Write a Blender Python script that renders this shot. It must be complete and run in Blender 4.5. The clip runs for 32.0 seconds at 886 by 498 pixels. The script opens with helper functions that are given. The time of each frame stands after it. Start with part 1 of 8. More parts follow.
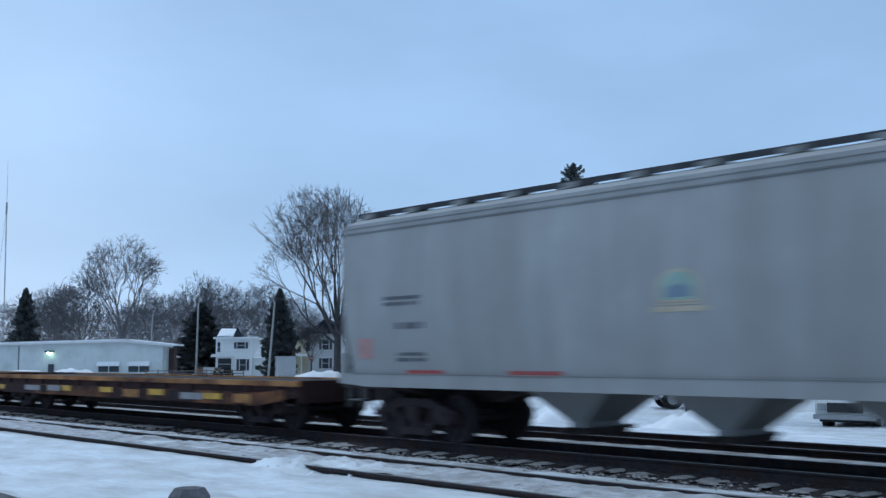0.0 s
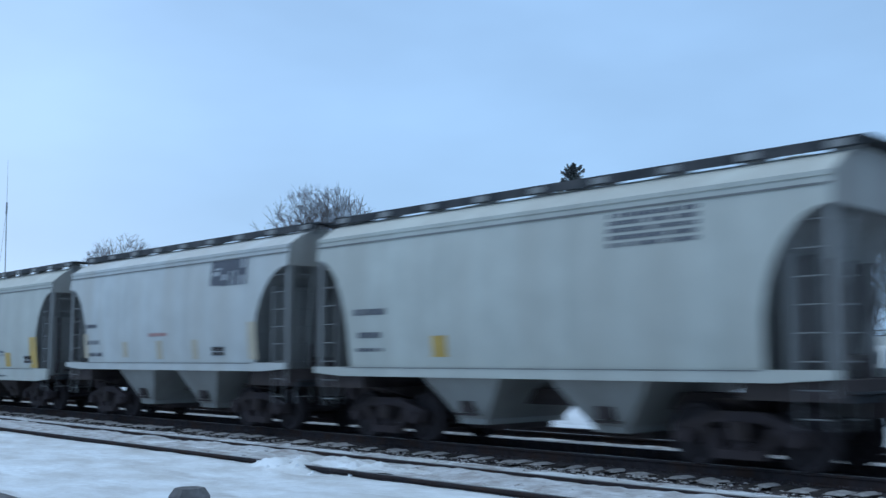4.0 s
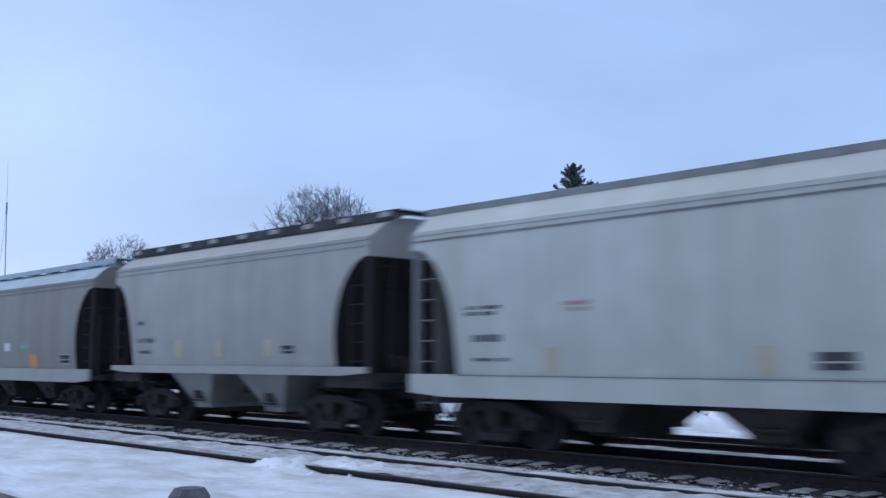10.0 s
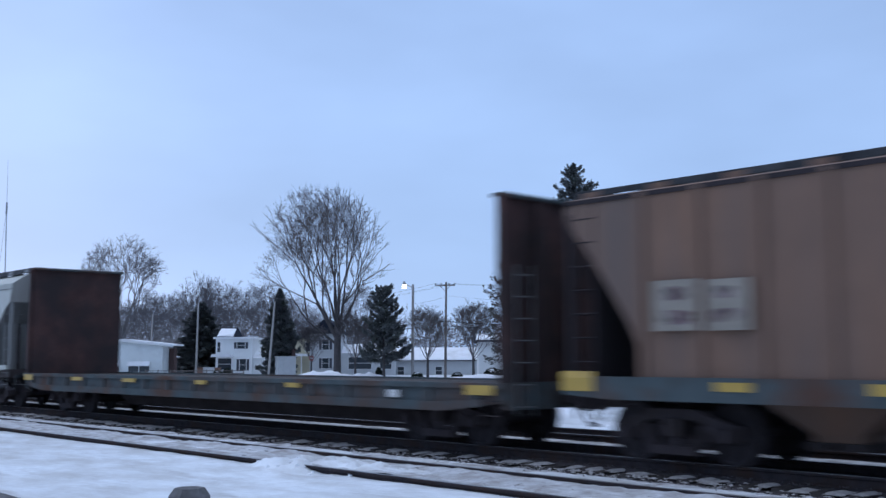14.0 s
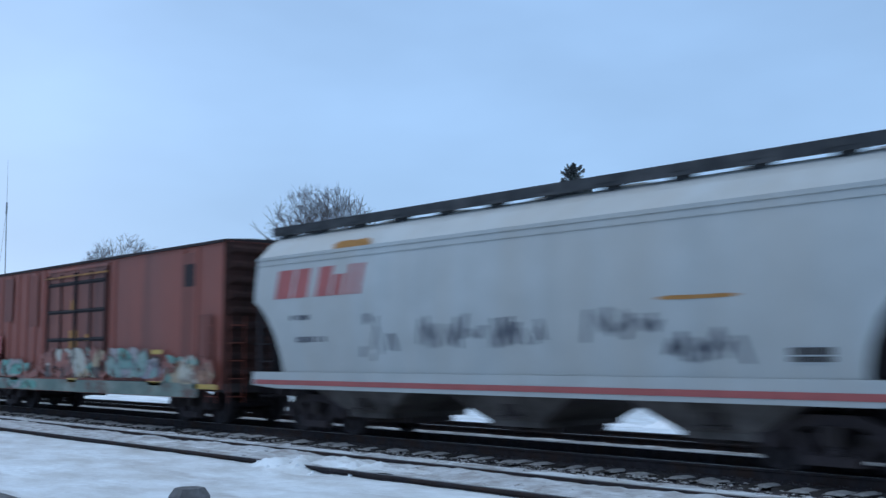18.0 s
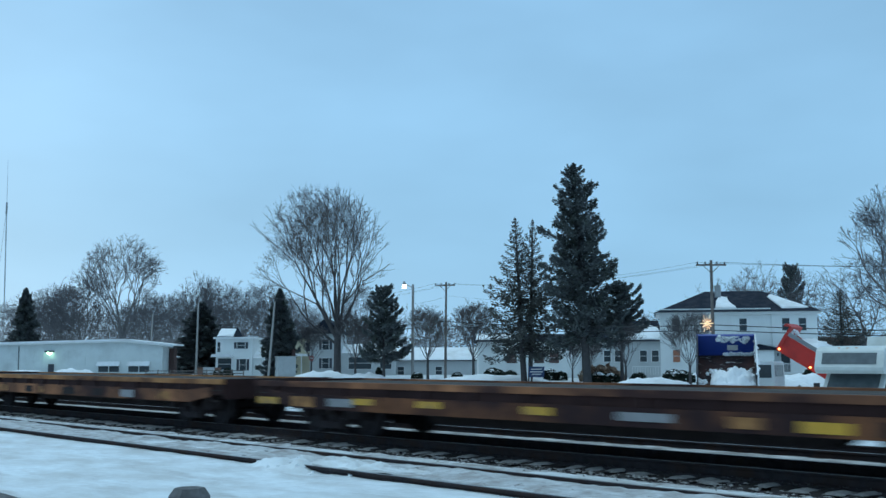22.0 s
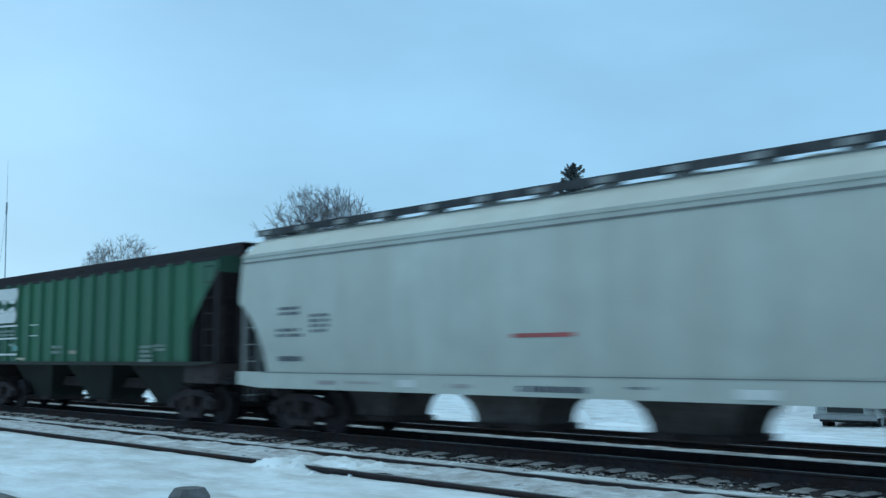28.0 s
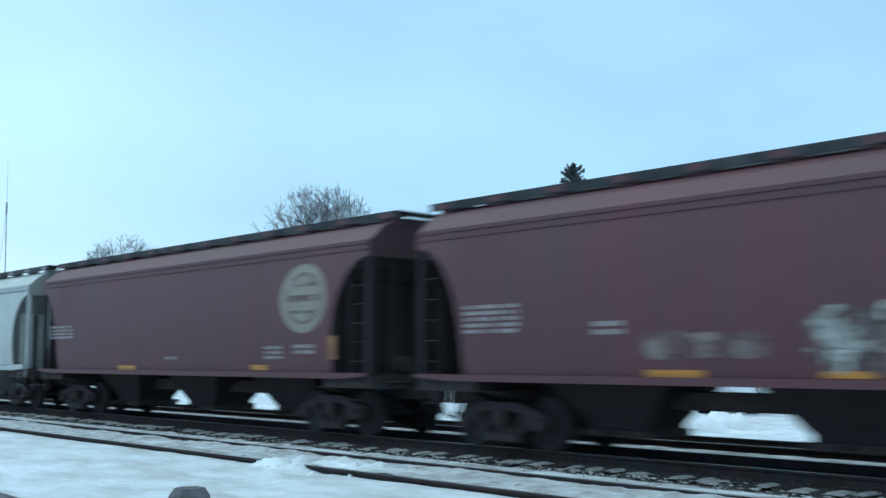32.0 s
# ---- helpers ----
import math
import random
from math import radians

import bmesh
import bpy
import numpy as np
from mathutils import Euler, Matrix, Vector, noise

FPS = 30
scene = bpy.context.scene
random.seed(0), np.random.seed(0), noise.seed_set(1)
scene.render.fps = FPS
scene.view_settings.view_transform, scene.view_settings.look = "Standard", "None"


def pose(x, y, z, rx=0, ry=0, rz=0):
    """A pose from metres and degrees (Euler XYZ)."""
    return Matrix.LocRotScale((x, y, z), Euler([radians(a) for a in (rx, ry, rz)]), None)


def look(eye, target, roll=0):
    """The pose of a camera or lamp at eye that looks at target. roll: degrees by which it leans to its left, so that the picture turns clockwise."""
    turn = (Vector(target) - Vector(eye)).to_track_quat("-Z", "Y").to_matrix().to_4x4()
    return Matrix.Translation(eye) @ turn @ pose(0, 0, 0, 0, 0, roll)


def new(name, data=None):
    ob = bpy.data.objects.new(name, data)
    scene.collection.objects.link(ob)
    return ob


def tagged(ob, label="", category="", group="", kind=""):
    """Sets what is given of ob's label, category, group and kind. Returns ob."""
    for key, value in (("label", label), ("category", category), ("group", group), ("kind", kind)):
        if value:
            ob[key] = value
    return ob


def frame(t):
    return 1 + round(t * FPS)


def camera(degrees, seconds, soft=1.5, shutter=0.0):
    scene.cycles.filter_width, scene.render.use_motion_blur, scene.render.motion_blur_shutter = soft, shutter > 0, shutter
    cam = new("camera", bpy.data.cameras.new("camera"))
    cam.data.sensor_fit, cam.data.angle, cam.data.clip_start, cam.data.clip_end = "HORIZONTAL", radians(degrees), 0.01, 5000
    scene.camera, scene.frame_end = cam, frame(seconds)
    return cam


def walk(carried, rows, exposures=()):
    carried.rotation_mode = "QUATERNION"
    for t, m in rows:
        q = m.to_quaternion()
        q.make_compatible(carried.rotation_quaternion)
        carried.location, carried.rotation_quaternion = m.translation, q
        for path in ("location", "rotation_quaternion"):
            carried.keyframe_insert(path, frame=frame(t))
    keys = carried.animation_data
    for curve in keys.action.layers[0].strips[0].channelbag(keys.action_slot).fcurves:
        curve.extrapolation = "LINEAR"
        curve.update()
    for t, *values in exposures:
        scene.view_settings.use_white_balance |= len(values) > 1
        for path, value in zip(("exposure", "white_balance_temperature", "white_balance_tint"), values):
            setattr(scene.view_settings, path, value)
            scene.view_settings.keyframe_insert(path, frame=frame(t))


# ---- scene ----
EXPOSURES = [(0, -0.19, 6220, 10), (1, -0.12, 6250, 10), (2.5, -0.13, 6240, 11), (4.5, -0.06, 6030, 8), (6, -0.16, 6110, 11), (7, 0.03, 6340, 18), (8, -0.08, 6290, 19), (9, -0.07, 6290, 20), (10.5, -0.08, 6250, 22), (13, -0.12, 6200, 24), (15.5, -0.08, 6290, 13), (17, -0.13, 6200, 10), (18, -0.13, 6120, 11), (19.0, -0.04, 6220, 2), (20, 0.07, 6250, -6), (21, -0.05, 6050, -6), (22, -0.18, 6000, -6), (24, -0.13, 6000, -7), (27, -0.08, 6060, -8), (28.2, -0.09, 5980, -9), (29, 0.05, 6120, -5), (30, 0.21, 6270, -6), (32, 0.26, 6380, -6)]
# The world: x along the track (the train runs towards +x), y away from the camera, z up from the top of the rails.
EYE = pose(0, 0, 1.593, 95.94, 0.148, 46.995)
cam = camera(45.86, 32.0, soft=1.45, shutter=0.7)
walk(cam, [(0, EYE), (32, EYE)], exposures=EXPOSURES)

# ---- sky and light ----
world = bpy.data.worlds.new("overcast_dusk")
scene.world = world
world.use_nodes = True
wn, wl = world.node_tree.nodes, world.node_tree.links
wn.clear()
w_out, w_bg = wn.new("ShaderNodeOutputWorld"), wn.new("ShaderNodeBackground")
w_sky = wn.new("ShaderNodeTexSky")
w_sky.sky_type, w_sky.sun_disc = "NISHITA", False
w_sky.sun_elevation, w_sky.sun_rotation = radians(14), radians(-75)
w_co = wn.new("ShaderNodeTexCoord")
w_sep = wn.new("ShaderNodeSeparateXYZ")
wl.new(w_co.outputs["Generated"], w_sep.inputs[0])
# the cloud layer: bluish low down, brighter and more neutral overhead
w_ramp = wn.new("ShaderNodeValToRGB")
w_ramp.color_ramp.elements[0].position, w_ramp.color_ramp.elements[0].color = 0.0, (0.40, 0.63, 0.92, 1)
w_ramp.color_ramp.elements[1].position, w_ramp.color_ramp.elements[1].color = 0.42, (0.385, 0.605, 0.93, 1)
e = w_ramp.color_ramp.elements.new(0.95)
e.color = (0.93, 1.155, 1.40, 1)
wl.new(w_sep.outputs["Z"], w_ramp.inputs[0])
w_map = wn.new("ShaderNodeMapping")
w_map.inputs["Scale"].default_value = (1, 1, 2.6)
wl.new(w_co.outputs["Generated"], w_map.inputs[0])
w_noise = wn.new("ShaderNodeTexNoise")
w_noise.inputs["Scale"].default_value, w_noise.inputs["Detail"].default_value, w_noise.inputs["Roughness"].default_value = 2.2, 4, 0.5
wl.new(w_map.outputs[0], w_noise.inputs["Vector"])
w_rng = wn.new("ShaderNodeMapRange")
w_rng.inputs["From Min"].default_value, w_rng.inputs["From Max"].default_value = 0.3, 0.7
w_rng.inputs["To Min"].default_value, w_rng.inputs["To Max"].default_value = 0.9, 1.13
wl.new(w_noise.outputs["Fac"], w_rng.inputs["Value"])
# the lighter quarter of the sky, behind the clouds, lies along the track
w_side = wn.new("ShaderNodeMapRange")
w_side.inputs["From Min"].default_value, w_side.inputs["From Max"].default_value = -1.0, 0.2
w_side.inputs["To Min"].default_value, w_side.inputs["To Max"].default_value = 1.14, 0.9
wl.new(w_sep.outputs["X"], w_side.inputs["Value"])
w_mul = wn.new("ShaderNodeMath")
w_mul.operation = "MULTIPLY"
wl.new(w_rng.outputs[0], w_mul.inputs[0])
wl.new(w_side.outputs[0], w_mul.inputs[1])
w_scale = wn.new("ShaderNodeVectorMath")
w_scale.operation = "SCALE"
wl.new(w_ramp.outputs["Color"], w_scale.inputs[0])
wl.new(w_mul.outputs[0], w_scale.inputs["Scale"])
w_dim = wn.new("ShaderNodeVectorMath")
w_dim.operation = "SCALE"
w_dim.inputs["Scale"].default_value = 0.05
wl.new(w_sky.outputs[0], w_dim.inputs[0])
w_mix = wn.new("ShaderNodeMix")
w_mix.data_type = "RGBA"
w_mix.inputs["Factor"].default_value = 0.93
wl.new(w_dim.outputs[0], w_mix.inputs["A"])
wl.new(w_scale.outputs[0], w_mix.inputs["B"])
wl.new(w_mix.outputs["Result"], w_bg.inputs["Color"])
w_bg.inputs["Strength"].default_value = 1.0
wl.new(w_bg.outputs[0], w_out.inputs[0])

sun = new("sun", bpy.data.lights.new("sun", "SUN"))
sun.data.energy, sun.data.angle, sun.data.color = 0.5, radians(50), (0.90, 0.96, 1.0)
sun.matrix_world = look((-60, -25, 70), (0, 0, 0))


# ---- materials ----
def mat(name, color, rough=0.6, metal=0.0, vary=0.15, scale=3.0, second=None, amount=0.0, second_scale=0.6, bump=0.05, bump_scale=40.0, streak=False, spread=0.12, emit=0.0, coat=0.0, stretch=(1, 1, 1), third=None):
    """Paint, wood, metal, snow: a base colour with variation at two scales, a second colour in patches or streaks, and fine relief."""
    m = bpy.data.materials.new(name)
    m.use_nodes = True
    n, l = m.node_tree.nodes, m.node_tree.links
    b = n["Principled BSDF"]
    b.inputs["Roughness"].default_value, b.inputs["Metallic"].default_value = rough, metal
    b.inputs["Coat Weight"].default_value = coat
    if rough >= 0.8:
        b.inputs["Specular IOR Level"].default_value = 0.15
    co = n.new("ShaderNodeTexCoord")
    fine = n.new("ShaderNodeTexNoise")
    fine.inputs["Scale"].default_value, fine.inputs["Detail"].default_value = scale, 5
    l.new(co.outputs["Object"], fine.inputs["Vector"])
    r = n.new("ShaderNodeMapRange")
    r.inputs["From Min"].default_value, r.inputs["From Max"].default_value = 0.25, 0.75
    r.inputs["To Min"].default_value, r.inputs["To Max"].default_value = 1 - vary, 1 + vary
    l.new(fine.outputs["Fac"], r.inputs["Value"])
    sc = n.new("ShaderNodeVectorMath")
    sc.operation = "SCALE"
    sc.inputs[0].default_value = color
    l.new(r.outputs[0], sc.inputs["Scale"])
    last = sc.outputs[0]
    if second and amount > 0:
        mp = n.new("ShaderNodeMapping")
        mp.inputs["Scale"].default_value = (1, 1, 0.12) if streak else stretch
        l.new(co.outputs["Object"], mp.inputs[0])
        big = n.new("ShaderNodeTexNoise")
        big.inputs["Scale"].default_value, big.inputs["Detail"].default_value, big.inputs["Roughness"].default_value = second_scale, 6, 0.6
        l.new(mp.outputs[0], big.inputs["Vector"])
        k = n.new("ShaderNodeMapRange")
        cut = 0.72 - 0.45 * amount
        k.inputs["From Min"].default_value, k.inputs["From Max"].default_value = cut - spread, cut + spread
        l.new(big.outputs["Fac"], k.inputs["Value"])
        mx = n.new("ShaderNodeMix")
        mx.data_type = "RGBA"
        mx.inputs["B"].default_value = (*second, 1)
        l.new(last, mx.inputs["A"])
        l.new(k.outputs[0], mx.inputs["Factor"])
        last = mx.outputs["Result"]
    if third:
        tint, low, high, how = third
        mp = n.new("ShaderNodeMapping")
        mp.inputs["Scale"].default_value, mp.inputs["Location"].default_value = how, (3.7, 1.9, 5.3)
        l.new(co.outputs["Object"], mp.inputs[0])
        big = n.new("ShaderNodeTexNoise")
        big.inputs["Scale"].default_value, big.inputs["Detail"].default_value, big.inputs["Roughness"].default_value = 1.0, 7, 0.65
        l.new(mp.outputs[0], big.inputs["Vector"])
        k = n.new("ShaderNodeMapRange")
        k.inputs["From Min"].default_value, k.inputs["From Max"].default_value = low, high
        k.inputs["To Max"].default_value = 0.85
        l.new(big.outputs["Fac"], k.inputs["Value"])
        mx = n.new("ShaderNodeMix")
        mx.data_type = "RGBA"
        mx.inputs["B"].default_value = (*tint, 1)
        l.new(last, mx.inputs["A"])
        l.new(k.outputs[0], mx.inputs["Factor"])
        last = mx.outputs["Result"]
    l.new(last, b.inputs["Base Color"])
    if emit:
        b.inputs["Emission Color"].default_value = (*color, 1)
        b.inputs["Emission Strength"].default_value = emit
    if bump:
        rel = n.new("ShaderNodeTexNoise")
        rel.inputs["Scale"].default_value, rel.inputs["Detail"].default_value = bump_scale, 4
        l.new(co.outputs["Object"], rel.inputs["Vector"])
        bp = n.new("ShaderNodeBump")
        bp.inputs["Strength"].default_value, bp.inputs["Distance"].default_value = bump, 0.02
        l.new(rel.outputs["Fac"], bp.inputs["Height"])
        l.new(bp.outputs[0], b.inputs["Normal"])
    return m


def graffiti(name, colors, scale=1.6, outline=0.7, worn=0.42):
    """Sprayed paint: cells of a few colours with ragged borders."""
    m = bpy.data.materials.new(name)
    m.use_nodes = True
    n, l = m.node_tree.nodes, m.node_tree.links
    b = n["Principled BSDF"]
    b.inputs["Roughness"].default_value = 0.55
    co = n.new("ShaderNodeTexCoord")
    warp = n.new("ShaderNodeTexNoise")
    warp.inputs["Scale"].default_value, warp.inputs["Detail"].default_value = 1.7, 3
    l.new(co.outputs["Object"], warp.inputs["Vector"])
    add = n.new("ShaderNodeVectorMath")
    add.operation = "MULTIPLY_ADD"
    add.inputs[1].default_value = (0.9, 0.9, 0.9)
    l.new(warp.outputs["Color"], add.inputs[0])
    l.new(co.outputs["Object"], add.inputs[2])
    cell = n.new("ShaderNodeTexVoronoi")
    cell.inputs["Scale"].default_value = scale
    l.new(add.outputs[0], cell.inputs["Vector"])
    sep = n.new("ShaderNodeSeparateColor")
    l.new(cell.outputs["Color"], sep.inputs[0])
    ramp = n.new("ShaderNodeValToRGB")
    ramp.color_ramp.interpolation = "CONSTANT"
    for i, c in enumerate(colors):
        el = ramp.color_ramp.elements[i] if i < 2 else ramp.color_ramp.elements.new(i / len(colors))
        el.position, el.color = i / len(colors), (*c, 1)
    l.new(sep.outputs[0], ramp.inputs[0])
    # thin dark outlines between the fields, and fading overspray
    edge = n.new("ShaderNodeTexVoronoi")
    edge.feature = "DISTANCE_TO_EDGE"
    edge.inputs["Scale"].default_value = scale
    l.new(add.outputs[0], edge.inputs["Vector"])
    near = n.new("ShaderNodeMapRange")
    near.inputs["From Min"].default_value, near.inputs["From Max"].default_value = 0.02, 0.07
    near.inputs["To Min"].default_value, near.inputs["To Max"].default_value = outline, 0.0
    l.new(edge.outputs["Distance"], near.inputs["Value"])
    line = n.new("ShaderNodeMix")
    line.data_type = "RGBA"
    line.inputs["B"].default_value = (*[min(c) * 0.4 for c in zip(*colors)], 1)
    l.new(ramp.outputs["Color"], line.inputs["A"])
    l.new(near.outputs[0], line.inputs["Factor"])
    wear = n.new("ShaderNodeTexNoise")
    wear.inputs["Scale"].default_value, wear.inputs["Detail"].default_value = 2.6, 6
    l.new(co.outputs["Object"], wear.inputs["Vector"])
    keep = n.new("ShaderNodeMapRange")
    keep.inputs["From Min"].default_value, keep.inputs["From Max"].default_value = worn - 0.07, worn + 0.07
    l.new(wear.outputs["Fac"], keep.inputs["Value"])
    l.new(line.outputs["Result"], b.inputs["Base Color"])
    l.new(keep.outputs[0], b.inputs["Alpha"])
    return m


SNOW = mat("snow", (0.80, 0.82, 0.85), 0.7, vary=0.06, scale=2.0, second=(0.62, 0.62, 0.62), amount=0.25, second_scale=0.35, bump=0.35, bump_scale=6)
ICE = mat("packed_snow", (0.72, 0.76, 0.795), 0.42, vary=0.12, scale=6, second=(0.50, 0.505, 0.50), amount=0.42, second_scale=1.5, bump=1.0, bump_scale=9, spread=0.13, stretch=(0.5, 1, 1), third=((0.41, 0.40, 0.395), 0.55, 0.69, (0.55, 1.6, 1)))
GRAVEL = mat("ballast_stone", (0.074, 0.065, 0.071), 0.95, vary=0.5, scale=18, second=(0.060, 0.054, 0.050), amount=0.3, second_scale=9, bump=1.0, bump_scale=22)
RAILSTEEL = mat("rail_steel", (0.034, 0.029, 0.032), 0.9, 0.0, vary=0.4, scale=6, second=(0.045, 0.028, 0.023), amount=0.35, second_scale=2.5)
RAILHEAD = mat("rail_head", (0.20, 0.20, 0.21), 0.45, 0.8, vary=0.12, scale=8)
TIEWOOD = mat("tie_wood", (0.050, 0.044, 0.043), 0.9, vary=0.35, scale=9, second=(0.11, 0.10, 0.09), amount=0.3, second_scale=3, bump=0.5)
DIRTYSNOW = mat("dirty_snow", (0.44, 0.425, 0.42), 0.8, vary=0.3, scale=5, second=(0.16, 0.145, 0.135), amount=0.36, second_scale=3.2, bump=0.5, bump_scale=14)
TRUCKIRON = mat("bogie_iron", (0.054, 0.043, 0.046), 0.85, 0.0, vary=0.35, scale=5, second=(0.040, 0.030, 0.025), amount=0.3, second_scale=2)
WHEELSTEEL = mat("wheel_steel", (0.044, 0.037, 0.040), 0.8, 0.0, vary=0.3, scale=7)
UNDERDARK = mat("underframe_black", (0.060, 0.048, 0.048), 0.85, vary=0.4, scale=4, second=(0.050, 0.040, 0.036), amount=0.35, second_scale=1.6)
GRATE = mat("walkway_grating", (0.050, 0.053, 0.058), 0.8, 0.2, vary=0.35, scale=5, second=(0.12, 0.12, 0.125), amount=0.25, second_scale=1.2)
LADDERWHITE = mat("ladder_paint", (0.17, 0.175, 0.175), 0.6, vary=0.2, scale=6)


def paint(name, color, dirt=(0.20, 0.17, 0.15), amount=0.25, rough=0.55, scale=0.9, soot=None, cut=0.60):
    soot = soot or tuple(c * 0.55 + d * 0.25 for c, d in zip(color, dirt))
    return mat(name, color, rough, vary=0.11, scale=1.4, second=dirt, amount=amount, second_scale=scale, streak=True, bump=0.06, bump_scale=12, spread=0.25, third=(soot, cut, cut + 0.22, (1.5, 1.5, 0.10)))


P_WHITE = paint("hopper_white", (0.505, 0.53, 0.525), (0.42, 0.40, 0.36), 0.25)
P_DINGY = paint("hopper_dingy_white", (0.425, 0.45, 0.455), (0.40, 0.375, 0.34), 0.28)
P_GREY = paint("hopper_grey", (0.33, 0.34, 0.34), (0.22, 0.215, 0.21), 0.35)
P_TAUPE = paint("hopper_taupe", (0.375, 0.365, 0.340), (0.30, 0.275, 0.25), 0.33)
P_PALE = paint("hopper_pale", (0.475, 0.495, 0.455), (0.38, 0.37, 0.33), 0.26)
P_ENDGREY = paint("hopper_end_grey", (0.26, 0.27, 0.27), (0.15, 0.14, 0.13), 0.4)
P_STONE = paint("hopper_stone", (0.365, 0.385, 0.345), (0.28, 0.265, 0.235), 0.33)
# discharge bays: underside shade and dirt put into a greyer paint
P_BAYGREY = paint("hopper_bay_grey", (0.33, 0.34, 0.325), (0.16, 0.145, 0.13), 0.42)
P_DRAB = paint("hopper_drab", (0.265, 0.266, 0.232), (0.20, 0.165, 0.14), 0.5)
P_TAN = paint("hopper_tan", (0.295, 0.220, 0.135), (0.165, 0.120, 0.095), 0.55, 0.6, 0.5)
P_RUST = paint("hopper_rust", (0.26, 0.145, 0.095), (0.14, 0.115, 0.105), 0.5, 0.8)
P_OXIDE = paint("hopper_oxide", (0.131, 0.039, 0.037), (0.078, 0.035, 0.034), 0.4, 0.7)
P_MAROON = paint("hopper_maroon", (0.118, 0.034, 0.045), (0.082, 0.042, 0.045), 0.35, 0.6)
P_GREEN = paint("hopper_green", (0.031, 0.138, 0.062), (0.03, 0.07, 0.05), 0.4, 0.6)
P_GREENLOW = paint("hopper_grimy_green", (0.042, 0.052, 0.044), (0.036, 0.034, 0.033), 0.5, 0.8)
P_BOXRED = paint("boxcar_red", (0.29, 0.068, 0.042), (0.185, 0.074, 0.062), 0.42, 0.65, 0.6, (0.10, 0.04, 0.035), 0.58)
P_DOORRED = paint("boxcar_door_red", (0.27, 0.080, 0.052), (0.13, 0.052, 0.045), 0.5, 0.7, 0.8, (0.05, 0.03, 0.028), 0.57)
P_ENDRED = paint("boxcar_end_grime", (0.15, 0.05, 0.036), (0.035, 0.024, 0.022), 0.68, 0.8, 0.8, (0.018, 0.016, 0.016), 0.42)
P_DOORGREEN = paint("boxcar_door_green", (0.068, 0.212, 0.145), (0.035, 0.085, 0.068), 0.45, 0.6, 0.8, (0.03, 0.06, 0.05), 0.54)
P_ENDGREEN = paint("boxcar_end_green", (0.065, 0.188, 0.132), (0.03, 0.065, 0.055), 0.5, 0.7, 0.8, (0.02, 0.03, 0.028), 0.52)
P_PATCH = paint("boxcar_dark_red", (0.21, 0.054, 0.036), (0.13, 0.046, 0.038), 0.5, 0.7)
P_BOXGREEN = paint("boxcar_green", (0.078, 0.236, 0.158), (0.06, 0.142, 0.108), 0.4, 0.6)
DUSTED = mat("snow_dusted_gravel", (0.065, 0.058, 0.060), 0.95, vary=0.5, scale=16, second=(0.42, 0.41, 0.40), amount=0.30, second_scale=5, bump=1.0, bump_scale=22, spread=0.07)
P_UNDERGREY = mat("grimy_grey_underside", (0.15, 0.132, 0.125), 0.8, vary=0.3, scale=2.5, second=(0.06, 0.05, 0.045), amount=0.4, second_scale=1.2)
P_FLATOLD = mat("flatcar_rusty_web", (0.034, 0.018, 0.018), 0.85, vary=0.4, scale=2.2, second=(0.060, 0.030, 0.026), amount=0.35, second_scale=0.8, bump=0.3, bump_scale=14)
P_FLATEDGE = mat("flatcar_worn_yellow", (0.455, 0.226, 0.095), 0.85, vary=0.35, scale=1.4, second=(0.065, 0.032, 0.028), amount=0.45, second_scale=0.6, bump=0.2, bump_scale=14, third=((0.34, 0.145, 0.055), 0.5, 0.7, (0.9, 1, 3)))
P_FLATLOW = mat("flatcar_tan_flange", (0.37, 0.165, 0.080), 0.85, vary=0.4, scale=1.4, second=(0.050, 0.026, 0.024), amount=0.52, second_scale=0.55, bump=0.2, bump_scale=14)
P_FLATDIM = mat("flatcar_grimy_flange", (0.20, 0.085, 0.040), 0.85, vary=0.4, scale=2.0, second=(0.034, 0.019, 0.020), amount=0.58, second_scale=0.7, bump=0.2, bump_scale=14)
P_FLATNEW = mat("flatcar_yellow", (0.53, 0.265, 0.070), 0.6, vary=0.2, scale=2, second=(0.28, 0.15, 0.07), amount=0.45, second_scale=0.8)
P_BULK = mat("bulkhead_grey", (0.075, 0.095, 0.10), 0.8, vary=0.25, scale=2.5, second=(0.10, 0.055, 0.04), amount=0.35, second_scale=1.0)
P_BULKRUST = mat("bulkhead_brown", (0.075, 0.040, 0.036), 0.85, vary=0.3, scale=2, second=(0.04, 0.03, 0.03), amount=0.5, second_scale=0.9)
# end faces: darker copies of side paints, holding the ends' shade and grime
P_ENDSHEET = paint("hopper_end_sheet", (0.35, 0.355, 0.335), (0.20, 0.185, 0.165), 0.5)
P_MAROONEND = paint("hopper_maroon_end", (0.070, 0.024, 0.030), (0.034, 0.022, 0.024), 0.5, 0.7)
P_GREENEND = paint("hopper_green_end", (0.024, 0.085, 0.052), (0.018, 0.035, 0.028), 0.5, 0.7)
P_RUSTEND = paint("hopper_rust_end", (0.15, 0.085, 0.06), (0.07, 0.05, 0.045), 0.5, 0.8)
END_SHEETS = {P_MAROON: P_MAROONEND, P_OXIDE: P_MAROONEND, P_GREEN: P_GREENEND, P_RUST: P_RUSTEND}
P_FRAME = paint("end_frame_pale", (0.34, 0.35, 0.32), (0.20, 0.18, 0.15), 0.45)
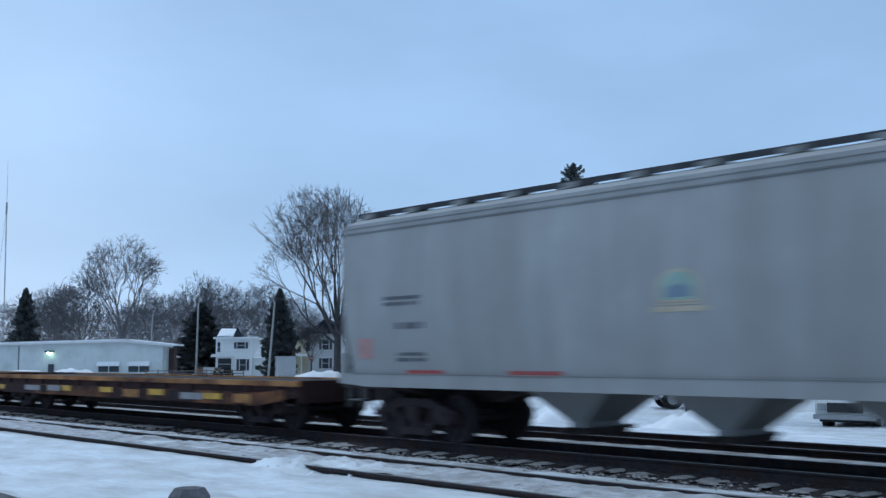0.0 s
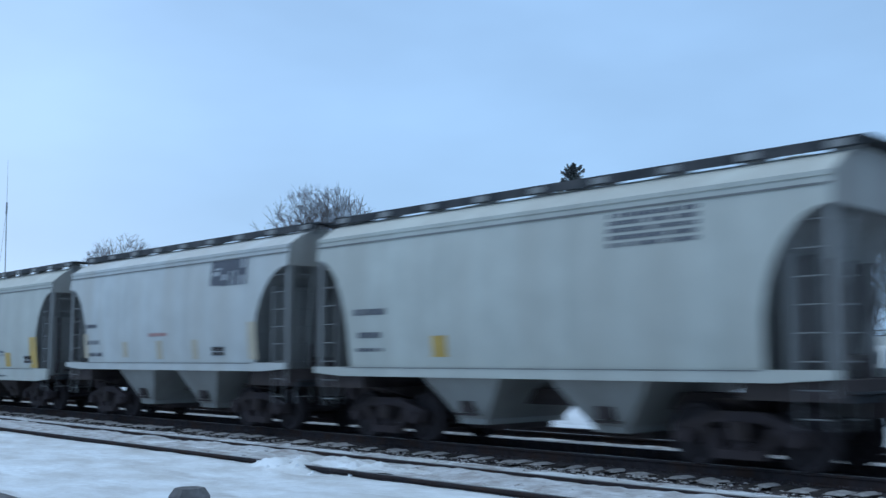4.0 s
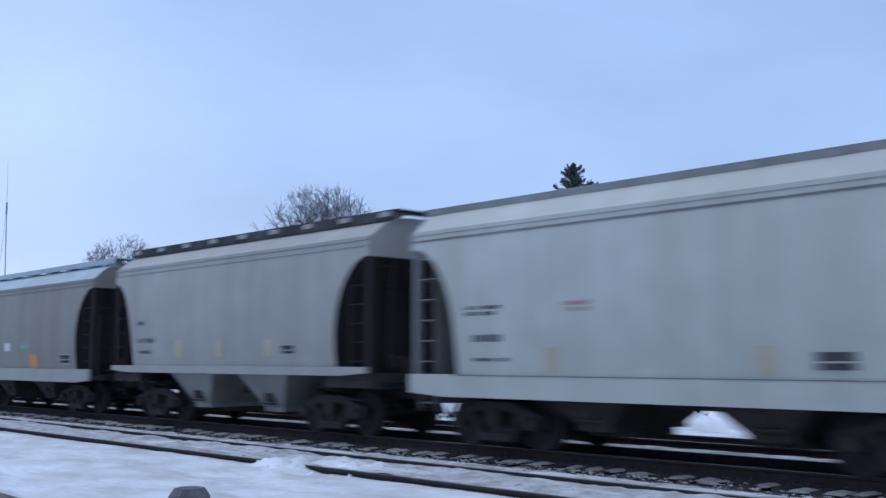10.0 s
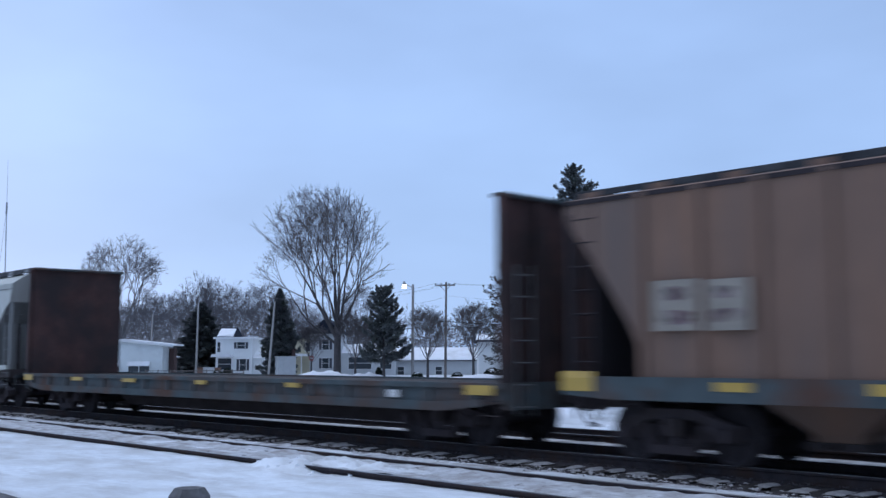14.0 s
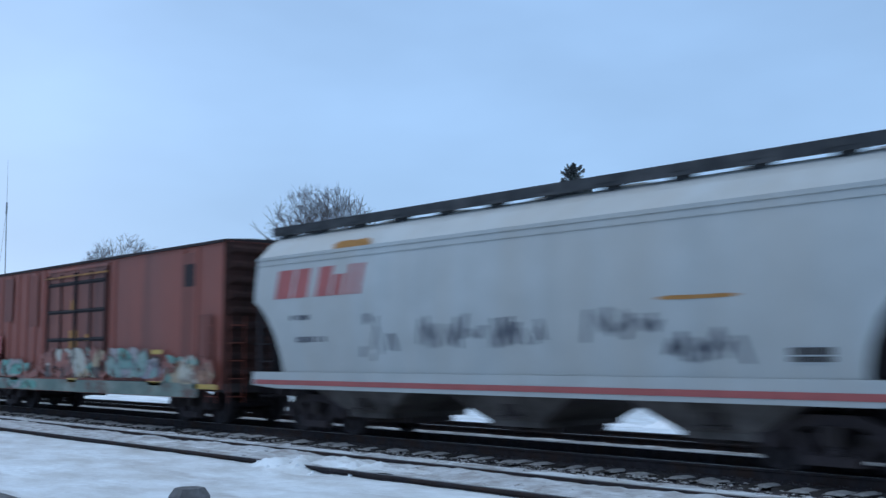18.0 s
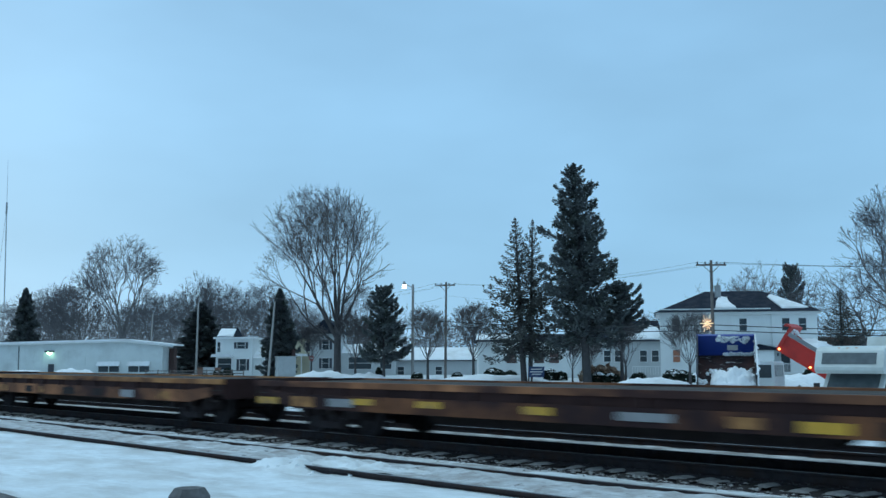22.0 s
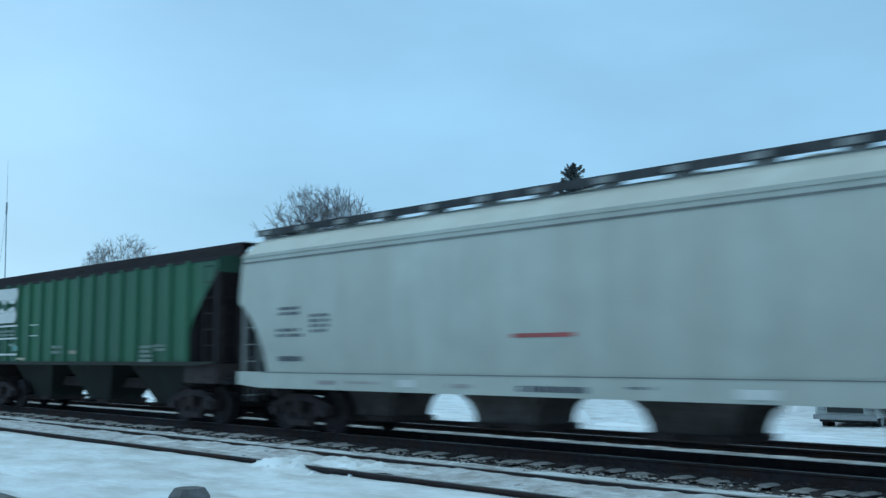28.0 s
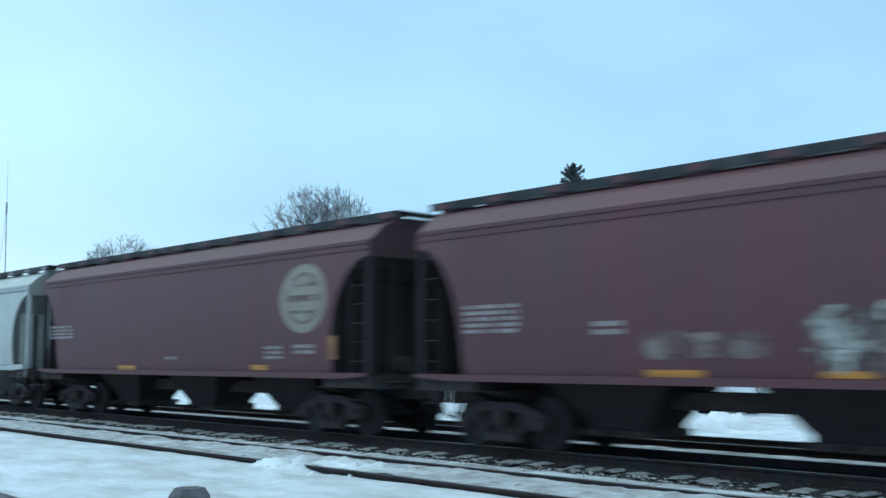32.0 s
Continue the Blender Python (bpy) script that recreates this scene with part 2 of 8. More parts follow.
# in the end recesses, shade and dirt are both put into these darker paints
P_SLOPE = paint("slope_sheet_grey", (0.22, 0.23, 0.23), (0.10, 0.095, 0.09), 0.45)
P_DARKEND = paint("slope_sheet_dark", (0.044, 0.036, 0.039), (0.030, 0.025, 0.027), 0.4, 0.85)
P_BLUEROOF = paint("roof_pale_blue", (0.37, 0.48, 0.53), (0.3, 0.33, 0.34), 0.25)

INK = {
    "dark": mat("lettering_black", (0.075, 0.08, 0.10), 0.6, vary=0.2),
    "yellow": mat("reflector_yellow", (0.50, 0.32, 0.06), 0.5, vary=0.12, second=(0.34, 0.23, 0.07), amount=0.25, second_scale=2),
    "soot": mat("soot_patch", (0.030, 0.024, 0.024), 0.85, vary=0.4, scale=6),
    "ash": mat("pale_grey_panel", (0.25, 0.25, 0.26), 0.7, vary=0.3, scale=5),
    "flatyellow": mat("worn_yellow_panel", (0.60, 0.34, 0.03), 0.6, vary=0.25, scale=5, second=(0.22, 0.12, 0.05), amount=0.35, second_scale=2.5),
    "pale": mat("faded_yellow", (0.45, 0.39, 0.29), 0.6, vary=0.12),
    "white": mat("lettering_white", (0.62, 0.62, 0.60), 0.6, vary=0.1),
    "silver": mat("lettering_grey", (0.40, 0.42, 0.43), 0.6, vary=0.1),
    "mute": mat("lettering_mute", (0.27, 0.36, 0.32), 0.6, vary=0.2),
    "faint": mat("lettering_faint", (0.20, 0.24, 0.215), 0.6, vary=0.2),
    "red": mat("lettering_red", (0.36, 0.085, 0.08), 0.6, vary=0.15),
    "blue": mat("panel_blue", (0.165, 0.225, 0.295), 0.6, vary=0.12),
    "rustpatch": mat("rust_patch", (0.37, 0.185, 0.07), 0.8, vary=0.35, scale=5, second=(0.12, 0.06, 0.04), amount=0.4, second_scale=3),
    "fadedred": mat("faded_red", (0.42, 0.235, 0.22), 0.6, vary=0.15),
    "orange": mat("reflector_orange", (0.55, 0.24, 0.05), 0.5, vary=0.15),
    "dimorange": mat("faded_orange", (0.30, 0.145, 0.045), 0.6, vary=0.25, scale=5, second=(0.13, 0.06, 0.04), amount=0.35, second_scale=2.5),
    "teal": mat("spray_teal", (0.16, 0.33, 0.30), 0.6, vary=0.2),
    "mint": mat("faded_green_badge", (0.26, 0.38, 0.34), 0.6, vary=0.2),
    "rust": mat("rust_streak", (0.40, 0.195, 0.065), 0.8, vary=0.3, scale=8),
    "dull": mat("lettering_dull", (0.33, 0.285, 0.285), 0.6, vary=0.2),
    "cream": mat("badge_cream", (0.275, 0.24, 0.195), 0.6, vary=0.18, scale=6),
    "tealgraf": graffiti("graffiti_teal", [(0.10, 0.29, 0.24), (0.22, 0.30, 0.27), (0.13, 0.34, 0.28), (0.30, 0.27, 0.27)]),
    "pinkgraf": graffiti("graffiti_mauve", [(0.27, 0.22, 0.25), (0.18, 0.30, 0.28), (0.33, 0.28, 0.28), (0.2, 0.2, 0.25)]),
    "whitegraf": graffiti("graffiti_white", [(0.42, 0.42, 0.38), (0.50, 0.50, 0.46), (0.15, 0.10, 0.10), (0.33, 0.33, 0.30), (0.10, 0.07, 0.07), (0.48, 0.47, 0.44)], 4.2),
    "tangraf": graffiti("graffiti_tan", [(0.40, 0.34, 0.24), (0.22, 0.09, 0.06), (0.45, 0.42, 0.35), (0.30, 0.16, 0.10)]),
    "bluegraf": graffiti("graffiti_blue_yellow", [(0.05, 0.08, 0.24), (0.36, 0.33, 0.07), (0.08, 0.20, 0.16), (0.05, 0.09, 0.22), (0.12, 0.22, 0.14), (0.30, 0.30, 0.09)], 4.2),
    "darkgraf": graffiti("graffiti_dark_green", [(0.06, 0.16, 0.14), (0.05, 0.13, 0.11), (0.10, 0.24, 0.20), (0.22, 0.28, 0.20), (0.05, 0.15, 0.12)], 3.5),
    "mixgraf": graffiti("graffiti_mixed", [(0.24, 0.075, 0.055), (0.42, 0.40, 0.34), (0.27, 0.085, 0.06), (0.12, 0.28, 0.24), (0.06, 0.035, 0.03), (0.36, 0.27, 0.17), (0.25, 0.08, 0.06)], 1.7, 0.25),
    "palesill": mat("faded_pale_sill", (0.25, 0.275, 0.235), 0.7, vary=0.35, scale=3, second=(0.12, 0.17, 0.15), amount=0.5, second_scale=0.9, third=((0.13, 0.060, 0.050), 0.50, 0.62, (1.2, 1, 2.0))),
    "palegraf": graffiti("graffiti_faint", [(0.19, 0.13, 0.13), (0.14, 0.08, 0.08), (0.24, 0.18, 0.17)], 3),
}


# ---- building blocks ----
class Geo:
    """Points and faces of one mesh."""

    def __init__(self):
        self.v, self.f = [], []

    def add(self, verts, faces):
        k = len(self.v)
        self.v += [tuple(p) for p in verts]
        self.f += [tuple(k + i for i in q) for q in faces]
        return self

    def box(self, x0, x1, y0, y1, z0, z1):
        return self.add([(x0, y0, z0), (x1, y0, z0), (x1, y1, z0), (x0, y1, z0), (x0, y0, z1), (x1, y0, z1), (x1, y1, z1), (x0, y1, z1)],
                        [(0, 3, 2, 1), (4, 5, 6, 7), (0, 1, 5, 4), (1, 2, 6, 5), (2, 3, 7, 6), (3, 0, 4, 7)])

    def prism(self, pts, a, b, axis="y"):
        """A flat outline, counter-clockwise, drawn out along an axis from a to b."""
        put = {"y": lambda p, q: (p[0], q, p[1]), "x": lambda p, q: (q, p[0], p[1]), "z": lambda p, q: (p[0], p[1], q)}[axis]
        n = len(pts)
        return self.add([put(p, a) for p in pts] + [put(p, b) for p in pts],
                        [tuple(range(n)), tuple(range(2 * n - 1, n - 1, -1))] + [(i, i + n, (i + 1) % n + n, (i + 1) % n) for i in range(n)])

    def tube(self, p, q, r, s=None, n=8, cap=True):
        p, q, s = Vector(p), Vector(q), r if s is None else s
        d = (q - p).normalized()
        a = d.orthogonal().normalized()
        b = d.cross(a)
        ring = [(a * math.cos(2 * math.pi * i / n) + b * math.sin(2 * math.pi * i / n)) for i in range(n)]
        fs = [(i, (i + 1) % n, (i + 1) % n + n, i + n) for i in range(n)]
        if cap:
            fs += [tuple(range(n - 1, -1, -1)), tuple(range(n, 2 * n))]
        return self.add([p + w * r for w in ring] + [q + w * s for w in ring], fs)

    def grid(self, rows, wrap=False):
        n, m = len(rows), len(rows[0])
        return self.add([p for row in rows for p in row],
                        [(i * m + j, i * m + (j + 1) % m, (i + 1) * m + (j + 1) % m, (i + 1) * m + j) for i in range(n - 1) for j in range(m if wrap else m - 1)])

    def mesh(self, name, smooth=False, mend=True):
        me = bpy.data.meshes.new(name)
        me.from_pydata(self.v, [], self.f)
        if mend:
            bm = bmesh.new()
            bm.from_mesh(me)
            bmesh.ops.recalc_face_normals(bm, faces=bm.faces)
            bm.to_mesh(me)
            bm.free()
        if smooth:
            me.shade_smooth()
        return me


def part(name, shape, material, parent, label="", m=None, smooth=False):
    """One mesh object under a thing or a part."""
    me = shape if isinstance(shape, bpy.types.Mesh) else shape.mesh(name, smooth)
    if not me.materials:
        me.materials.append(material)
    ob = new(name, me)
    ob.parent = parent
    if m is not None:
        ob.matrix_basis = m
    if label:
        tagged(ob, label)
    return ob


def thing(name, label, category, group="", kind="", m=None):
    ob = new(name)
    ob.empty_display_size = 0.3
    if m is not None:
        ob.matrix_basis = m
    return tagged(ob, label, category, group, kind)


def solid(name, shape, material, label, category="", group="", kind="", m=None, smooth=False):
    return tagged(part(name, shape, material, None, m=m, smooth=smooth), label, category, group, kind)


YAW = radians(46.995)


def town(u, d, z=0.0, turn=0.0):
    """A pose in the town's own grid: u to the east, d away from the crossing, turned by some degrees."""
    return pose(u * math.cos(YAW) - d * math.sin(YAW), u * math.sin(YAW) + d * math.cos(YAW), z, 0, 0, 46.995 + turn)


GROUND = -0.8

# ---- ground and tracks ----
TRACK_Y, SIDING_Y = 14.543, 10.217


def lie(x, y):
    """Height of the snow: level in front, a shallow dish beyond the main line, then the lower lots of the town."""
    n = noise.noise((x * 0.35, y * 0.35, 0)) * 0.035 + noise.noise((x * 1.7, y * 1.7, 3)) * 0.022 + noise.noise((x * 5.1, y * 5.1, 7)) * 0.008
    if y < 8.9:
        z = -0.105
    elif y < 12.0:
        z = -0.092
        if 9.75 < y < 10.7:
            z = -0.070
        n *= 0.55
    elif y < 12.6:
        z = -0.092 - (y - 12.0) / 0.6 * 0.25
        n *= 0.6
    elif y < 20.6:
        z = -0.52
        n *= 0.3
    elif y < 21.6:
        z = -0.52 + (y - 20.6) * 0.26
    elif y < 22.6:
        z = -0.26
    else:
        z = max(GROUND, -0.26 - (y - 22.6) * 0.075)
        n *= 2.0
    # ice heaped over the near rail of the siding, and the long crust between its rails
    h = math.exp(-((x + 13.75) / 0.62) ** 4 - ((y - 9.45) / 0.30) ** 2)
    k = math.exp(-((x + 13.0) / 1.1) ** 4 - ((y - 10.1) / 0.40) ** 2)
    rough = 0.11 * noise.noise((x * 3.5, y * 3.5, 1)) + 0.05 * noise.noise((x * 9, y * 9, 6))
    return z + n + 0.13 * h + 0.075 * k + (h + 1.5 * k) * rough


def steps(pairs):
    out = []
    for a, b, s in pairs:
        out += list(np.arange(a, b - 1e-6, s))
    return out


gx = [-3000, -1500, -800, -400, -200, -120, -80] + steps([(-60, -36, 0.8), (-36, -15.2, 0.2), (-15.2, -11.6, 0.08), (-11.6, -3, 0.2), (-3, 40, 1.2), (40, 120, 10)]) + [120, 200, 400, 800, 1500, 3000]
gy = [-3000, -1500, -600, -200, -60, -20, -8] + steps([(-4, 3, 0.7), (3, 9.0, 0.16), (9.0, 10.8, 0.07), (10.8, 12.8, 0.16), (12.8, 20.0, 1.2), (20.0, 34, 0.35), (34, 150, 6)]) + [150, 220, 400, 800, 1500, 3000]
g = Geo().grid([[(x, y, lie(x, y)) for x in gx] for y in gy])
solid("ground", g.mesh("ground", True, False), ICE, "wide sheet of packed icy snow with dirty brownish patches", "ground", kind="structure")


def rail_section():
    return [(-0.07, -0.172), (0.07, -0.172), (0.07, -0.158), (0.012, -0.135), (0.010, -0.045), (0.036, -0.036), (0.036, -0.004), (0.028, 0.0), (-0.028, 0.0), (-0.036, -0.004), (-0.036, -0.036), (-0.010, -0.045), (-0.012, -0.135), (-0.07, -0.158)]


def railway(name, label, y, height):
    base = tagged(thing(name, label, "railway track", kind="structure"), kind="structure")
    sec = rail_section()
    for s in (-0.7535, 0.7535):
        g = Geo().prism([(y + s + a * 1.1, height + b) for a, b in sec], -420, 120, "x")
        r = part("rail", g, RAILSTEEL, base)
        part("rail_head", Geo().box(-420, 120, y + s - 0.030, y + s + 0.030, height - 0.001, height + 0.003), RAILHEAD, r, "polished running surface of the rail")
    return base


main_track = railway("main_track", "main line track on dark ballast with snow between the ties", TRACK_Y, 0.0)
far_track = railway("far_track", "second track on dark ballast beyond the main line", TRACK_Y + 5.0, -0.15)
siding = railway("siding_track", "rusty siding track half buried in packed snow", SIDING_Y, -0.012)

# ballast of the main line: a low bank of dark stone with uneven shoulders
rows = []
for x in steps([(-420, -60, 20), (-60, 8, 0.3), (8, 121, 20)]):
    row = []
    for y, z in ((12.15, -0.36), (12.55, -0.30), (12.95, -0.265), (13.3, -0.245), (13.60, -0.240), (13.71, -0.170), (13.88, -0.170), (14.05, -0.21), (15.0, -0.21), (15.2, -0.15), (15.36, -0.15), (15.5, -0.235), (15.9, -0.24), (16.5, -0.27), (17.4, -0.29), (18.1, -0.37), (19.5, -0.38), (20.9, -0.38), (21.2, -0.46), (21.5, -0.6)):
        row.append((x, y + 0.05 * noise.noise((x * 2, y * 2, 5)), z + 0.03 * noise.noise((x * 2.3, y * 2.3, 9)) + 0.02 * noise.noise((x * 7, y * 7, 2))))
    rows.append(row)
solid("ballast_shoulder", Geo().grid([r[:4] for r in rows]).mesh("ballast_shoulder", True, False), DUSTED, "sloping ballast shoulder dusted with old snow", "ballast", kind="structure")
solid("ballast", Geo().grid([r[3:] for r in rows]).mesh("ballast", True, False), GRAVEL, "bank of dark grey ballast stone under the main line", "ballast", kind="structure")

# loose stones along the shoulder
rs = random.Random(4)
g = Geo()
for i in range(5200):
    x, y = rs.uniform(-42, 0), 12.15 + abs(rs.gauss(0, 0.34)) + 0.1
    if y > 13.4:
        continue
    r = rs.uniform(0.018, 0.05)
    z = -0.33 + 0.115 * min(1, (y - 12.1) / 1.1) + r * 0.2
    a, b, c = (rs.uniform(0.6, 1.2) for _ in range(3))
    g.add([(x - r * a, y, z), (x + r, y - r * b, z), (x + r * 0.3, y + r * c, z), (x, y, z + r * 0.9)], [(0, 1, 3), (1, 2, 3), (2, 0, 3)])
solid("shoulder_stones", g.mesh("shoulder_stones", False, False), GRAVEL, "loose dark stones spilled beside the track", "gravel", kind="stuff")

# coarse stones heaped against the near rail
g = Geo()
for i in range(2600):
    x, y = rs.uniform(-40, 1), rs.uniform(13.60, 13.75)
    r = rs.uniform(0.015, 0.036)
    z = -0.215 + 0.07 * (y - 13.6) / 0.15 - r * 0.2
    a, b, c = (rs.uniform(0.6, 1.2) for _ in range(3))
    g.add([(x - r * a, y, z), (x + r, y - r * b, z), (x + r * 0.3, y + r * c * 0.7, z), (x, y, z + r * 0.8)], [(0, 1, 3), (1, 2, 3), (2, 0, 3)])
solid("heaped_stones", g.mesh("heaped_stones", False, False), GRAVEL, "coarse dark ballast stones heaped against the rail", "gravel", kind="stuff")

# crumbs of old snow lying in the ballast
g = Geo()
for i in range(3000):
    x, y = rs.uniform(-36, 0), rs.choice((rs.gauss(12.62, 0.16), rs.gauss(13.1, 0.22), rs.uniform(12.4, 13.7)))
    if not 12.3 < y < 13.72:
        continue
    r = rs.uniform(0.02, 0.065)
    z = -0.345 + 0.125 * min(1, (y - 12.1) / 1.1) + r * 0.12
    a, b, c = (rs.uniform(0.6, 1.5) for _ in range(3))
    g.add([(x - r * a * 1.4, y, z), (x + r, y - r * b, z), (x + r * 0.3, y + r * c, z), (x, y, z + r * 0.35)], [(0, 1, 3), (1, 2, 3), (2, 0, 3)])
solid("ballast_snow", g.mesh("ballast_snow", False, False), DIRTYSNOW, "crumbs of old grey snow lying in the ballast", "snow", kind="stuff")
g = Geo()
for i in range(1500):
    x, y = rs.uniform(-34, 0), rs.gauss(12.1, 0.16)
    r = rs.uniform(0.010, 0.028)
    z = -0.075 - 0.25 * max(0.0, min(1.0, (y - 12.0) / 0.6)) - r * 0.1
    a, b, c = (rs.uniform(0.6, 1.4) for _ in range(3))
    g.add([(x - r * a, y, z), (x + r, y - r * b, z), (x + r * 0.3, y + r * c, z), (x, y, z + r * 0.8)], [(0, 1, 3), (1, 2, 3), (2, 0, 3)])
solid("scattered_stones", g.mesh("scattered_stones", False, False), GRAVEL, "dark stones scattered on the snow beside the siding", "gravel", kind="stuff")

# snow lying between the two tracks
STRIPSNOW = mat("strip_snow", (0.47, 0.46, 0.455), 0.8, vary=0.3, scale=5, second=(0.22, 0.20, 0.185), amount=0.50, second_scale=2.2, bump=0.4, bump_scale=10)
rs = random.Random(8)
rows = []
for k in range(6):
    row = []
    for x in steps([(-80, 10, 0.13)]):
        tie_end = 0.30 * (0.5 + 0.5 * math.tanh(4 * math.sin(2 * math.pi * x / 0.52))) * (0.5 + 0.8 * noise.noise((x * 1.1, 3, 3)))
        y = 16.02 + 0.386 * k + (tie_end if k == 0 else 0.4 * tie_end if k == 1 else 0.0) + 0.05 * noise.noise((x * 1.2, k, 4))
        row.append((x, y, -0.165 - 0.05 * (1 - k * (5 - k) / 6.25) + 0.025 * noise.noise((x * 2, y * 2, 1))))
    rows.append(row)
solid("snow_strip", Geo().grid(rows).mesh("snow_strip", True, False), STRIPSNOW, "strip of settled snow along the main line", "snow", kind="stuff")

# ties, each with the crust of snow that lies beside its end
tie_mesh = Geo().box(-0.115, 0.115, -1.3, 1.3, -0.36, -0.195).mesh("tie")
cake = Geo()
rows = []
for i in range(5):
    rows.append([(-0.16 + 0.08 * i + 0.03 * math.sin(j * 2.1), -1.36 + 0.085 * j, -0.205 + 0.040 * math.sin(math.pi * i / 4) * math.sin(math.pi * j / 6) ** 0.5) for j in range(7)])
cake_mesh = cake.grid(rows).mesh("tie_snow", True)
for i, x in enumerate(np.arange(-60, 2, 0.52)):
    part("tie", tie_mesh, TIEWOOD, far_track, m=pose(x + 0.2, TRACK_Y + 5.0, -0.15))
    part("tie", tie_mesh, TIEWOOD, main_track, m=pose(x + rs.uniform(-0.03, 0.03), TRACK_Y + rs.uniform(-0.06, 0.06), 0, 0, 0, rs.uniform(-1.5, 1.5)))
    if rs.random() < 0.96:
        part("snow_crust", cake_mesh, DIRTYSNOW, main_track, m=pose(x + 0.26 + rs.uniform(-0.05, 0.05), TRACK_Y + rs.uniform(-0.12, 0.16), rs.uniform(-0.008, 0.02), 0, 0, rs.uniform(-14, 14)) @ Matrix.Diagonal((rs.uniform(0.55, 1.15), rs.uniform(0.93, 1.06), 1, 1)))

# snow bank beyond the line, pushed up by the plough in ridges and heaps
rows = []
for x in steps([(-70, 40, 0.45)]):
    row = []
    for k in range(9):
        y = 23.5 + k * 0.7
        hump = math.sin(math.pi * k / 8) ** 1.2
        top = 0.30 + 0.30 * noise.noise((x * 0.22, 2, 0)) + 0.12 * noise.noise((x * 0.9, y * 0.9, 4)) + 0.10 * noise.noise((x * 2.6, y * 2.6, 8))
        row.append((x, y, -0.82 + max(0.02, top) * hump))
    rows.append(row)
solid("snow_bank", Geo().grid(rows).mesh("snow_bank", True, False), SNOW, "long ridge of ploughed snow beyond the track", "snow", kind="stuff")


def snow_heap(u, d, w, l, h, seed):
    r = random.Random(seed)
    off = r.uniform(0, 50)
    rows = []
    for i in range(15):
        a = i / 14
        row = []
        for j in range(21):
            b = j / 20
            e = max(0.0, 1 - ((a - 0.5) * 2) ** 2) * max(0.0, 1 - ((b - 0.5) * 2) ** 2)
            z = e ** 0.7 * h * (1 + 0.35 * noise.noise((a * 4 + off, b * 6, 0)) + 0.18 * noise.noise((a * 11 + off, b * 16, 2)))
            row.append(((b - 0.5) * w, (a - 0.5) * l, z - 0.06))
        rows.append(row)
    return solid("snow_mound", Geo().grid(rows).mesh("snow_mound", True, False), SNOW, "lumpy heap of ploughed snow on the lot", "snow heap", "snow heaps", m=town(u, d, GROUND), smooth=True)


for a in ((16.6, 47.5, 2.6, 2.4, 1.0, 1), (18.0, 46.5, 2.2, 2.0, 0.8, 2), (3.6, 33.0, 2.8, 2.4, 0.95, 3), (7.0, 30.5, 3.0, 2.2, 0.8, 4), (9.0, 34.0, 2.0, 2.0, 0.7, 5),
          (-45, 128, 7, 4, 1.25, 6), (-52, 127, 12, 5, 1.05, 7), (-60, 127, 14, 5, 1.2, 8), (-40, 130, 5, 4, 0.45, 9), (24.6, 78, 6, 3, 0.9, 10), (17, 86, 7, 3, 0.8, 11), (-14, 124, 8, 3, 0.9, 12), (-9, 124, 5, 3, 0.7, 13), (33, 95, 9, 4, 0.9, 14), (5, 108, 12, 4, 0.7, 16)):
    snow_heap(*a)

# weathered post in the foreground, and the timber kerb beside it
g = Geo()
hexa = [(math.cos(math.pi / 3 * i + 0.3), math.sin(math.pi / 3 * i + 0.3)) for i in range(6)]
g.grid([[(0.145 * s * a, 0.145 * s * b, z) for a, b in hexa] for s, z in ((1, 0), (1.02, 0.42), (0.99, 0.72), (0.72, 0.775))], True)
g.add([(0.105 * a, 0.105 * b, 0.775) for a, b in hexa], [tuple(range(6))])
WEATHERED = mat("weathered_timber", (0.10, 0.098, 0.10), 0.9, vary=0.35, scale=9, second=(0.19, 0.19, 0.2), amount=0.35, second_scale=4, bump=0.6, bump_scale=30)
solid("post", g, WEATHERED, "weathered grey timber bollard with a chamfered top in the snow", "post", m=town(-1.785, 7.5, -0.085))
solid("kerb_timber", Geo().prism([(-0.22, -0.06), (0, -0.06), (0, 0.13), (-0.03, 0.16), (-0.19, 0.16), (-0.22, 0.13)], -4.0, 0, "x"), WEATHERED, "weathered timber kerb lying in the snow", "kerb", m=pose(-12.07, 4.76, -0.13, 0, 0, -2.5))

# dirty crust trodden between the rails of the siding and beside them
CRUST = mat("dirty_crust", (0.48, 0.495, 0.515), 0.8, vary=0.25, scale=7, second=(0.30, 0.285, 0.28), amount=0.40, second_scale=2.4, bump=1.0, bump_scale=16, spread=0.1, third=((0.075, 0.066, 0.062), 0.60, 0.68, (5, 7, 5)))
for y0, y1, z in ((9.56, 10.88, -0.045), (11.03, 11.98, -0.088)):
    rows = []
    for y in np.arange(y0, y1 + 0.01, 0.11):
        rows.append([(x, y, z + 0.045 * noise.noise((x * 0.8, y * 1.6, 21)) + 0.03 * noise.noise((x * 3.1, y * 3.1, 5)) + 0.016 * noise.noise((x * 8, y * 8, 9))) for x in steps([(-34, 0.1, 0.14)])])
    solid("snow_crust", Geo().grid(rows).mesh("snow_crust", True, False), CRUST, "dirty trodden crust of snow along the siding rails", "snow", kind="stuff")

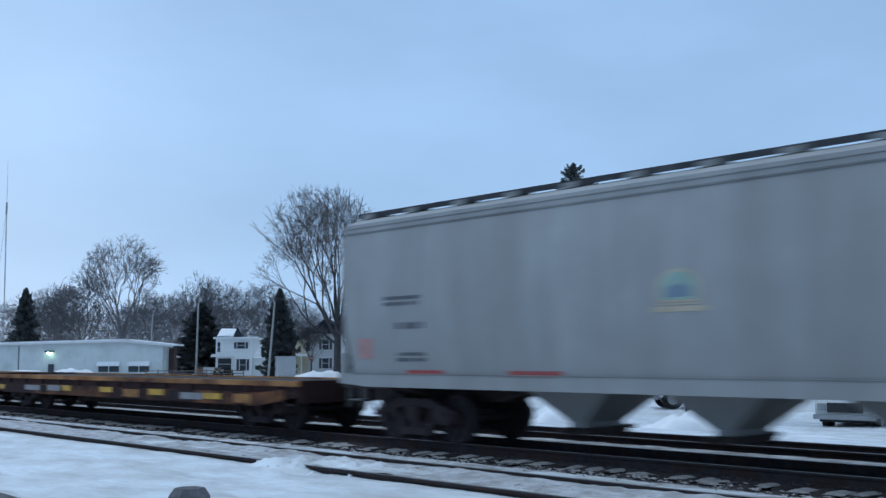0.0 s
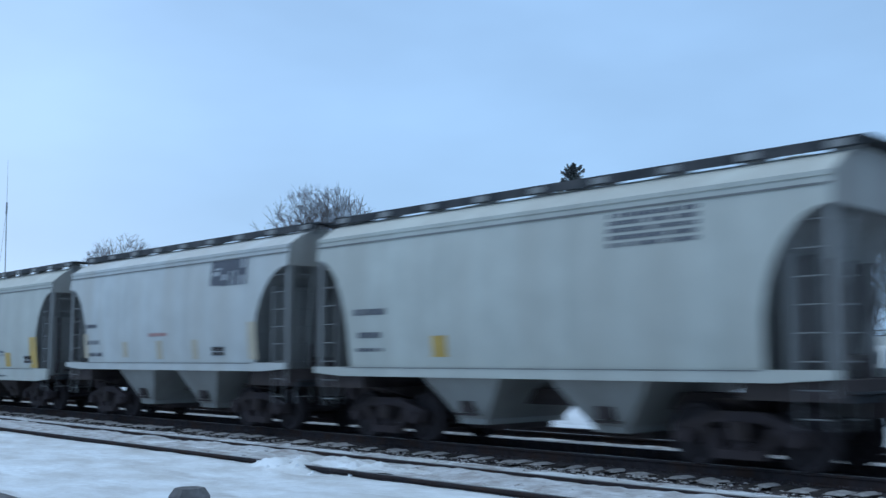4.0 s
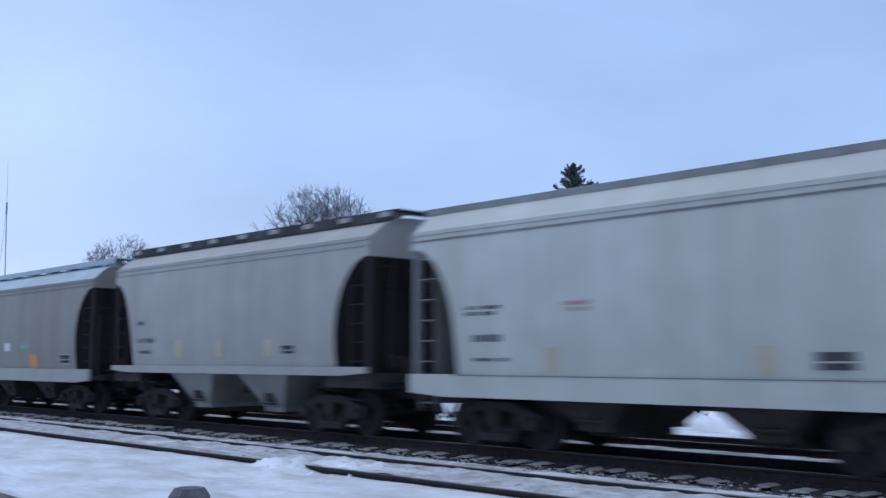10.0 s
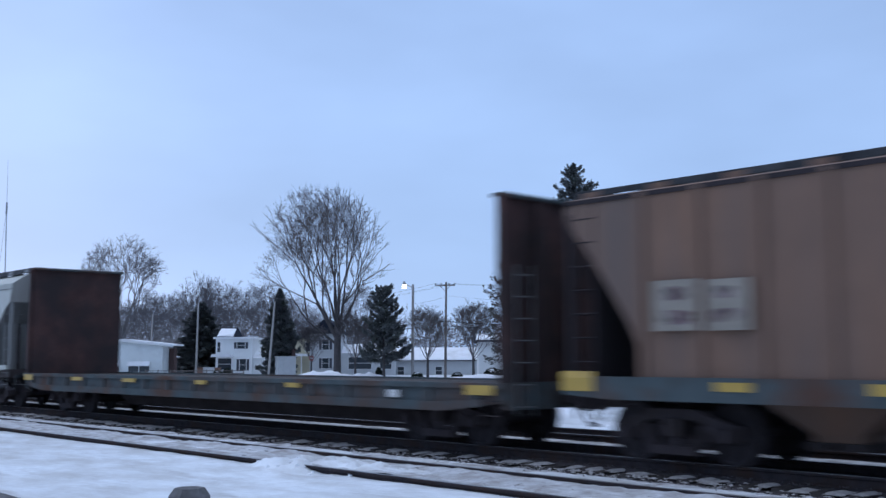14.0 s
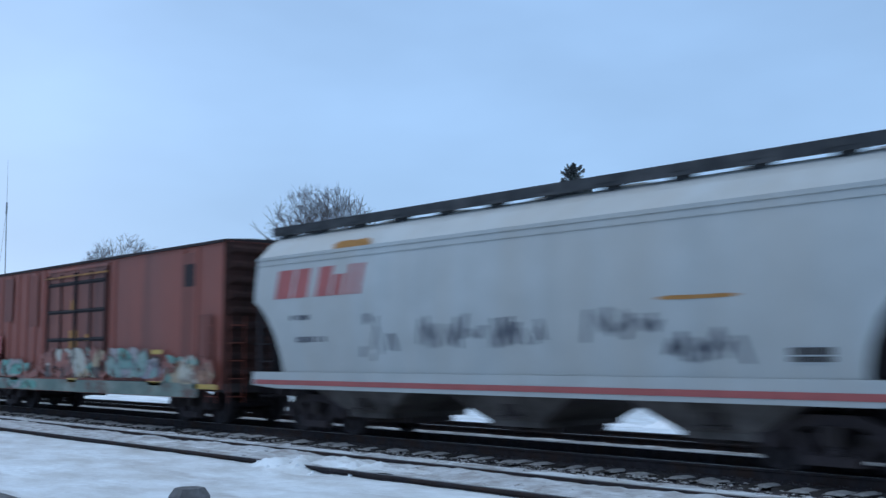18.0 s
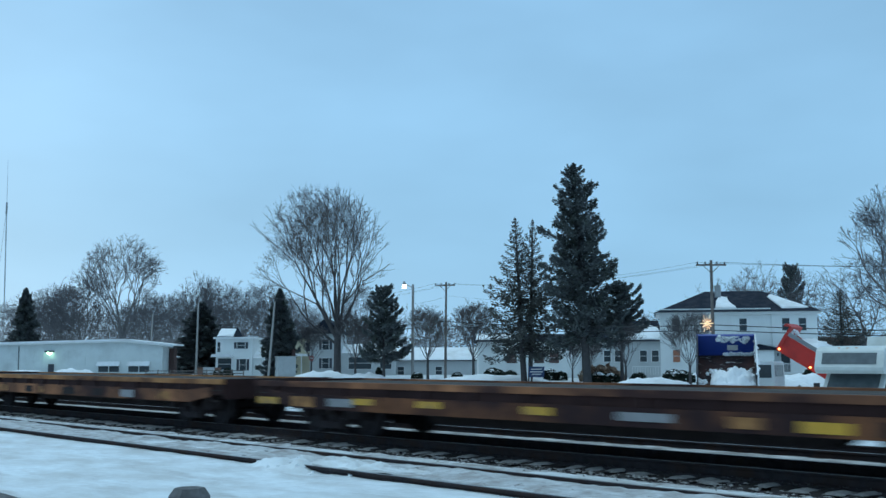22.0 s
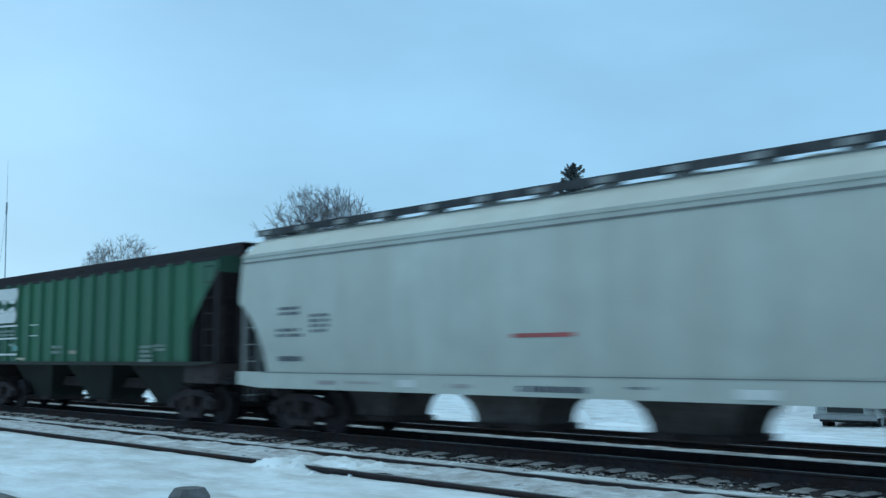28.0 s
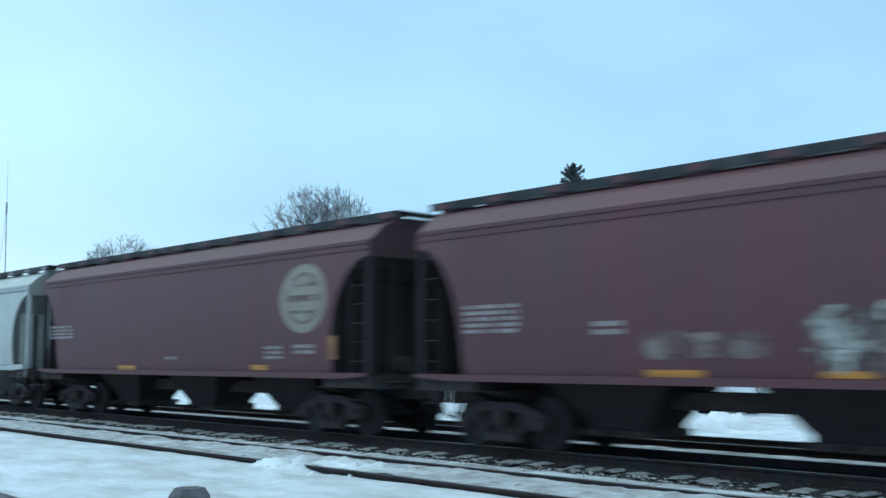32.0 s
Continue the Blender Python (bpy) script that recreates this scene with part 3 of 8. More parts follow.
# lumps of broken ice by the buried rail
ri = random.Random(15)
for i in range(16):
    r = ri.uniform(0.02, 0.05)
    x, y = -13.7 + ri.gauss(0.4, 0.75), 9.42 + ri.gauss(0, 0.20)
    pts = [Vector((math.cos(a) * ri.uniform(0.7, 1.2), math.sin(a) * ri.uniform(0.7, 1.2), 0)) * r for a in np.arange(0, 6.2, 1.05)]
    n_ = len(pts)
    g = Geo().add([*pts, *[p * ri.uniform(0.4, 0.8) + Vector((0, 0, r * ri.uniform(0.5, 1.0))) for p in pts]], [tuple(range(n_, 2 * n_))] + [(k, (k + 1) % n_, (k + 1) % n_ + n_, k + n_) for k in range(n_)])
    solid("ice_lump", g, SNOW, "broken lump of ice beside the siding rail", "ice lump", "lumps of ice", m=pose(x, y, lie(x, y) - 0.015, 0, 0, ri.uniform(0, 360)))

# ---- the train ----
BOGIE = {}
AXLE = 0.457
ROLLING = {}


def bogie_meshes():
    if BOGIE:
        return BOGIE
    g = Geo()
    g.box(-0.16, 0.16, -1.18, 1.18, 0.42, 0.68).box(-0.28, 0.28, -0.3, 0.3, 0.66, 0.78)
    g.box(-0.48, -0.34, -0.95, 0.95, 0.30, 0.56).box(0.34, 0.48, -0.95, 0.95, 0.30, 0.56).box(-0.9, 0.9, -0.12, 0.12, 0.50, 0.62)
    BOGIE["bogie"] = g.mesh("bogie")
    g = Geo()
    top = [(-1.12, 0.40), (-1.12, 0.60), (-0.72, 0.70), (-0.42, 0.82), (0.42, 0.82), (0.72, 0.70), (1.12, 0.60), (1.12, 0.40), (0.98, 0.36), (0.80, 0.36), (0.66, 0.56), (0.36, 0.66), (-0.36, 0.66), (-0.66, 0.56), (-0.80, 0.36), (-0.98, 0.36)]
    g.prism(top[::-1], -0.075, 0.075)
    g.prism([(-0.66, 0.56), (-0.40, 0.16), (-0.25, 0.16), (-0.5, 0.60)], -0.075, 0.075).prism([(0.66, 0.56), (0.5, 0.60), (0.25, 0.16), (0.40, 0.16)], -0.075, 0.075)
    g.prism([(-0.42, 0.14), (0.42, 0.14), (0.40, 0.27), (-0.40, 0.27)], -0.10, 0.10)
    g.box(-1.04, -0.72, -0.10, 0.06, 0.36, 0.56).box(0.72, 1.04, -0.10, 0.06, 0.36, 0.56)
    BOGIE["side_frame"] = g.mesh("side_frame")
    g = Geo()
    g.grid([[(0.2 * (1 + 0.08 * (-1) ** k) * math.cos(math.pi * i / 6), 0.075 * math.sin(math.pi * i / 6), 0.27 + 0.018 * k) for i in range(12)] for k in range(11)], True)
    BOGIE["spring"] = g.mesh("spring")
    prof = [(0.457, -0.062), (0.457, 0.045), (0.485, 0.055), (0.485, 0.075), (0.40, 0.075), (0.37, 0.03), (0.17, 0.05), (0.15, 0.10), (0.08, 0.10)]
    n = 22
    rows = [[(r * math.cos(2 * math.pi * i / n), y, r * math.sin(2 * math.pi * i / n)) for i in range(n)] for r, y in prof]
    rows += [[(r * math.cos(2 * math.pi * i / n), y, r * math.sin(2 * math.pi * i / n)) for i in range(n)] for r, y in ((0.08, -0.09), (0.15, -0.09), (0.17, -0.05), (0.37, -0.025), (0.40, -0.062), (0.457, -0.062))]
    BOGIE["wheel"] = Geo().grid(rows, True).mesh("wheel")
    BOGIE["axle"] = Geo().tube((0, -1.1, 0), (0, 1.1, 0), 0.075, n=10).mesh("axle")
    BOGIE["journal"] = Geo().tube((0, -0.09, 0.457), (0, 0.09, 0.457), 0.11, n=12).mesh("journal")
    # coupler: shank, head and knuckle, with the hose hanging beside it
    g = Geo().box(0, 0.62, -0.075, 0.075, 0.80, 0.95).prism([(0.55, 0.16), (0.60, -0.19), (0.86, -0.19), (0.88, -0.06), (0.72, -0.02), (0.72, 0.16)], 0.70, 1.0, "z")
    g.tube((0.25, 0.32, 0.80), (0.5, 0.28, 0.45), 0.025).tube((0.5, 0.28, 0.45), (0.78, 0.15, 0.42), 0.025)
    BOGIE["coupler"] = g.mesh("coupler")
    g = Geo()
    for a in range(10):
        p = [(0, 0.28 * math.cos(2 * math.pi * k / 10), 0.28 * math.sin(2 * math.pi * k / 10)) for k in (a, a + 1)]
        g.tube(p[0], p[1], 0.018, n=6)
        if a % 2 == 0:
            g.tube((0, 0, 0), p[0], 0.012, n=5)
    BOGIE["brake_wheel"] = g.mesh("brake_wheel")
    return BOGIE


def bogie(car, x):
    b = bogie_meshes()
    o = part("bogie", b["bogie"], TRUCKIRON, car, m=pose(x, 0, 0))
    for s in (-1, 1):
        part("side_frame", b["side_frame"], TRUCKIRON, o, m=pose(0, 1.02 * s, 0) if s < 0 else pose(0, 1.02, 0, 0, 0, 180))
        part("spring", b["spring"], TRUCKIRON, o, m=pose(0, 1.02 * s, 0))
    for a in (-0.88, 0.88):
        ROLLING.setdefault((a, 0.0, 0), []).append(part("axle", b["axle"], WHEELSTEEL, o, m=pose(a, 0, AXLE)))
        for s in (-1, 1):
            ROLLING.setdefault((a, 0.7535 * s, 0 if s < 0 else 180), []).append(part("wheel", b["wheel"], WHEELSTEEL, o, m=pose(a, 0.7535 * s, AXLE, 0, 0, 0 if s < 0 else 180)))
            part("journal", b["journal"], TRUCKIRON, o, m=pose(a, 1.1 * s, 0))
    return o


def running_gear(car, L, inset=1.9, deep=0.76):
    """Centre sill, two bogies and a coupler at each end."""
    out = [(-L / 2 - 0.1, 0.76), (-L / 2 + inset + 1.5, 0.76), (-L / 2 + inset + 2.3, deep - 0.002), (L / 2 - inset - 2.3, deep - 0.002), (L / 2 - inset - 1.5, 0.76), (L / 2 + 0.1, 0.76), (L / 2 + 0.1, 1.04), (-L / 2 - 0.1, 1.04)]
    part("center_sill", Geo().prism(out, -0.27, 0.27), UNDERDARK, car)
    for s in (-1, 1):
        bogie(car, s * (L / 2 - inset))
        part("coupler", bogie_meshes()["coupler"], TRUCKIRON, car, m=pose(s * (L / 2 - 0.18), 0, 0, 0, 0, 0 if s > 0 else 180))


def ladder(car, x, y, z0, z1, width=0.42, along="x", material=None, step=0.38):
    g = Geo()
    d = (width / 2, 0) if along == "x" else (0, width / 2)
    for s in (-1, 1):
        g.tube((x + s * d[0], y + s * d[1], z0), (x + s * d[0], y + s * d[1], z1), 0.013, n=5)
    z = z0 + 0.15
    while z < z1:
        g.tube((x - d[0], y - d[1], z), (x + d[0], y + d[1], z), 0.011, n=5)
        z += step
    return part("ladder", g, material or LADDERWHITE, car)


def decals(car, marks, side):
    """Painted marks that lie on the near side; side(z) gives how far out the sheet stands there."""
    def patch(name, x0, x1, z0, z1, ink, lift=0.006, jag=None):
        g = Geo()
        if jag is None:
            rows = [[(x, -side(z) - lift, z) for x in (x0, x1)] for z in np.linspace(z0, z1, 4)]
            g.grid(rows)
        else:
            r = random.Random(jag)
            nn = max(6, int((x1 - x0) / 0.18))
            top, low = [], []
            for i in range(nn + 1):
                x = x0 + (x1 - x0) * i / nn
                e = min(1, 7 * min(i, nn - i) / nn + 0.5)
                top.append(z0 + (z1 - z0) * (0.5 + 0.5 * e * r.uniform(0.6, 1.0)))
                low.append(z0 + (z1 - z0) * (0.5 - 0.5 * e * r.uniform(0.7, 1.0)))
            rows = []
            for k in range(5):
                rows.append([(x0 + (x1 - x0) * i / nn, -side(low[i] + (top[i] - low[i]) * k / 4) - lift, low[i] + (top[i] - low[i]) * k / 4) for i in range(nn + 1)])
            g.grid(rows)
        return part(name, g, INK[ink], car)
    r = random.Random(int(abs(car.location.x) * 10) + len(marks))
    for k, (kind, x0, x1, z0, z1) in enumerate(marks):
        w, h = x1 - x0, z1 - z0
        if kind in ("bars", "redbars", "whitebars", "faintbars", "mutebars", "dullbars"):
            ink = {"bars": "dark", "redbars": "fadedred", "whitebars": "white", "faintbars": "faint", "mutebars": "mute", "dullbars": "dull"}[kind]
            n = max(1, int(h / 0.10))
            g = Geo()
            for i in range(n):
                a, b = z0 + h * i / n, z0 + h * (i + 0.62) / n
                x = x0
                while x < x1 - 0.03:
                    q = min(x1, x + r.uniform(0.05, 0.16))
                    g.add([(x, -side(a) - 0.006, a), (q, -side(a) - 0.006, a), (q, -side(b) - 0.006, b), (x, -side(b) - 0.006, b)], [(0, 1, 2, 3)])
                    x = q + (r.uniform(0.02, 0.035) if r.random() < 0.75 else r.uniform(0.07, 0.13))
            tagged(part("lettering", g, INK[ink], car), kind="stuff")
        elif kind == "whitepanel":
            patch("sign_panel", x0, x0 + 0.47 * w, z0, z1, "white", 0.011)
            patch("sign_panel", x0 + 0.53 * w, x1, z0, z1, "white", 0.011)
        elif kind == "square":
            patch("stencil_panel", x0, x1, z0, z1, "silver", 0.005)
            patch("stencil_field", x0 + 0.06 * w, x0 + 0.45 * w, z0 + 0.10 * h, z1 - 0.08 * h, "soot", 0.010)
            patch("stencil_field", x0 + 0.52 * w, x1 - 0.05 * w, z0 + 0.10 * h, z1 - 0.08 * h, "soot", 0.010)
            patch("stencil_line", x0 + 0.06 * w, x1 - 0.05 * w, z0 + 0.42 * h, z0 + 0.50 * h, "silver", 0.013)
        elif kind == "logo":
            for a, b in ((0.0, 0.27), (0.255, 0.52), (0.505, 0.76), (0.745, 1.0)):
                patch("emblem", x0 + a * w, x0 + b * w, z0 + (0.0 if a else 0.04) * h, z0 + h, "dark", 0.006 + 0.001 * (a > 0.5))
            for a, b, c, d in ((0.09, 0.24, 0.40, 0.56), (0.14, 0.27, 0.62, 0.70), (0.34, 0.44, 0.22, 0.44), (0.54, 0.58, 0.0, 0.55), (0.69, 0.73, 0.0, 0.55), (0.84, 0.92, 0.62, 1.0), (0.84, 0.92, 0.0, 0.36)):
                patch("emblem_cutout", x0 + a * w, x0 + b * w, z0 + c * h, z0 + d * h, "silver", 0.011)
        elif kind == "letters":
            for a, b, tall in ((0.0, 0.20, 1), (0.23, 0.40, 1), (0.50, 0.66, 1), (0.69, 0.80, 0.7), (0.84, 0.90, 1), (0.94, 1.0, 1)):
                za, zb = z0 + 0.05 * h, z0 + h * (0.05 + 0.9 * tall)
                lean = 0.16 * h
                g = Geo().add([(x0 + a * w, -side(za) - 0.006, za), (x0 + b * w, -side(za) - 0.006, za), (x0 + b * w + lean * tall, -side(zb) - 0.006, zb), (x0 + a * w + lean * tall, -side(zb) - 0.006, zb)], [(0, 1, 2, 3)])
                part("emblem", g, INK["red"], car, "slanted red bar of a faded railway emblem")
        elif kind == "bigmark":
            def slab(pts):
                part("emblem", Geo().add([(x0 + p * w, -side(z0 + q * h) - 0.006, z0 + q * h) for p, q in pts], [tuple(range(len(pts)))]), INK["white"], car)
            slab([(0.10, 0.68), (0.95, 0.66), (1.0, 0.78), (0.99, 0.90), (0.92, 0.985), (0.13, 1.0)])
            slab([(0.0, 0.0), (0.86, 0.0), (0.94, 0.08), (0.96, 0.24), (0.92, 0.33), (0.04, 0.28)])
            slab([(0.20, 0.30), (0.93, 0.335), (0.84, 0.46), (0.70, 0.44), (0.56, 0.345), (0.44, 0.36), (0.36, 0.45), (0.28, 0.42)])
            slab([(0.30, 0.67), (0.34, 0.60), (0.46, 0.52), (0.56, 0.66), (0.66, 0.56), (0.88, 0.54), (0.95, 0.655)])
        elif kind == "disc":
            n, cx, cz = 28, (x0 + x1) / 2, (z0 + z1) / 2
            g = Geo()
            ring = [[(cx + w / 2 * q * math.cos(2 * math.pi * i / n), -side(cz + h / 2 * q * math.sin(2 * math.pi * i / n)) - 0.006, cz + h / 2 * q * math.sin(2 * math.pi * i / n)) for i in range(n)] for q in (0.02, 0.5, 1.0)]
            g.grid(ring, True)
            part("badge", g, INK["cream"], car, "round faded cream badge")
            ring = [[(cx + w / 2 * q * math.cos(2 * math.pi * i / n), -side(cz + h / 2 * q * math.sin(2 * math.pi * i / n)) - 0.010, cz + h / 2 * q * math.sin(2 * math.pi * i / n)) for i in range(n)] for q in (0.66, 0.76)]
            part("badge_ring", Geo().grid(ring, True), INK["palegraf"], car)
            for a, b in ((-0.22, -0.17), (-0.05, 0.05), (0.17, 0.22)):
                patch("badge_bar", cx - (0.36 if a == -0.05 else 0.24) * w, cx + (0.36 if a == -0.05 else 0.24) * w, cz + a * h, cz + b * h, "palegraf", 0.011)
        elif kind == "badge":
            def plate(name, pts, ink, lift):
                part(name, Geo().add([(x0 + p * w, -side(z0 + q * h) - lift, z0 + q * h) for p, q in pts], [tuple(range(len(pts)))]), INK[ink], car)
            dome = [(0.14, 0.22), (0.86, 0.22), (0.86, 0.70), (0.76, 0.88), (0.60, 0.985), (0.40, 0.985), (0.24, 0.88), (0.14, 0.70)]
            plate("badge", dome, "pale", 0.006)
            plate("badge_field", [(0.5 + (p - 0.5) * 0.84, 0.58 + (q - 0.58) * 0.84) for p, q in dome], "mint", 0.011)
            plate("badge_field", [(0.26, 0.34), (0.74, 0.34), (0.70, 0.55), (0.5, 0.66), (0.30, 0.55)], "blue", 0.016)
            patch("badge_bar", x0, x1, z0, z0 + 0.13 * h, "pale")
            patch("badge_bar", x0 + 0.06 * w, x1 - 0.06 * w, z0 + 0.16 * h, z0 + 0.20 * h, "pale")
        elif kind == "scrawl":
            g = Geo()
            x, up = x0, True
            while x < x1 - 0.06:
                nx = min(x1, x + r.uniform(0.05, 0.15))
                za, zb = (z0 + h * r.uniform(-0.15, 0.35), z0 + h * r.uniform(0.65, 1.35))
                if not up:
                    za, zb = zb, za
                t = r.uniform(0.022, 0.055)
                g = Geo().add([(x - t, -side(za) - 0.006, za), (x + t, -side(za) - 0.006, za), (nx + t, -side(zb) - 0.006, zb), (nx - t, -side(zb) - 0.006, zb)], [(0, 1, 2, 3)])
                part("graffiti", g, INK["dark"], car, "thin dark sprayed stroke")
                up = not up
                x = nx + (r.uniform(0.05, 0.25) if r.random() < 0.3 else 0)
        elif kind.endswith("graf"):
            patch("graffiti", x0, x1, z0, z1, kind, 0.004 if kind == "mixgraf" else 0.007, jag=k * 7 + 3)
        elif kind in ("rust", "soot", "flatyellow"):
            patch({"rust": "rust_streak", "soot": "soot_patch", "flatyellow": "reflector"}[kind], x0, x1, z0, z1, kind, 0.006, jag=k if kind == "rust" else None)
        else:
            patch("reflector" if kind in ("yellow", "orange", "dimorange", "pale") else "marking", x0, x1, z0, z1, kind)


def covered_hopper(car, L, bays, body_paint, end_paint, marks, cut="arch", ribbed=False, roof_paint=None, sill_paint=None, lower=1.30, eave=3.93, cover=4.59, bay_paint=None, sill_low=0.95, walk_paint=None, trough=False, inset=1.75, rise=1.0, short_bays=False, bay_set=None, reach=1.2, frame_end=False, rib_n=None, skirt=None, sill_depth=0.76, rear_open=False, white_posts=False):
    """A covered hopper car: bulged or ribbed sides, sloping ends, hatches and walkway on the roof, discharge bays below."""
    half = L / 2
    bh = half - 0.5 if frame_end else half
    mid, out = (lower + eave) / 2, 1.565
    pale = end_paint is P_SLOPE
    if ribbed:
        def side(z):
            return 1.47
    else:
        def side(z):
            q = (z - mid) / (eave - lower) * 2
            return out - 0.095 * q * q
    # how far up the side sheet is cut away, going in from the end
    if cut == "arch":
        top, low = 3.62, 1.75
        ends = [(reach * math.sin(radians(a)), low + (top - low) * math.cos(radians(a))) for a in (0, 9, 18, 28, 39, 51, 64, 77, 90)] + [(reach + 0.003, lower)]
    elif cut == "diag":
        ends = [(0.0, 3.46), (0.34, 3.25), (0.70, 2.90), (1.02, 2.52), (1.14, 2.3), (1.16, 1.9), (1.163, lower)]
    elif cut == "low":
        ends = [(0.0, 2.85), (0.22, 2.72), (0.5, 2.48), (0.78, 2.12), (0.95, 1.75), (1.02, 1.45), (1.03, lower)]
    elif cut == "rib":
        ends = [(0.0, 3.80), (0.35, 3.4), (0.85, 2.7), (1.25, 2.10), (1.42, 1.75), (1.46, lower)]
    elif cut == "hip":
        ends = [(0.0, 3.66), (0.26, 3.44), (0.70, 3.02), (1.14, 2.52), (1.26, 2.3), (1.28, 1.9), (1.283, lower)]
    else:
        ends = [(0.0, 3.3), (0.10, 2.6), (0.22, 2.0), (0.34, lower)]
    xs = [(-bh + e, z) for e, z in ends] + [(x, lower) for x in np.linspace(-bh + ends[-1][0], bh - ends[-1][0], 8)[1:-1]] + [(bh - e, z) for e, z in ends[::-1]]
    rows, lows = [], []
    for x, zl in xs:
        zz = list(np.linspace(zl, eave, 7))
        left = [(-side(z), z) for z in zz] + [(-side(eave) + 0.02, eave + 0.03), (-1.15, eave + 0.30 * rise), (-0.8, eave + 0.48 * rise), (-0.45, eave + 0.53 * rise)]
        sec = left + [(-y, z) for y, z in left[::-1]]
        rows.append([(x, y, z) for y, z in sec])
        lows.append([(x, -side(zl), zl), (x, side(zl), zl)])
    m = len(rows[0])
    shell, roof = Geo(), Geo()
    shell.grid([r[:7] for r in rows]).grid([r[m - 7:] for r in rows])
    roof.grid([r[6:m - 6] for r in rows])
    part("body", shell, body_paint, car, smooth=not ribbed)
    for r in (rows[0], rows[-1]):
        part("end_sheet", Geo().add(r, [tuple(range(m))]), P_ENDSHEET if pale else END_SHEETS.get(body_paint, body_paint), car, "grimy upper end sheet, on most cars also darkened for shade")
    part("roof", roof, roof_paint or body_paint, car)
    part("slope_sheet", Geo().grid(lows), end_paint, car, "sloping end sheet with shade and dirt in its paint")
    # eave rib and side sill
    for s in (-1, 1):
        part("eave_rib", Geo().box(-bh, bh, s * side(eave) - 0.03, s * side(eave) + 0.03, eave - 0.05, eave + 0.02), end_paint if ribbed else body_paint, car)
        if not ribbed:
            if pale:
                part("sill_seam", Geo().box(-bh + ends[-1][0], bh - ends[-1][0], s * 1.583 - 0.006, s * 1.583 + 0.006, lower - 0.022, lower - 0.004), P_SLOPE, car)
            part("eave_seam", Geo().box(-bh + 0.05, bh - 0.05, s * (side(eave - 0.16) + 0.008) - 0.012, s * (side(eave - 0.16) + 0.008) + 0.012, eave - 0.175, eave - 0.145), P_SLOPE if pale else body_paint, car)
        g = Geo().prism([(-half, sill_low + 0.06), (-half + 0.9, sill_low), (half - 0.9, sill_low), (half, sill_low + 0.06), (half, lower), (-half, lower)], s * 1.53 - 0.05, s * 1.53 + 0.05)
        part("side_sill", g, sill_paint or body_paint, car)
    if ribbed:
        n = rib_n or int(L / 1.12)
        rib = Geo().prism([(-0.075, 0), (0.075, 0), (0.045, -0.085), (-0.045, -0.085)], lower, eave, "z").mesh("side_rib")
        for s in (-1, 1):
            for i in range(n):
                x = -half + ends[-1][0] + 0.06 + (L - 2 * ends[-1][0] - 0.12) * i / (n - 1)
                part("side_rib", rib, body_paint, car, m=pose(x, s * 1.47, 0, 0, 0, 0 if s < 0 else 180))
    # discharge bays: centres, half width at the top and at the gate
    centres, a, b, dome = {2: ((-1.50, 1.62), 1.0, 0.34, False), 3: ((-4.05, 0.0, 4.05), 1.76, 0.62, False), 4: ((-5.95, -1.98, 1.98, 5.95), 1.60, 0.75, True)}[bays]
    wide = 0.85 if trough or dome else 1.42
    foot = 0.52 if trough or dome else 1.06
    if trough:
        a = 1.25
    if bay_set:
        centres, a, b, dome = bay_set
    if short_bays:
        centres, a, b = (-2.15, 2.15), 0.95, 0.35
    for c in centres:
        low, top = 0.40, max(1.14, sill_low + 0.04)
        prof = ((low, 0.0), (low + 0.16, 0.03), (low + 0.36, 0.14), (low + 0.52, 0.36), (low + 0.62, 0.68), (top, 1.0)) if dome else ((low, 0.0), (low + 0.10, 0.02), (top - 0.05, 0.97), (top, 1.0))
        rows = []
        for z, q in prof:
            hx, hy = b + (a - b) * q, foot + (wide - foot) * min(1, q * 1.15)
            rows.append([(c - hx, -hy, z), (c + hx, -hy, z), (c + hx, hy, z), (c - hx, hy, z)])
        bay = part("discharge_bay", Geo().grid(rows, True).add(rows[0], [(3, 2, 1, 0)]), bay_paint or body_paint, car)
        part("gate", Geo().box(c - b - 0.07, c + b + 0.07, -0.62, 0.62, low - 0.10, low + 0.004).tube((c, -1.05, low - 0.03), (c, 1.05, low - 0.03), 0.04), UNDERDARK, bay)
        if foot > 1:
            # hatch box and vibrator bracket on the sloping face
            for s in (-1, 1):
                y = foot + (wide - foot) * 0.38
                part("bay_bracket", Geo().box(c - 0.15, c + 0.15, s * y - 0.05, s * y + 0.05, low + 0.22, low + 0.42).box(c - 0.28, c + 0.28, s * y - 0.02, s * y + 0.02, low + 0.16, low + 0.20), UNDERDARK, bay)
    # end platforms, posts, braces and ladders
    # posts and bulkheads darker than the sides, except with white_posts
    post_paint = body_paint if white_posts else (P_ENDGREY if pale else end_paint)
    for s in (-1, 1):
        x = s * half
        part("end_platform", Geo().box(min(x, x - s * 1.5), max(x, x - s * 1.5), -1.47, 1.47, 1.0, max(1.10, sill_low + 0.05)), UNDERDARK, car)
        part("bolster", Geo().prism([(-1.45, 1.02), (-0.4, 0.76), (0.4, 0.76), (1.45, 1.02)], x - s * 1.75 - 0.16, x - s * 1.75 + 0.16, "x"), UNDERDARK, car)
        e = min(0.5 if s < 0 else 0.78, ends[-1][0] - 0.1)
        if frame_end:
            e = 0.42
        up = np.interp(e, [q[0] for q in ends], [q[1] for q in ends]) - 0.02
        if rear_open and s < 0:
            e = 0.25
            up = 1.6
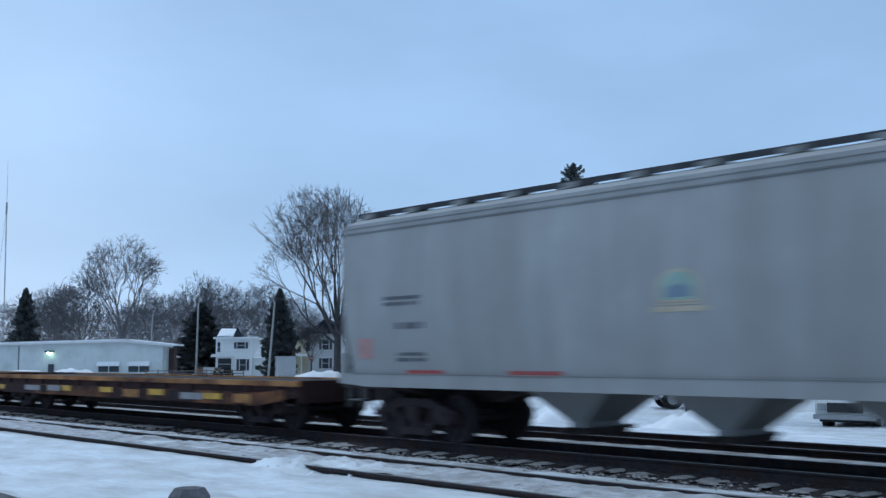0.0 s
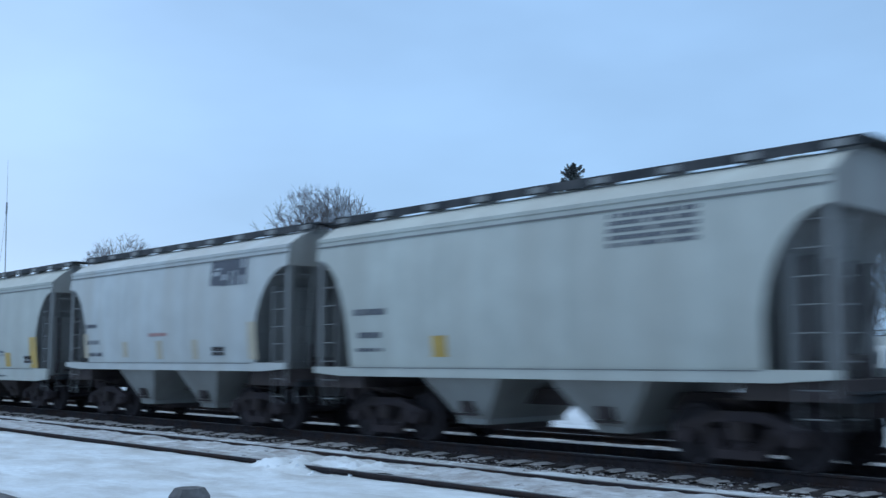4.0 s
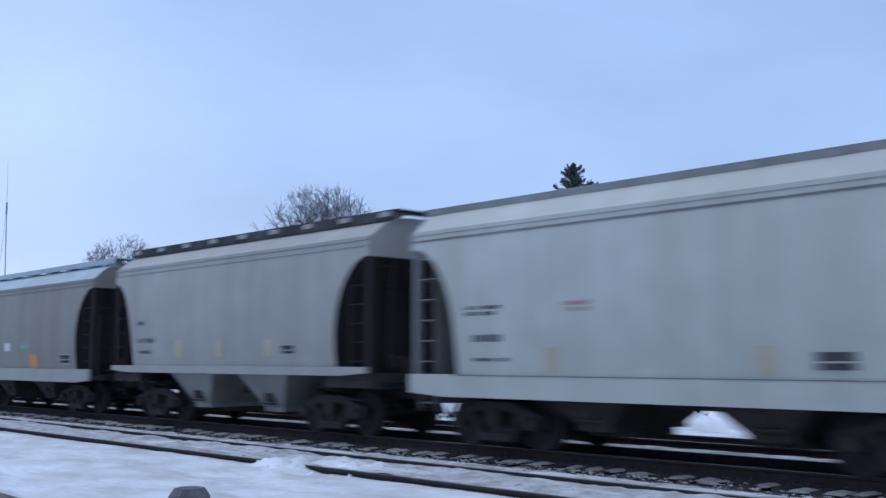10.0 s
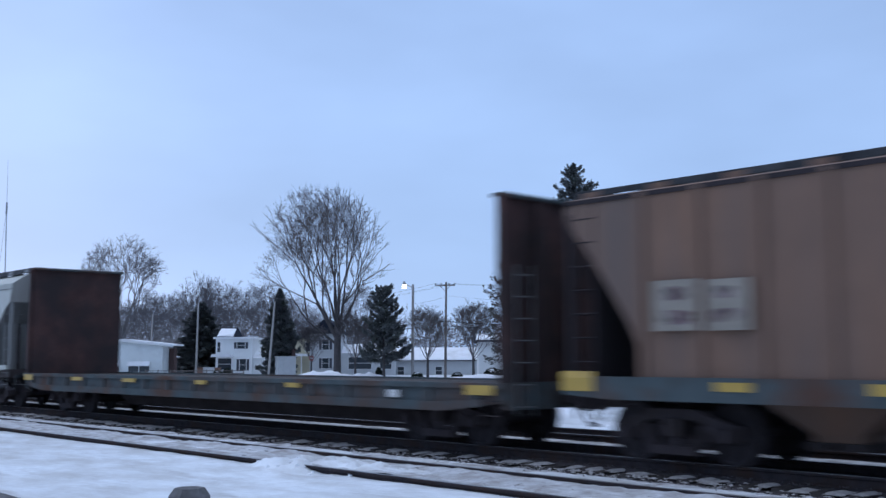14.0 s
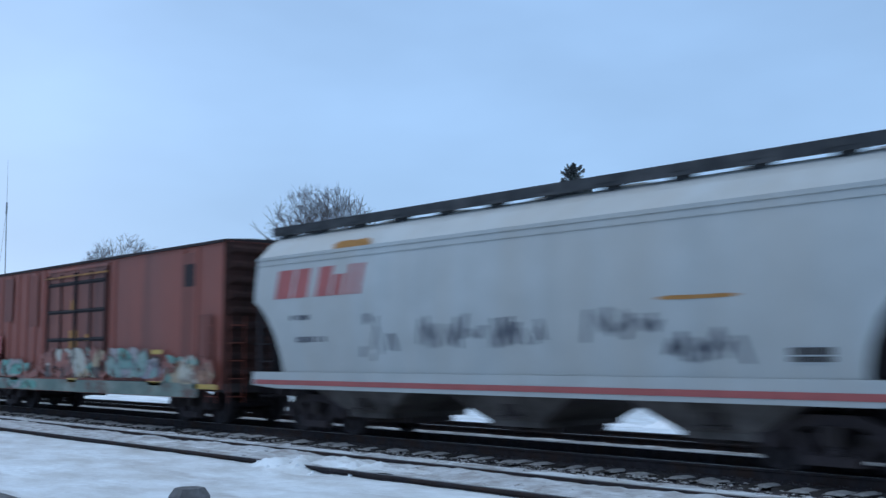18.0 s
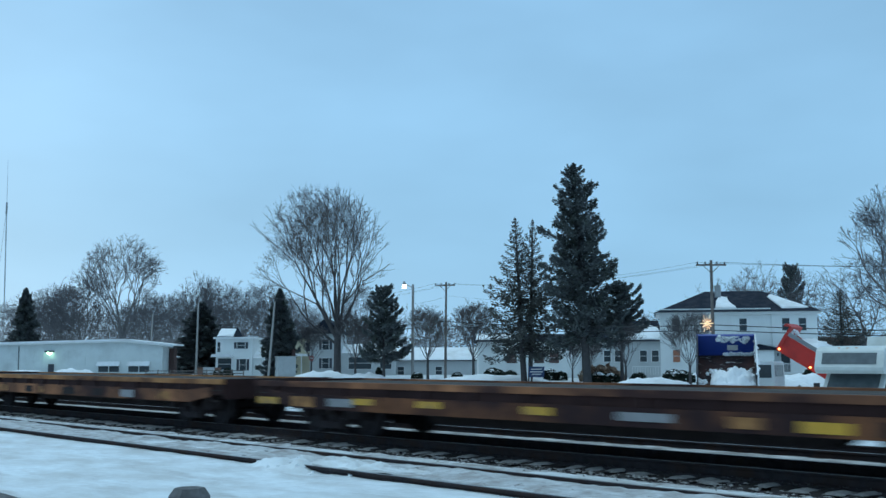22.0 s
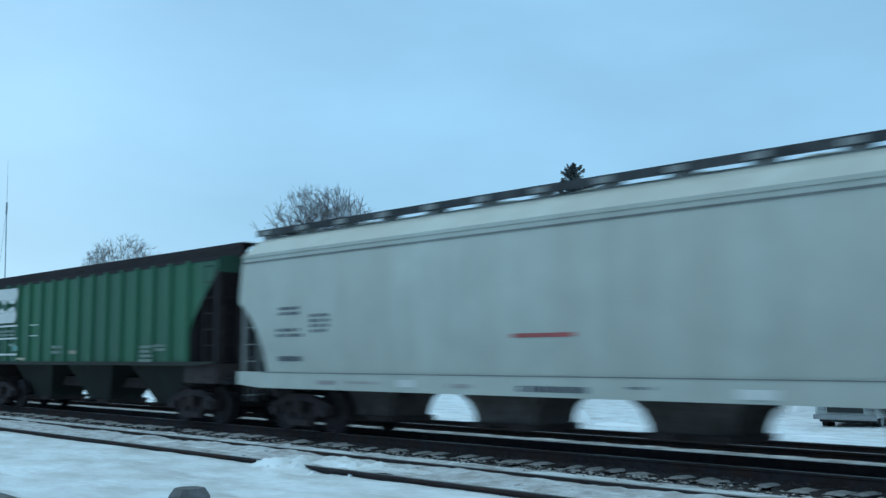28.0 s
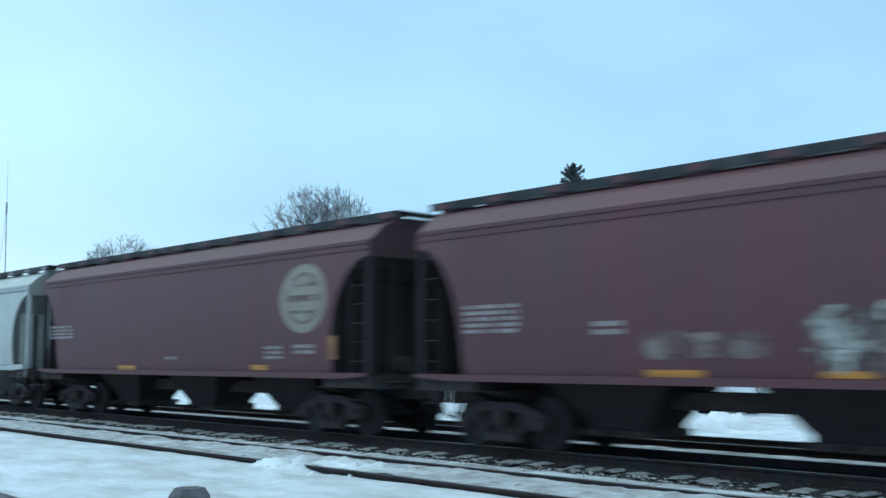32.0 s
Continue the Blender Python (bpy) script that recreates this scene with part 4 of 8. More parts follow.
        shield = part("end_bulkhead", Geo().box(x - s * e - 0.02, x - s * e + 0.02, -1.38, 1.38, 1.101, up), post_paint, car, "vertical sheet set back from the car's end")
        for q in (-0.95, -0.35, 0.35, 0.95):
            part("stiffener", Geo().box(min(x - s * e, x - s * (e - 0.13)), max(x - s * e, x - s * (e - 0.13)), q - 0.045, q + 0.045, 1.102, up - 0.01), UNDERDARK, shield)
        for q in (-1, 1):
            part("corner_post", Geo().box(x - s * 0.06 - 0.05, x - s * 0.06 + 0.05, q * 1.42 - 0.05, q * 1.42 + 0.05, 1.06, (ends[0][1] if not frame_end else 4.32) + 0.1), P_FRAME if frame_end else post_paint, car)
            part("end_brace", Geo().tube((x - s * 0.08, q * 0.75, ends[0][1] + 0.05), (x - s * (e - 0.06), q * 0.5, 1.10), 0.055, n=4), post_paint, car)
            ladder(car, x - s * 0.38, q * 1.47, 0.62, ends[0][1] + 0.25, material=end_paint if end_paint is P_DARKEND and not frame_end else None)
            ladder(car, x - s * 0.02, q * 1.05, 0.62, 4.1, along="y", material=end_paint if end_paint is P_DARKEND and not frame_end else None)
            if frame_end:
                part("end_brace", Geo().tube((x - s * 0.48, q * 1.42, 4.3), (x - s * 0.06, q * 1.42, 1.4), 0.05, n=6), P_FRAME, car)
                part("end_frame", Geo().box(min(x - s * 0.5, x), max(x - s * 0.5, x), q * 1.42 - 0.05, q * 1.42 + 0.05, 4.33, 4.42), P_FRAME, car)
        if frame_end:
            part("end_frame", Geo().box(x - s * 0.06 - 0.05, x - s * 0.06 + 0.05, -1.42, 1.42, 4.33, 4.42).box(x - s * 0.06 - 0.04, x - s * 0.06 + 0.04, -0.5, -0.38, 1.1, 4.33).box(x - s * 0.06 - 0.04, x - s * 0.06 + 0.04, 0.38, 0.5, 1.1, 4.33), P_FRAME, car)
        part("crossover_step", Geo().box(x - 0.02, x + 0.02, -1.3, 1.3, 0.98, 1.08).box(x - s * 0.0 - 0.10, x + 0.10, -1.2, 1.2, 1.10, 1.13), GRATE, car)
    part("brake_wheel", bogie_meshes()["brake_wheel"], TRUCKIRON, car, m=pose(-half + 0.02, 0.55, 2.5))
    part("brake_cylinder", Geo().tube((half - 0.72, -0.25, 1.45), (half - 0.25, -0.25, 1.45), 0.18, n=10), UNDERDARK, car)
    part("brake_pipe", Geo().tube((half - 0.3, -0.9, 1.25), (half - 0.3, 0.9, 1.25), 0.03, n=6).tube((half - 0.3, -0.7, 1.25), (half - 0.3, -0.7, 1.9), 0.025, n=6).box(half - 0.55, half - 0.2, 0.3, 0.8, 1.12, 1.30), UNDERDARK, car)
    # hatches and walkway
    z = eave + 0.52 * rise
    if trough:
        part("hatch", Geo().prism([(-0.42, z), (0.42, z), (0.36, z + 0.10), (-0.36, z + 0.10)], -bh + 0.6, bh - 0.6, "x"), walk_paint or GRATE, car)
    else:
        n = max(4, int(L / 1.9))
        hm = Geo().tube((0, 0, -0.02), (0, 0, 0.07), 0.42, n=14).tube((0, 0, 0.07), (0, 0, 0.10), 0.36, 0.2, n=14).mesh("hatch")
        for i in range(n):
            part("hatch", hm, roof_paint or body_paint, car, m=pose(-bh + 2 * bh * (i + 0.5) / n, 0, z))
    for s in (-1, 1):
        part("walkway", Geo().box(-half - 0.22, half + 0.22, s * 0.78 - 0.17, s * 0.78 + 0.17, cover - 0.03, cover).box(-half - 0.22, half + 0.22, s * 0.95 - 0.012, s * 0.95 + 0.012, cover - (skirt or (0.15 if rise > 0.6 else 0.10)), cover), walk_paint or GRATE, car)
        n = max(6, int(L / 1.35))
        bm = Geo().box(-0.17, 0.17, -0.10, 0.10, eave + 0.36 * rise, cover - 0.031).box(-0.17, 0.17, -0.19, 0.19, cover - 0.13, cover - 0.031).mesh("walkway_bracket")
        for i in range(n + 1):
            part("walkway_bracket", bm, walk_paint or roof_paint or (P_ENDGREY if pale else body_paint), car, m=pose(-half + 0.15 + (L - 0.3) * i / n, s * 0.785, 0))
    for s in (-1, 1):
        part("walkway", Geo().box(s * half - 0.25, s * half + 0.25, -0.95, 0.95, cover - 0.03, cover), walk_paint or GRATE, car)
    running_gear(car, L, inset, sill_depth)
    decals(car, marks, (lambda z: 1.585 if z < lower else side(z) + (0.0 if not ribbed else 0.09)))
    return car


def flatcar(car, L, side_paint, marks, depth=0.50, deck=1.07, fish=True, edge_paint=None, low_paint=None):
    half = L / 2
    worn = edge_paint is not None
    top = deck
    part("deck", Geo().box(-half, half, -1.5, 1.5, top - 0.07, top), TIEWOOD if fish else side_paint, car, "worn timber deck planks")
    for s in (-1, 1):
        if fish:
            out = [(-half, deck - 0.30), (-half + 0.5, deck - 0.34), (-half + 1.5, deck - depth), (half - 1.5, deck - depth), (half - 0.5, deck - 0.34), (half, deck - 0.30), (half, deck + 0.01), (-half, deck + 0.01)]
        else:
            out = [(-half, deck - depth + 0.06), (-half + 3.0, deck - depth + 0.04), (-half + 4.2, deck - depth), (half - 4.2, deck - depth), (half - 3.0, deck - depth + 0.04), (half, deck - depth + 0.06), (half, deck + 0.03), (-half, deck + 0.03)]
        part("side_sill", Geo().prism(out, s * 1.50 - 0.03, s * 1.50 + 0.03), side_paint, car)
        edge = edge_paint or side_paint
        part("top_flange", Geo().box(-half, half, s * 1.52 - 0.08, s * 1.52 + 0.08, deck - (0.075 if worn else 0.055), deck + 0.04), edge, car)
        th = 0.27 if worn else 0.15
        part("bottom_flange", Geo().prism([(-half + 0.5, deck - 0.36), (-half + 1.5, deck - depth - 0.02), (half - 1.5, deck - depth - 0.02), (half - 0.5, deck - 0.36), (half - 0.5, deck - 0.36 + th * 0.8), (half - 1.5, deck - depth + th), (-half + 1.5, deck - depth + th), (-half + 0.5, deck - 0.36 + th * 0.8)], s * 1.57 - 0.02, s * 1.57 + 0.02), low_paint or edge, car)
        n = int(L / 1.2)
        pocket = Geo().box(-0.07, 0.07, -0.06, 0.0, deck - 0.30, deck - 0.02).mesh("stake_pocket")
        for i in range(n):
            part("stake_pocket", pocket, side_paint, car, m=pose(-half + 0.7 + (L - 1.4) * i / (n - 1), s * 1.53, 0, 0, 0, 0 if s < 0 else 180))
    for s in (-1, 1):
        part("end_sill", Geo().box(s * half - 0.06, s * half + 0.06, -1.5, 1.5, deck - 0.42, deck + 0.05), side_paint, car)
        ladder(car, s * (half - 0.3), -1.56, 0.45, deck - 0.05, 0.4, step=0.25, material=UNDERDARK)
    for i in range(8):
        x = -half + 2.6 + (L - 5.2) * i / 7
        part("cross_bearer", Geo().prism([(-1.45, deck - 0.08), (-1.45, deck - 0.30), (-0.3, deck - 0.48), (0.3, deck - 0.48), (1.45, deck - 0.30), (1.45, deck - 0.08)][::-1], x - 0.06, x + 0.06, "x"), UNDERDARK, car)
    running_gear(car, L, 2.15, 0.30 if fish else 0.22)
    decals(car, marks, lambda z: 1.598)
    return car


def boxcar(car, L, body_paint, door_paint, marks, eave, ribs, door, end_label, sill_low=0.62, roof_paint=None, end_paint=None, sill_step=(2.9, 3.7), bar_paint=None, bars=6, arch=1.0):
    half, low = L / 2, 0.98
    g = Geo()
    g.box(-half, half, -1.46, 1.46, low, eave)
    part("body", g, body_paint, car)
    rf = Geo()
    rows = []
    for x in np.linspace(-half - 0.03, half + 0.03, 24):
        rows.append([(x, y, eave + 0.004 + h * arch) for y, h in ((-1.52, 0.0), (-1.45, 0.06), (-0.75, 0.17), (0, 0.22), (0.75, 0.17), (1.45, 0.06), (1.52, 0.0))])
    rf.grid(rows).add([p for p in rows[0]], [tuple(range(7))]).add([p for p in rows[-1]], [tuple(range(7))])
    roof = part("roof", rf, roof_paint or body_paint, car)
    top = [(-1.5, 0.02), (-0.75, 0.185), (0, 0.235), (0.75, 0.185), (1.5, 0.02), (1.5, 0.05), (0, 0.27), (-1.5, 0.05)]
    seam = Geo().prism([(y, eave + 0.004 + h * arch) for y, h in top], -0.03, 0.03, "x").mesh("roof_rib")
    for i in range(13):
        part("roof_rib", seam, roof_paint or body_paint, roof, m=pose(-half + 0.4 + (L - 0.8) * i / 12, 0, 0))
    d0, d1 = door
    rib = Geo().prism([(-0.14, 0), (0.14, 0), (0.09, -0.055), (-0.09, -0.055)], low, eave - 0.1, "z").mesh("side_rib")
    for s in (-1, 1):
        for x in ribs:
            part("side_rib", rib, body_paint, car, m=pose(-s * x, s * 1.46, 0, 0, 0, 0 if s < 0 else 180))
        # deep side sill that drops between the bogies
        a, b = sill_step
        out = [(-half, 0.86), (-half + a, 0.86), (-half + b, sill_low), (half - b, sill_low), (half - a, 0.86), (half, 0.86), (half, low + 0.06), (-half, low + 0.06)]
        part("side_sill", Geo().prism(out, s * 1.48 - 0.03, s * 1.48 + 0.03), body_paint, car)
        part("eave_angle", Geo().box(-half, half, s * 1.48 - 0.05, s * 1.48 + 0.05, eave - 0.05, eave + 0.003), roof_paint or body_paint, car)
        part("sill_pipe", Geo().tube((-half + 0.5, s * 1.54, low + 0.02), (half - 0.5, s * 1.54, low + 0.02), 0.02, n=6), UNDERDARK, car)
    # two plug doors on the near side, two on the far side
    for s in (-1, 1):
        for k in (0, 1):
            a = d0 + (d1 - d0) * k / 2 + 0.02
            b = d0 + (d1 - d0) * (k + 1) / 2 - 0.02
            y0, y1 = (-1.54, -1.462) if s < 0 else (1.462, 1.54)
            if s > 0:
                a, b = -b, -a
            dr = part("door", Geo().box(a, b, y0, y1, low + 0.08, eave - 0.22), door_paint, car)
            for z in np.linspace(low + 0.35, eave - 0.6, bars):
                g = Geo().prism([(y0, z - 0.06), (y0, z + 0.06), (y0 - 0.05 if s < 0 else y1 + 0.05, z)] if s < 0 else [(y1, z - 0.06), (y1 + 0.05, z), (y1, z + 0.06)], a + 0.06, b - 0.06, "x")
                part("door_rib", g, bar_paint or door_paint, dr)
            for e in (a + 0.04, b - 0.04, (a + b) / 2):
                bar = Geo().tube((e, y0 - 0.03 if s < 0 else y1 + 0.03, low + 0.1), (e, y0 - 0.03 if s < 0 else y1 + 0.03, eave - 0.3), 0.03, n=6)
                part("lock_bar", bar, bar_paint or door_paint, dr)
        part("door_track", Geo().box(d0 - (d1 - d0) * 0.5, d1 + 0.1, s * 1.53 - 0.05, s * 1.53 + 0.05, low - 0.02, low + 0.07), body_paint, car)
        part("door_track", Geo().box(d0 - 0.1, d1 + 0.1, s * 1.53 - 0.04, s * 1.53 + 0.04, eave - 0.22, eave - 0.14), body_paint, car)
    # pressed ends: deep horizontal corrugations
    for s in (-1, 1):
        rib_e = Geo()
        n = 9
        for i in range(n):
            z = low + 0.28 + (eave - low - 0.5) * i / (n - 1)
            q = [(z - 0.13), (z + 0.13)]
            rib_e.add([(s * half, -1.38, q[0]), (s * half, 1.38, q[0]), (s * half, 1.38, q[1]), (s * half, -1.38, q[1]), (s * (half + 0.11), -1.25, z - 0.03), (s * (half + 0.11), 1.25, z - 0.03), (s * (half + 0.11), 1.25, z + 0.05), (s * (half + 0.11), -1.25, z + 0.05)],
                      [(0, 1, 5, 4), (1, 2, 6, 5), (2, 3, 7, 6), (3, 0, 4, 7), (4, 5, 6, 7)])
        part("end_wall", Geo().box(min(s * half, s * (half + 0.012)), max(s * half, s * (half + 0.012)), -1.45, 1.45, low, eave - 0.02), end_paint or body_paint, car)
        part("end_corrugation", rib_e, end_paint or body_paint, car, end_label)
        part("end_sill", Geo().box(s * half - 0.1, s * half + 0.1, -1.45, 1.45, 0.80, low + 0.02), UNDERDARK, car)
        part("crossover_step", Geo().box(min(s * half, s * (half + 0.28)), max(s * half, s * (half + 0.28)), -0.7, 0.7, 1.02, 1.06), GRATE, car)
        for q in (-1, 1):
            ladder(car, s * (half - 0.35), q * 1.535, 0.55, 2.6, material=body_paint, step=0.42)
            ladder(car, s * (half + 0.13), q * 1.15, 0.55, 2.6, along="y", material=body_paint, step=0.42)
    part("brake_wheel", bogie_meshes()["brake_wheel"], TRUCKIRON, car, m=pose(half + 0.16, -0.6, 2.2))
    for x in np.linspace(-half + 4.2, half - 4.2, 4):
        part("cross_bearer", Geo().prism([(-1.4, 0.98), (-1.4, 0.8), (-0.3, 0.66), (0.3, 0.66), (1.4, 0.8), (1.4, 0.98)][::-1], x - 0.06, x + 0.06, "x"), UNDERDARK, car)
    part("brake_reservoir", Geo().tube((-1.2, -0.7, 0.72), (0.1, -0.7, 0.72), 0.2, n=12), UNDERDARK, car)
    running_gear(car, L, 2.0)
    decals(car, marks, lambda z: 1.60)
    return car


MARKS = {}
MARKS[0] = [('badge', -1.35, -0.38, 2.26, 2.9), ('bars', -7.6, -6.53, 2.59, 2.81), ('bars', -7.26, -6.46, 2.14, 2.34), ('bars', -7.26, -6.46, 1.53, 1.74), ('fadedred', -8.42, -7.98, 1.58, 1.98), ('red', -7.01, -6, 1.29, 1.37), ('red', -4.38, -3.18, 1.27, 1.37)]
MARKS[3] = [('bars', -4.36, -3.41, 2.43, 2.63), ('bars', -4.27, -3.53, 1.98, 2.17), ('bars', -4.33, -3.49, 1.72, 1.83), ('bars', 2, 3.63, 3.29, 3.87), ('yellow', -2.11, -1.72, 1.61, 2)]
MARKS[4] = [('logo', 2.4, 3.98, 3.29, 3.91), ('bars', -4.32, -3.63, 2.45, 2.62), ('bars', -4.32, -3.55, 1.99, 2.18), ('bars', -4.23, -3.38, 1.66, 1.83), ('redbars', -0.63, 0.33, 2.16, 2.3), ('pale', -2.12, -1.83, 1.63, 2.04), ('pale', -0.25, 0.07, 1.58, 2.05), ('pale', 1.55, 1.82, 1.58, 2.05), ('square', 2.45, 3.04, 1.64, 1.89), ('pale', 4.06, 4.4, 1.57, 2.42), ('pale', -4.5, -4.21, 1.62, 2.3)]
MARKS[5] = [('bars', -3.95, -3.14, 2.36, 2.56), ('bars', -3.86, -3.09, 1.92, 2.14), ('bars', -3.78, -2.9, 1.43, 1.61), ('yellow', -1.94, -1.59, 1.38, 1.83), ('yellow', 0.34, 0.63, 1.4, 1.8), ('yellow', 1.94, 2.39, 1.35, 1.8), ('yellow', 3.95, 4.53, 1.32, 2.27), ('square', 3.47, 4.11, 1.44, 1.71), ('bars', 1.09, 1.84, 1.69, 1.9), ('bars', 1.56, 2.28, 1.03, 1.11), ('bars', -2.09, -1.32, 1.04, 1.11)]
MARKS[6] = [('blue', -4.91, -1.9, 1.91, 2.85), ('bars', -4.6, -3, 2.13, 2.37), ('blue', 3.06, 4.43, 2.46, 2.59), ('blue', -0.31, 0.5, 1.76, 2.21), ('blue', 0.44, 1.2, 1.72, 1.84), ('yellow', 4.24, 4.77, 1.5, 2.1), ('yellow', -2.21, -1.73, 1.37, 1.48), ('yellow', -0.29, 0.15, 1.37, 1.48), ('yellow', 1.71, 2.29, 1.36, 1.47), ('bars', 3.29, 4.12, 1.53, 1.74)]
MARKS[7] = [('bars', -4.13, -3.23, 2.58, 2.79), ('bars', -4.08, -2.87, 2.12, 2.32), ('bars', -4.48, -3.61, 1.51, 1.65), ('scrawl', -3.31, -1.25, 1.53, 2.07), ('scrawl', 0.28, 2.83, 1.41, 1.93), ('redbars', -1, 0.06, 1.82, 2.12), ('bars', 0.18, 1.98, 2.11, 2.23), ('square', 2.25, 2.87, 1.64, 1.91), ('yellow', -4.53, -3.61, 1.25, 1.37), ('yellow', -2.31, -1.91, 1.26, 1.38), ('yellow', -0.67, -0.18, 1.26, 1.37), ('yellow', 1.12, 1.57, 1.25, 1.35), ('yellow', 2.77, 3.84, 1.22, 1.35)]
MARKS[8] = [('bars', -4.15, -3.25, 2.38, 2.6), ('bars', -4.07, -3.03, 1.96, 2.16), ('bars', -3.85, -3.04, 1.38, 1.58), ('bars', -2.75, -2.41, 2.02, 2.26), ('pale', -2.01, -1.63, 1.44, 1.81), ('pale', -0.14, 0.24, 1.32, 1.79), ('pale', 1.66, 2.07, 1.37, 1.81), ('square', 2.94, 3.54, 1.37, 1.61), ('pale', 4.05, 4.4, 1.54, 2.17)]
MARKS[9] = [('bars', -3.95, -3.09, 2.33, 2.54), ('bars', -3.81, -3.12, 1.87, 2.07), ('bars', -3.82, -2.93, 1.53, 1.63), ('square', 2.57, 3.15, 1.39, 1.68), ('pale', -2.17, -1.86, 1.35, 1.76), ('pale', 1.71, 2.01, 1.34, 1.76), ('redbars', -1.72, -1.14, 2.34, 2.54)]
MARKS[10] = [('bars', -4.07, -3.72, 2.46, 2.63), ('bars', -4.08, -3.17, 2, 2.19), ('bars', -4.02, -3.37, 1.72, 1.86), ('pale', -2.11, -1.72, 1.62, 2.06), ('pale', -0.19, 0.11, 1.63, 2.02), ('pale', 1.86, 2.17, 1.64, 2.01), ('square', 2.52, 3.01, 1.67, 1.89)]
MARKS[11] = [('bars', -4.01, -3.06, 2.35, 2.57), ('bars', -3.89, -2.96, 1.92, 2.12), ('bars', -3.78, -2.91, 1.53, 1.65), ('white', -1.01, -0.51, 1.85, 2.11), ('orange', 1.04, 1.61, 1.31, 1.73), ('teal', 0.35, 0.98, 1.92, 2.09), ('square', 3.31, 3.97, 1.44, 1.73), ('pale', -4.27, -3.9, 1.44, 2.18)]
MARKS[12] = [('yellow', -4.75, -4.21, 1.6, 2.5), ('bars', -4.38, -3.69, 2.42, 2.65), ('bars', -4.27, -3.37, 1.99, 2.19), ('bars', -3, -2.64, 2.29, 2.42), ('yellow', -2.18, -1.7, 1.58, 2.03), ('yellow', -0.27, 0.21, 1.59, 2.01), ('square', 2.66, 3.19, 1.66, 1.9), ('yellow', 4.25, 4.59, 1.64, 2.5)]
MARKS[13] = [('cream', -3.80, -3.02, 1.98, 2.73), ('palegraf', -3.7, -3.1, 2.05, 2.3), ('palegraf', -3.6, -3.2, 2.4, 2.65), ('cream', -2.88, -2.18, 1.97, 2.70), ('palegraf', -2.8, -2.3, 2.06, 2.32), ('palegraf', -2.75, -2.4, 2.4, 2.62), ('square', 1.96, 2.73, 1.53, 1.88), ('white', 3.06, 3.55, 1.47, 1.66), ('yellow', -5.58, -4.94, 1.07, 1.38), ('yellow', -2.75, -2.19, 1.11, 1.24), ('yellow', -0.51, 0.41, 1.1, 1.25), ('yellow', 2.09, 2.75, 1.09, 1.23), ('yellow', 4.84, 5.63, 1.07, 1.31)]
MARKS[15] = [('bars', -4.27, -3.32, 3.19, 3.46), ('bars', -4.42, -3.56, 2.68, 2.95), ('bars', 0.44, 1.06, 1.7, 2.13), ('square', 2.12, 2.72, 1.58, 1.89), ('pale', 4.11, 4.41, 1.49, 2.44), ('pale', -4.83, -4.38, 1.67, 2.39)]
MARKS[16] = [('bars', -4.27, -3.66, 2.43, 2.63), ('bars', -4.09, -3.32, 1.96, 2.16), ('square', 2.42, 3.1, 1.62, 1.9), ('pale', 3.98, 4.46, 1.57, 2.51), ('bars', 3.32, 3.93, 1.76, 1.95)]
MARKS[17] = [('letters', -6.74, -3.75, 2.84, 3.53), ('rust', -4.73, -3.52, 3.8, 4.01), ('bars', -6.11, -5.39, 2.4, 2.57), ('bars', -5.9, -4.89, 1.93, 2.12), ('scrawl', -2, -0.23, 1.81, 2.24), ('scrawl', -0.09, 1.08, 1.8, 2.2), ('scrawl', 1.97, 3.52, 1.88, 2.26), ('rust', 3.38, 4.71, 2.43, 2.51), ('square', 5.45, 6.08, 1.5, 1.74), ('scrawl', -3.68, -2.65, 1.62, 2.29), ('scrawl', 3.51, 4.9, 1.53, 1.93)]
MARKS[18] = [('red', -7.02, -5.61, 1.1, 2.35), ('white', -6.89, -5.65, 1.5, 1.76), ('white', -6.85, -6, 2.03, 2.22), ('tealgraf', 2.09, 4.48, 1.06, 1.91), ('pinkgraf', 2.45, 5.29, 1.07, 1.62), ('tangraf', 6.1, 7.64, 0.92, 1.53), ('tealgraf', -5.59, -3.73, 1.08, 1.63), ('yellow', 4.67, 5.25, 1.71, 1.82), ('yellow', 4.47, 5.23, 0.92, 1.02), ('yellow', 6.79, 7.9, 0.87, 0.99), ('yellow', -7.89, -6.86, 0.89, 1), ('yellow', -4.74, -4.05, 0.9, 1), ('yellow', -0.39, 0.21, 0.93, 1.04)]
MARKS[19] = [('bluegraf', -7.05, -3.08, 0.87, 2.2), ('darkgraf', 3, 6.33, 0.99, 2.05), ('tealgraf', 6.33, 6.99, 1.48, 1.99), ('whitebars', -1.98, -0.93, 3.57, 4), ('whitebars', 0.27, 1.5, 3.57, 3.93), ('pale', 8.52, 8.85, 1.39, 2.28), ('mutebars', 7.14, 7.96, 1.53, 2.41), ('mutebars', 7.16, 7.96, 1.12, 1.43), ('mutebars', -8.35, -7.63, 1.2, 2.47), ('white', -7.5, -7.01, 1.8, 2.03), ('whitebars', -6.6, -6.19, 2.13, 2.47), ('silver', -1.85, -1.45, 1.95, 2.35), ('mutebars', -1.91, -1.39, 1.5, 1.9), ('silver', 0.5, 0.85, 2.05, 2.34), ('mutebars', 0.43, 1.2, 2.75, 2.95), ('orange', -1.42, -0.96, 1.29, 1.37)]
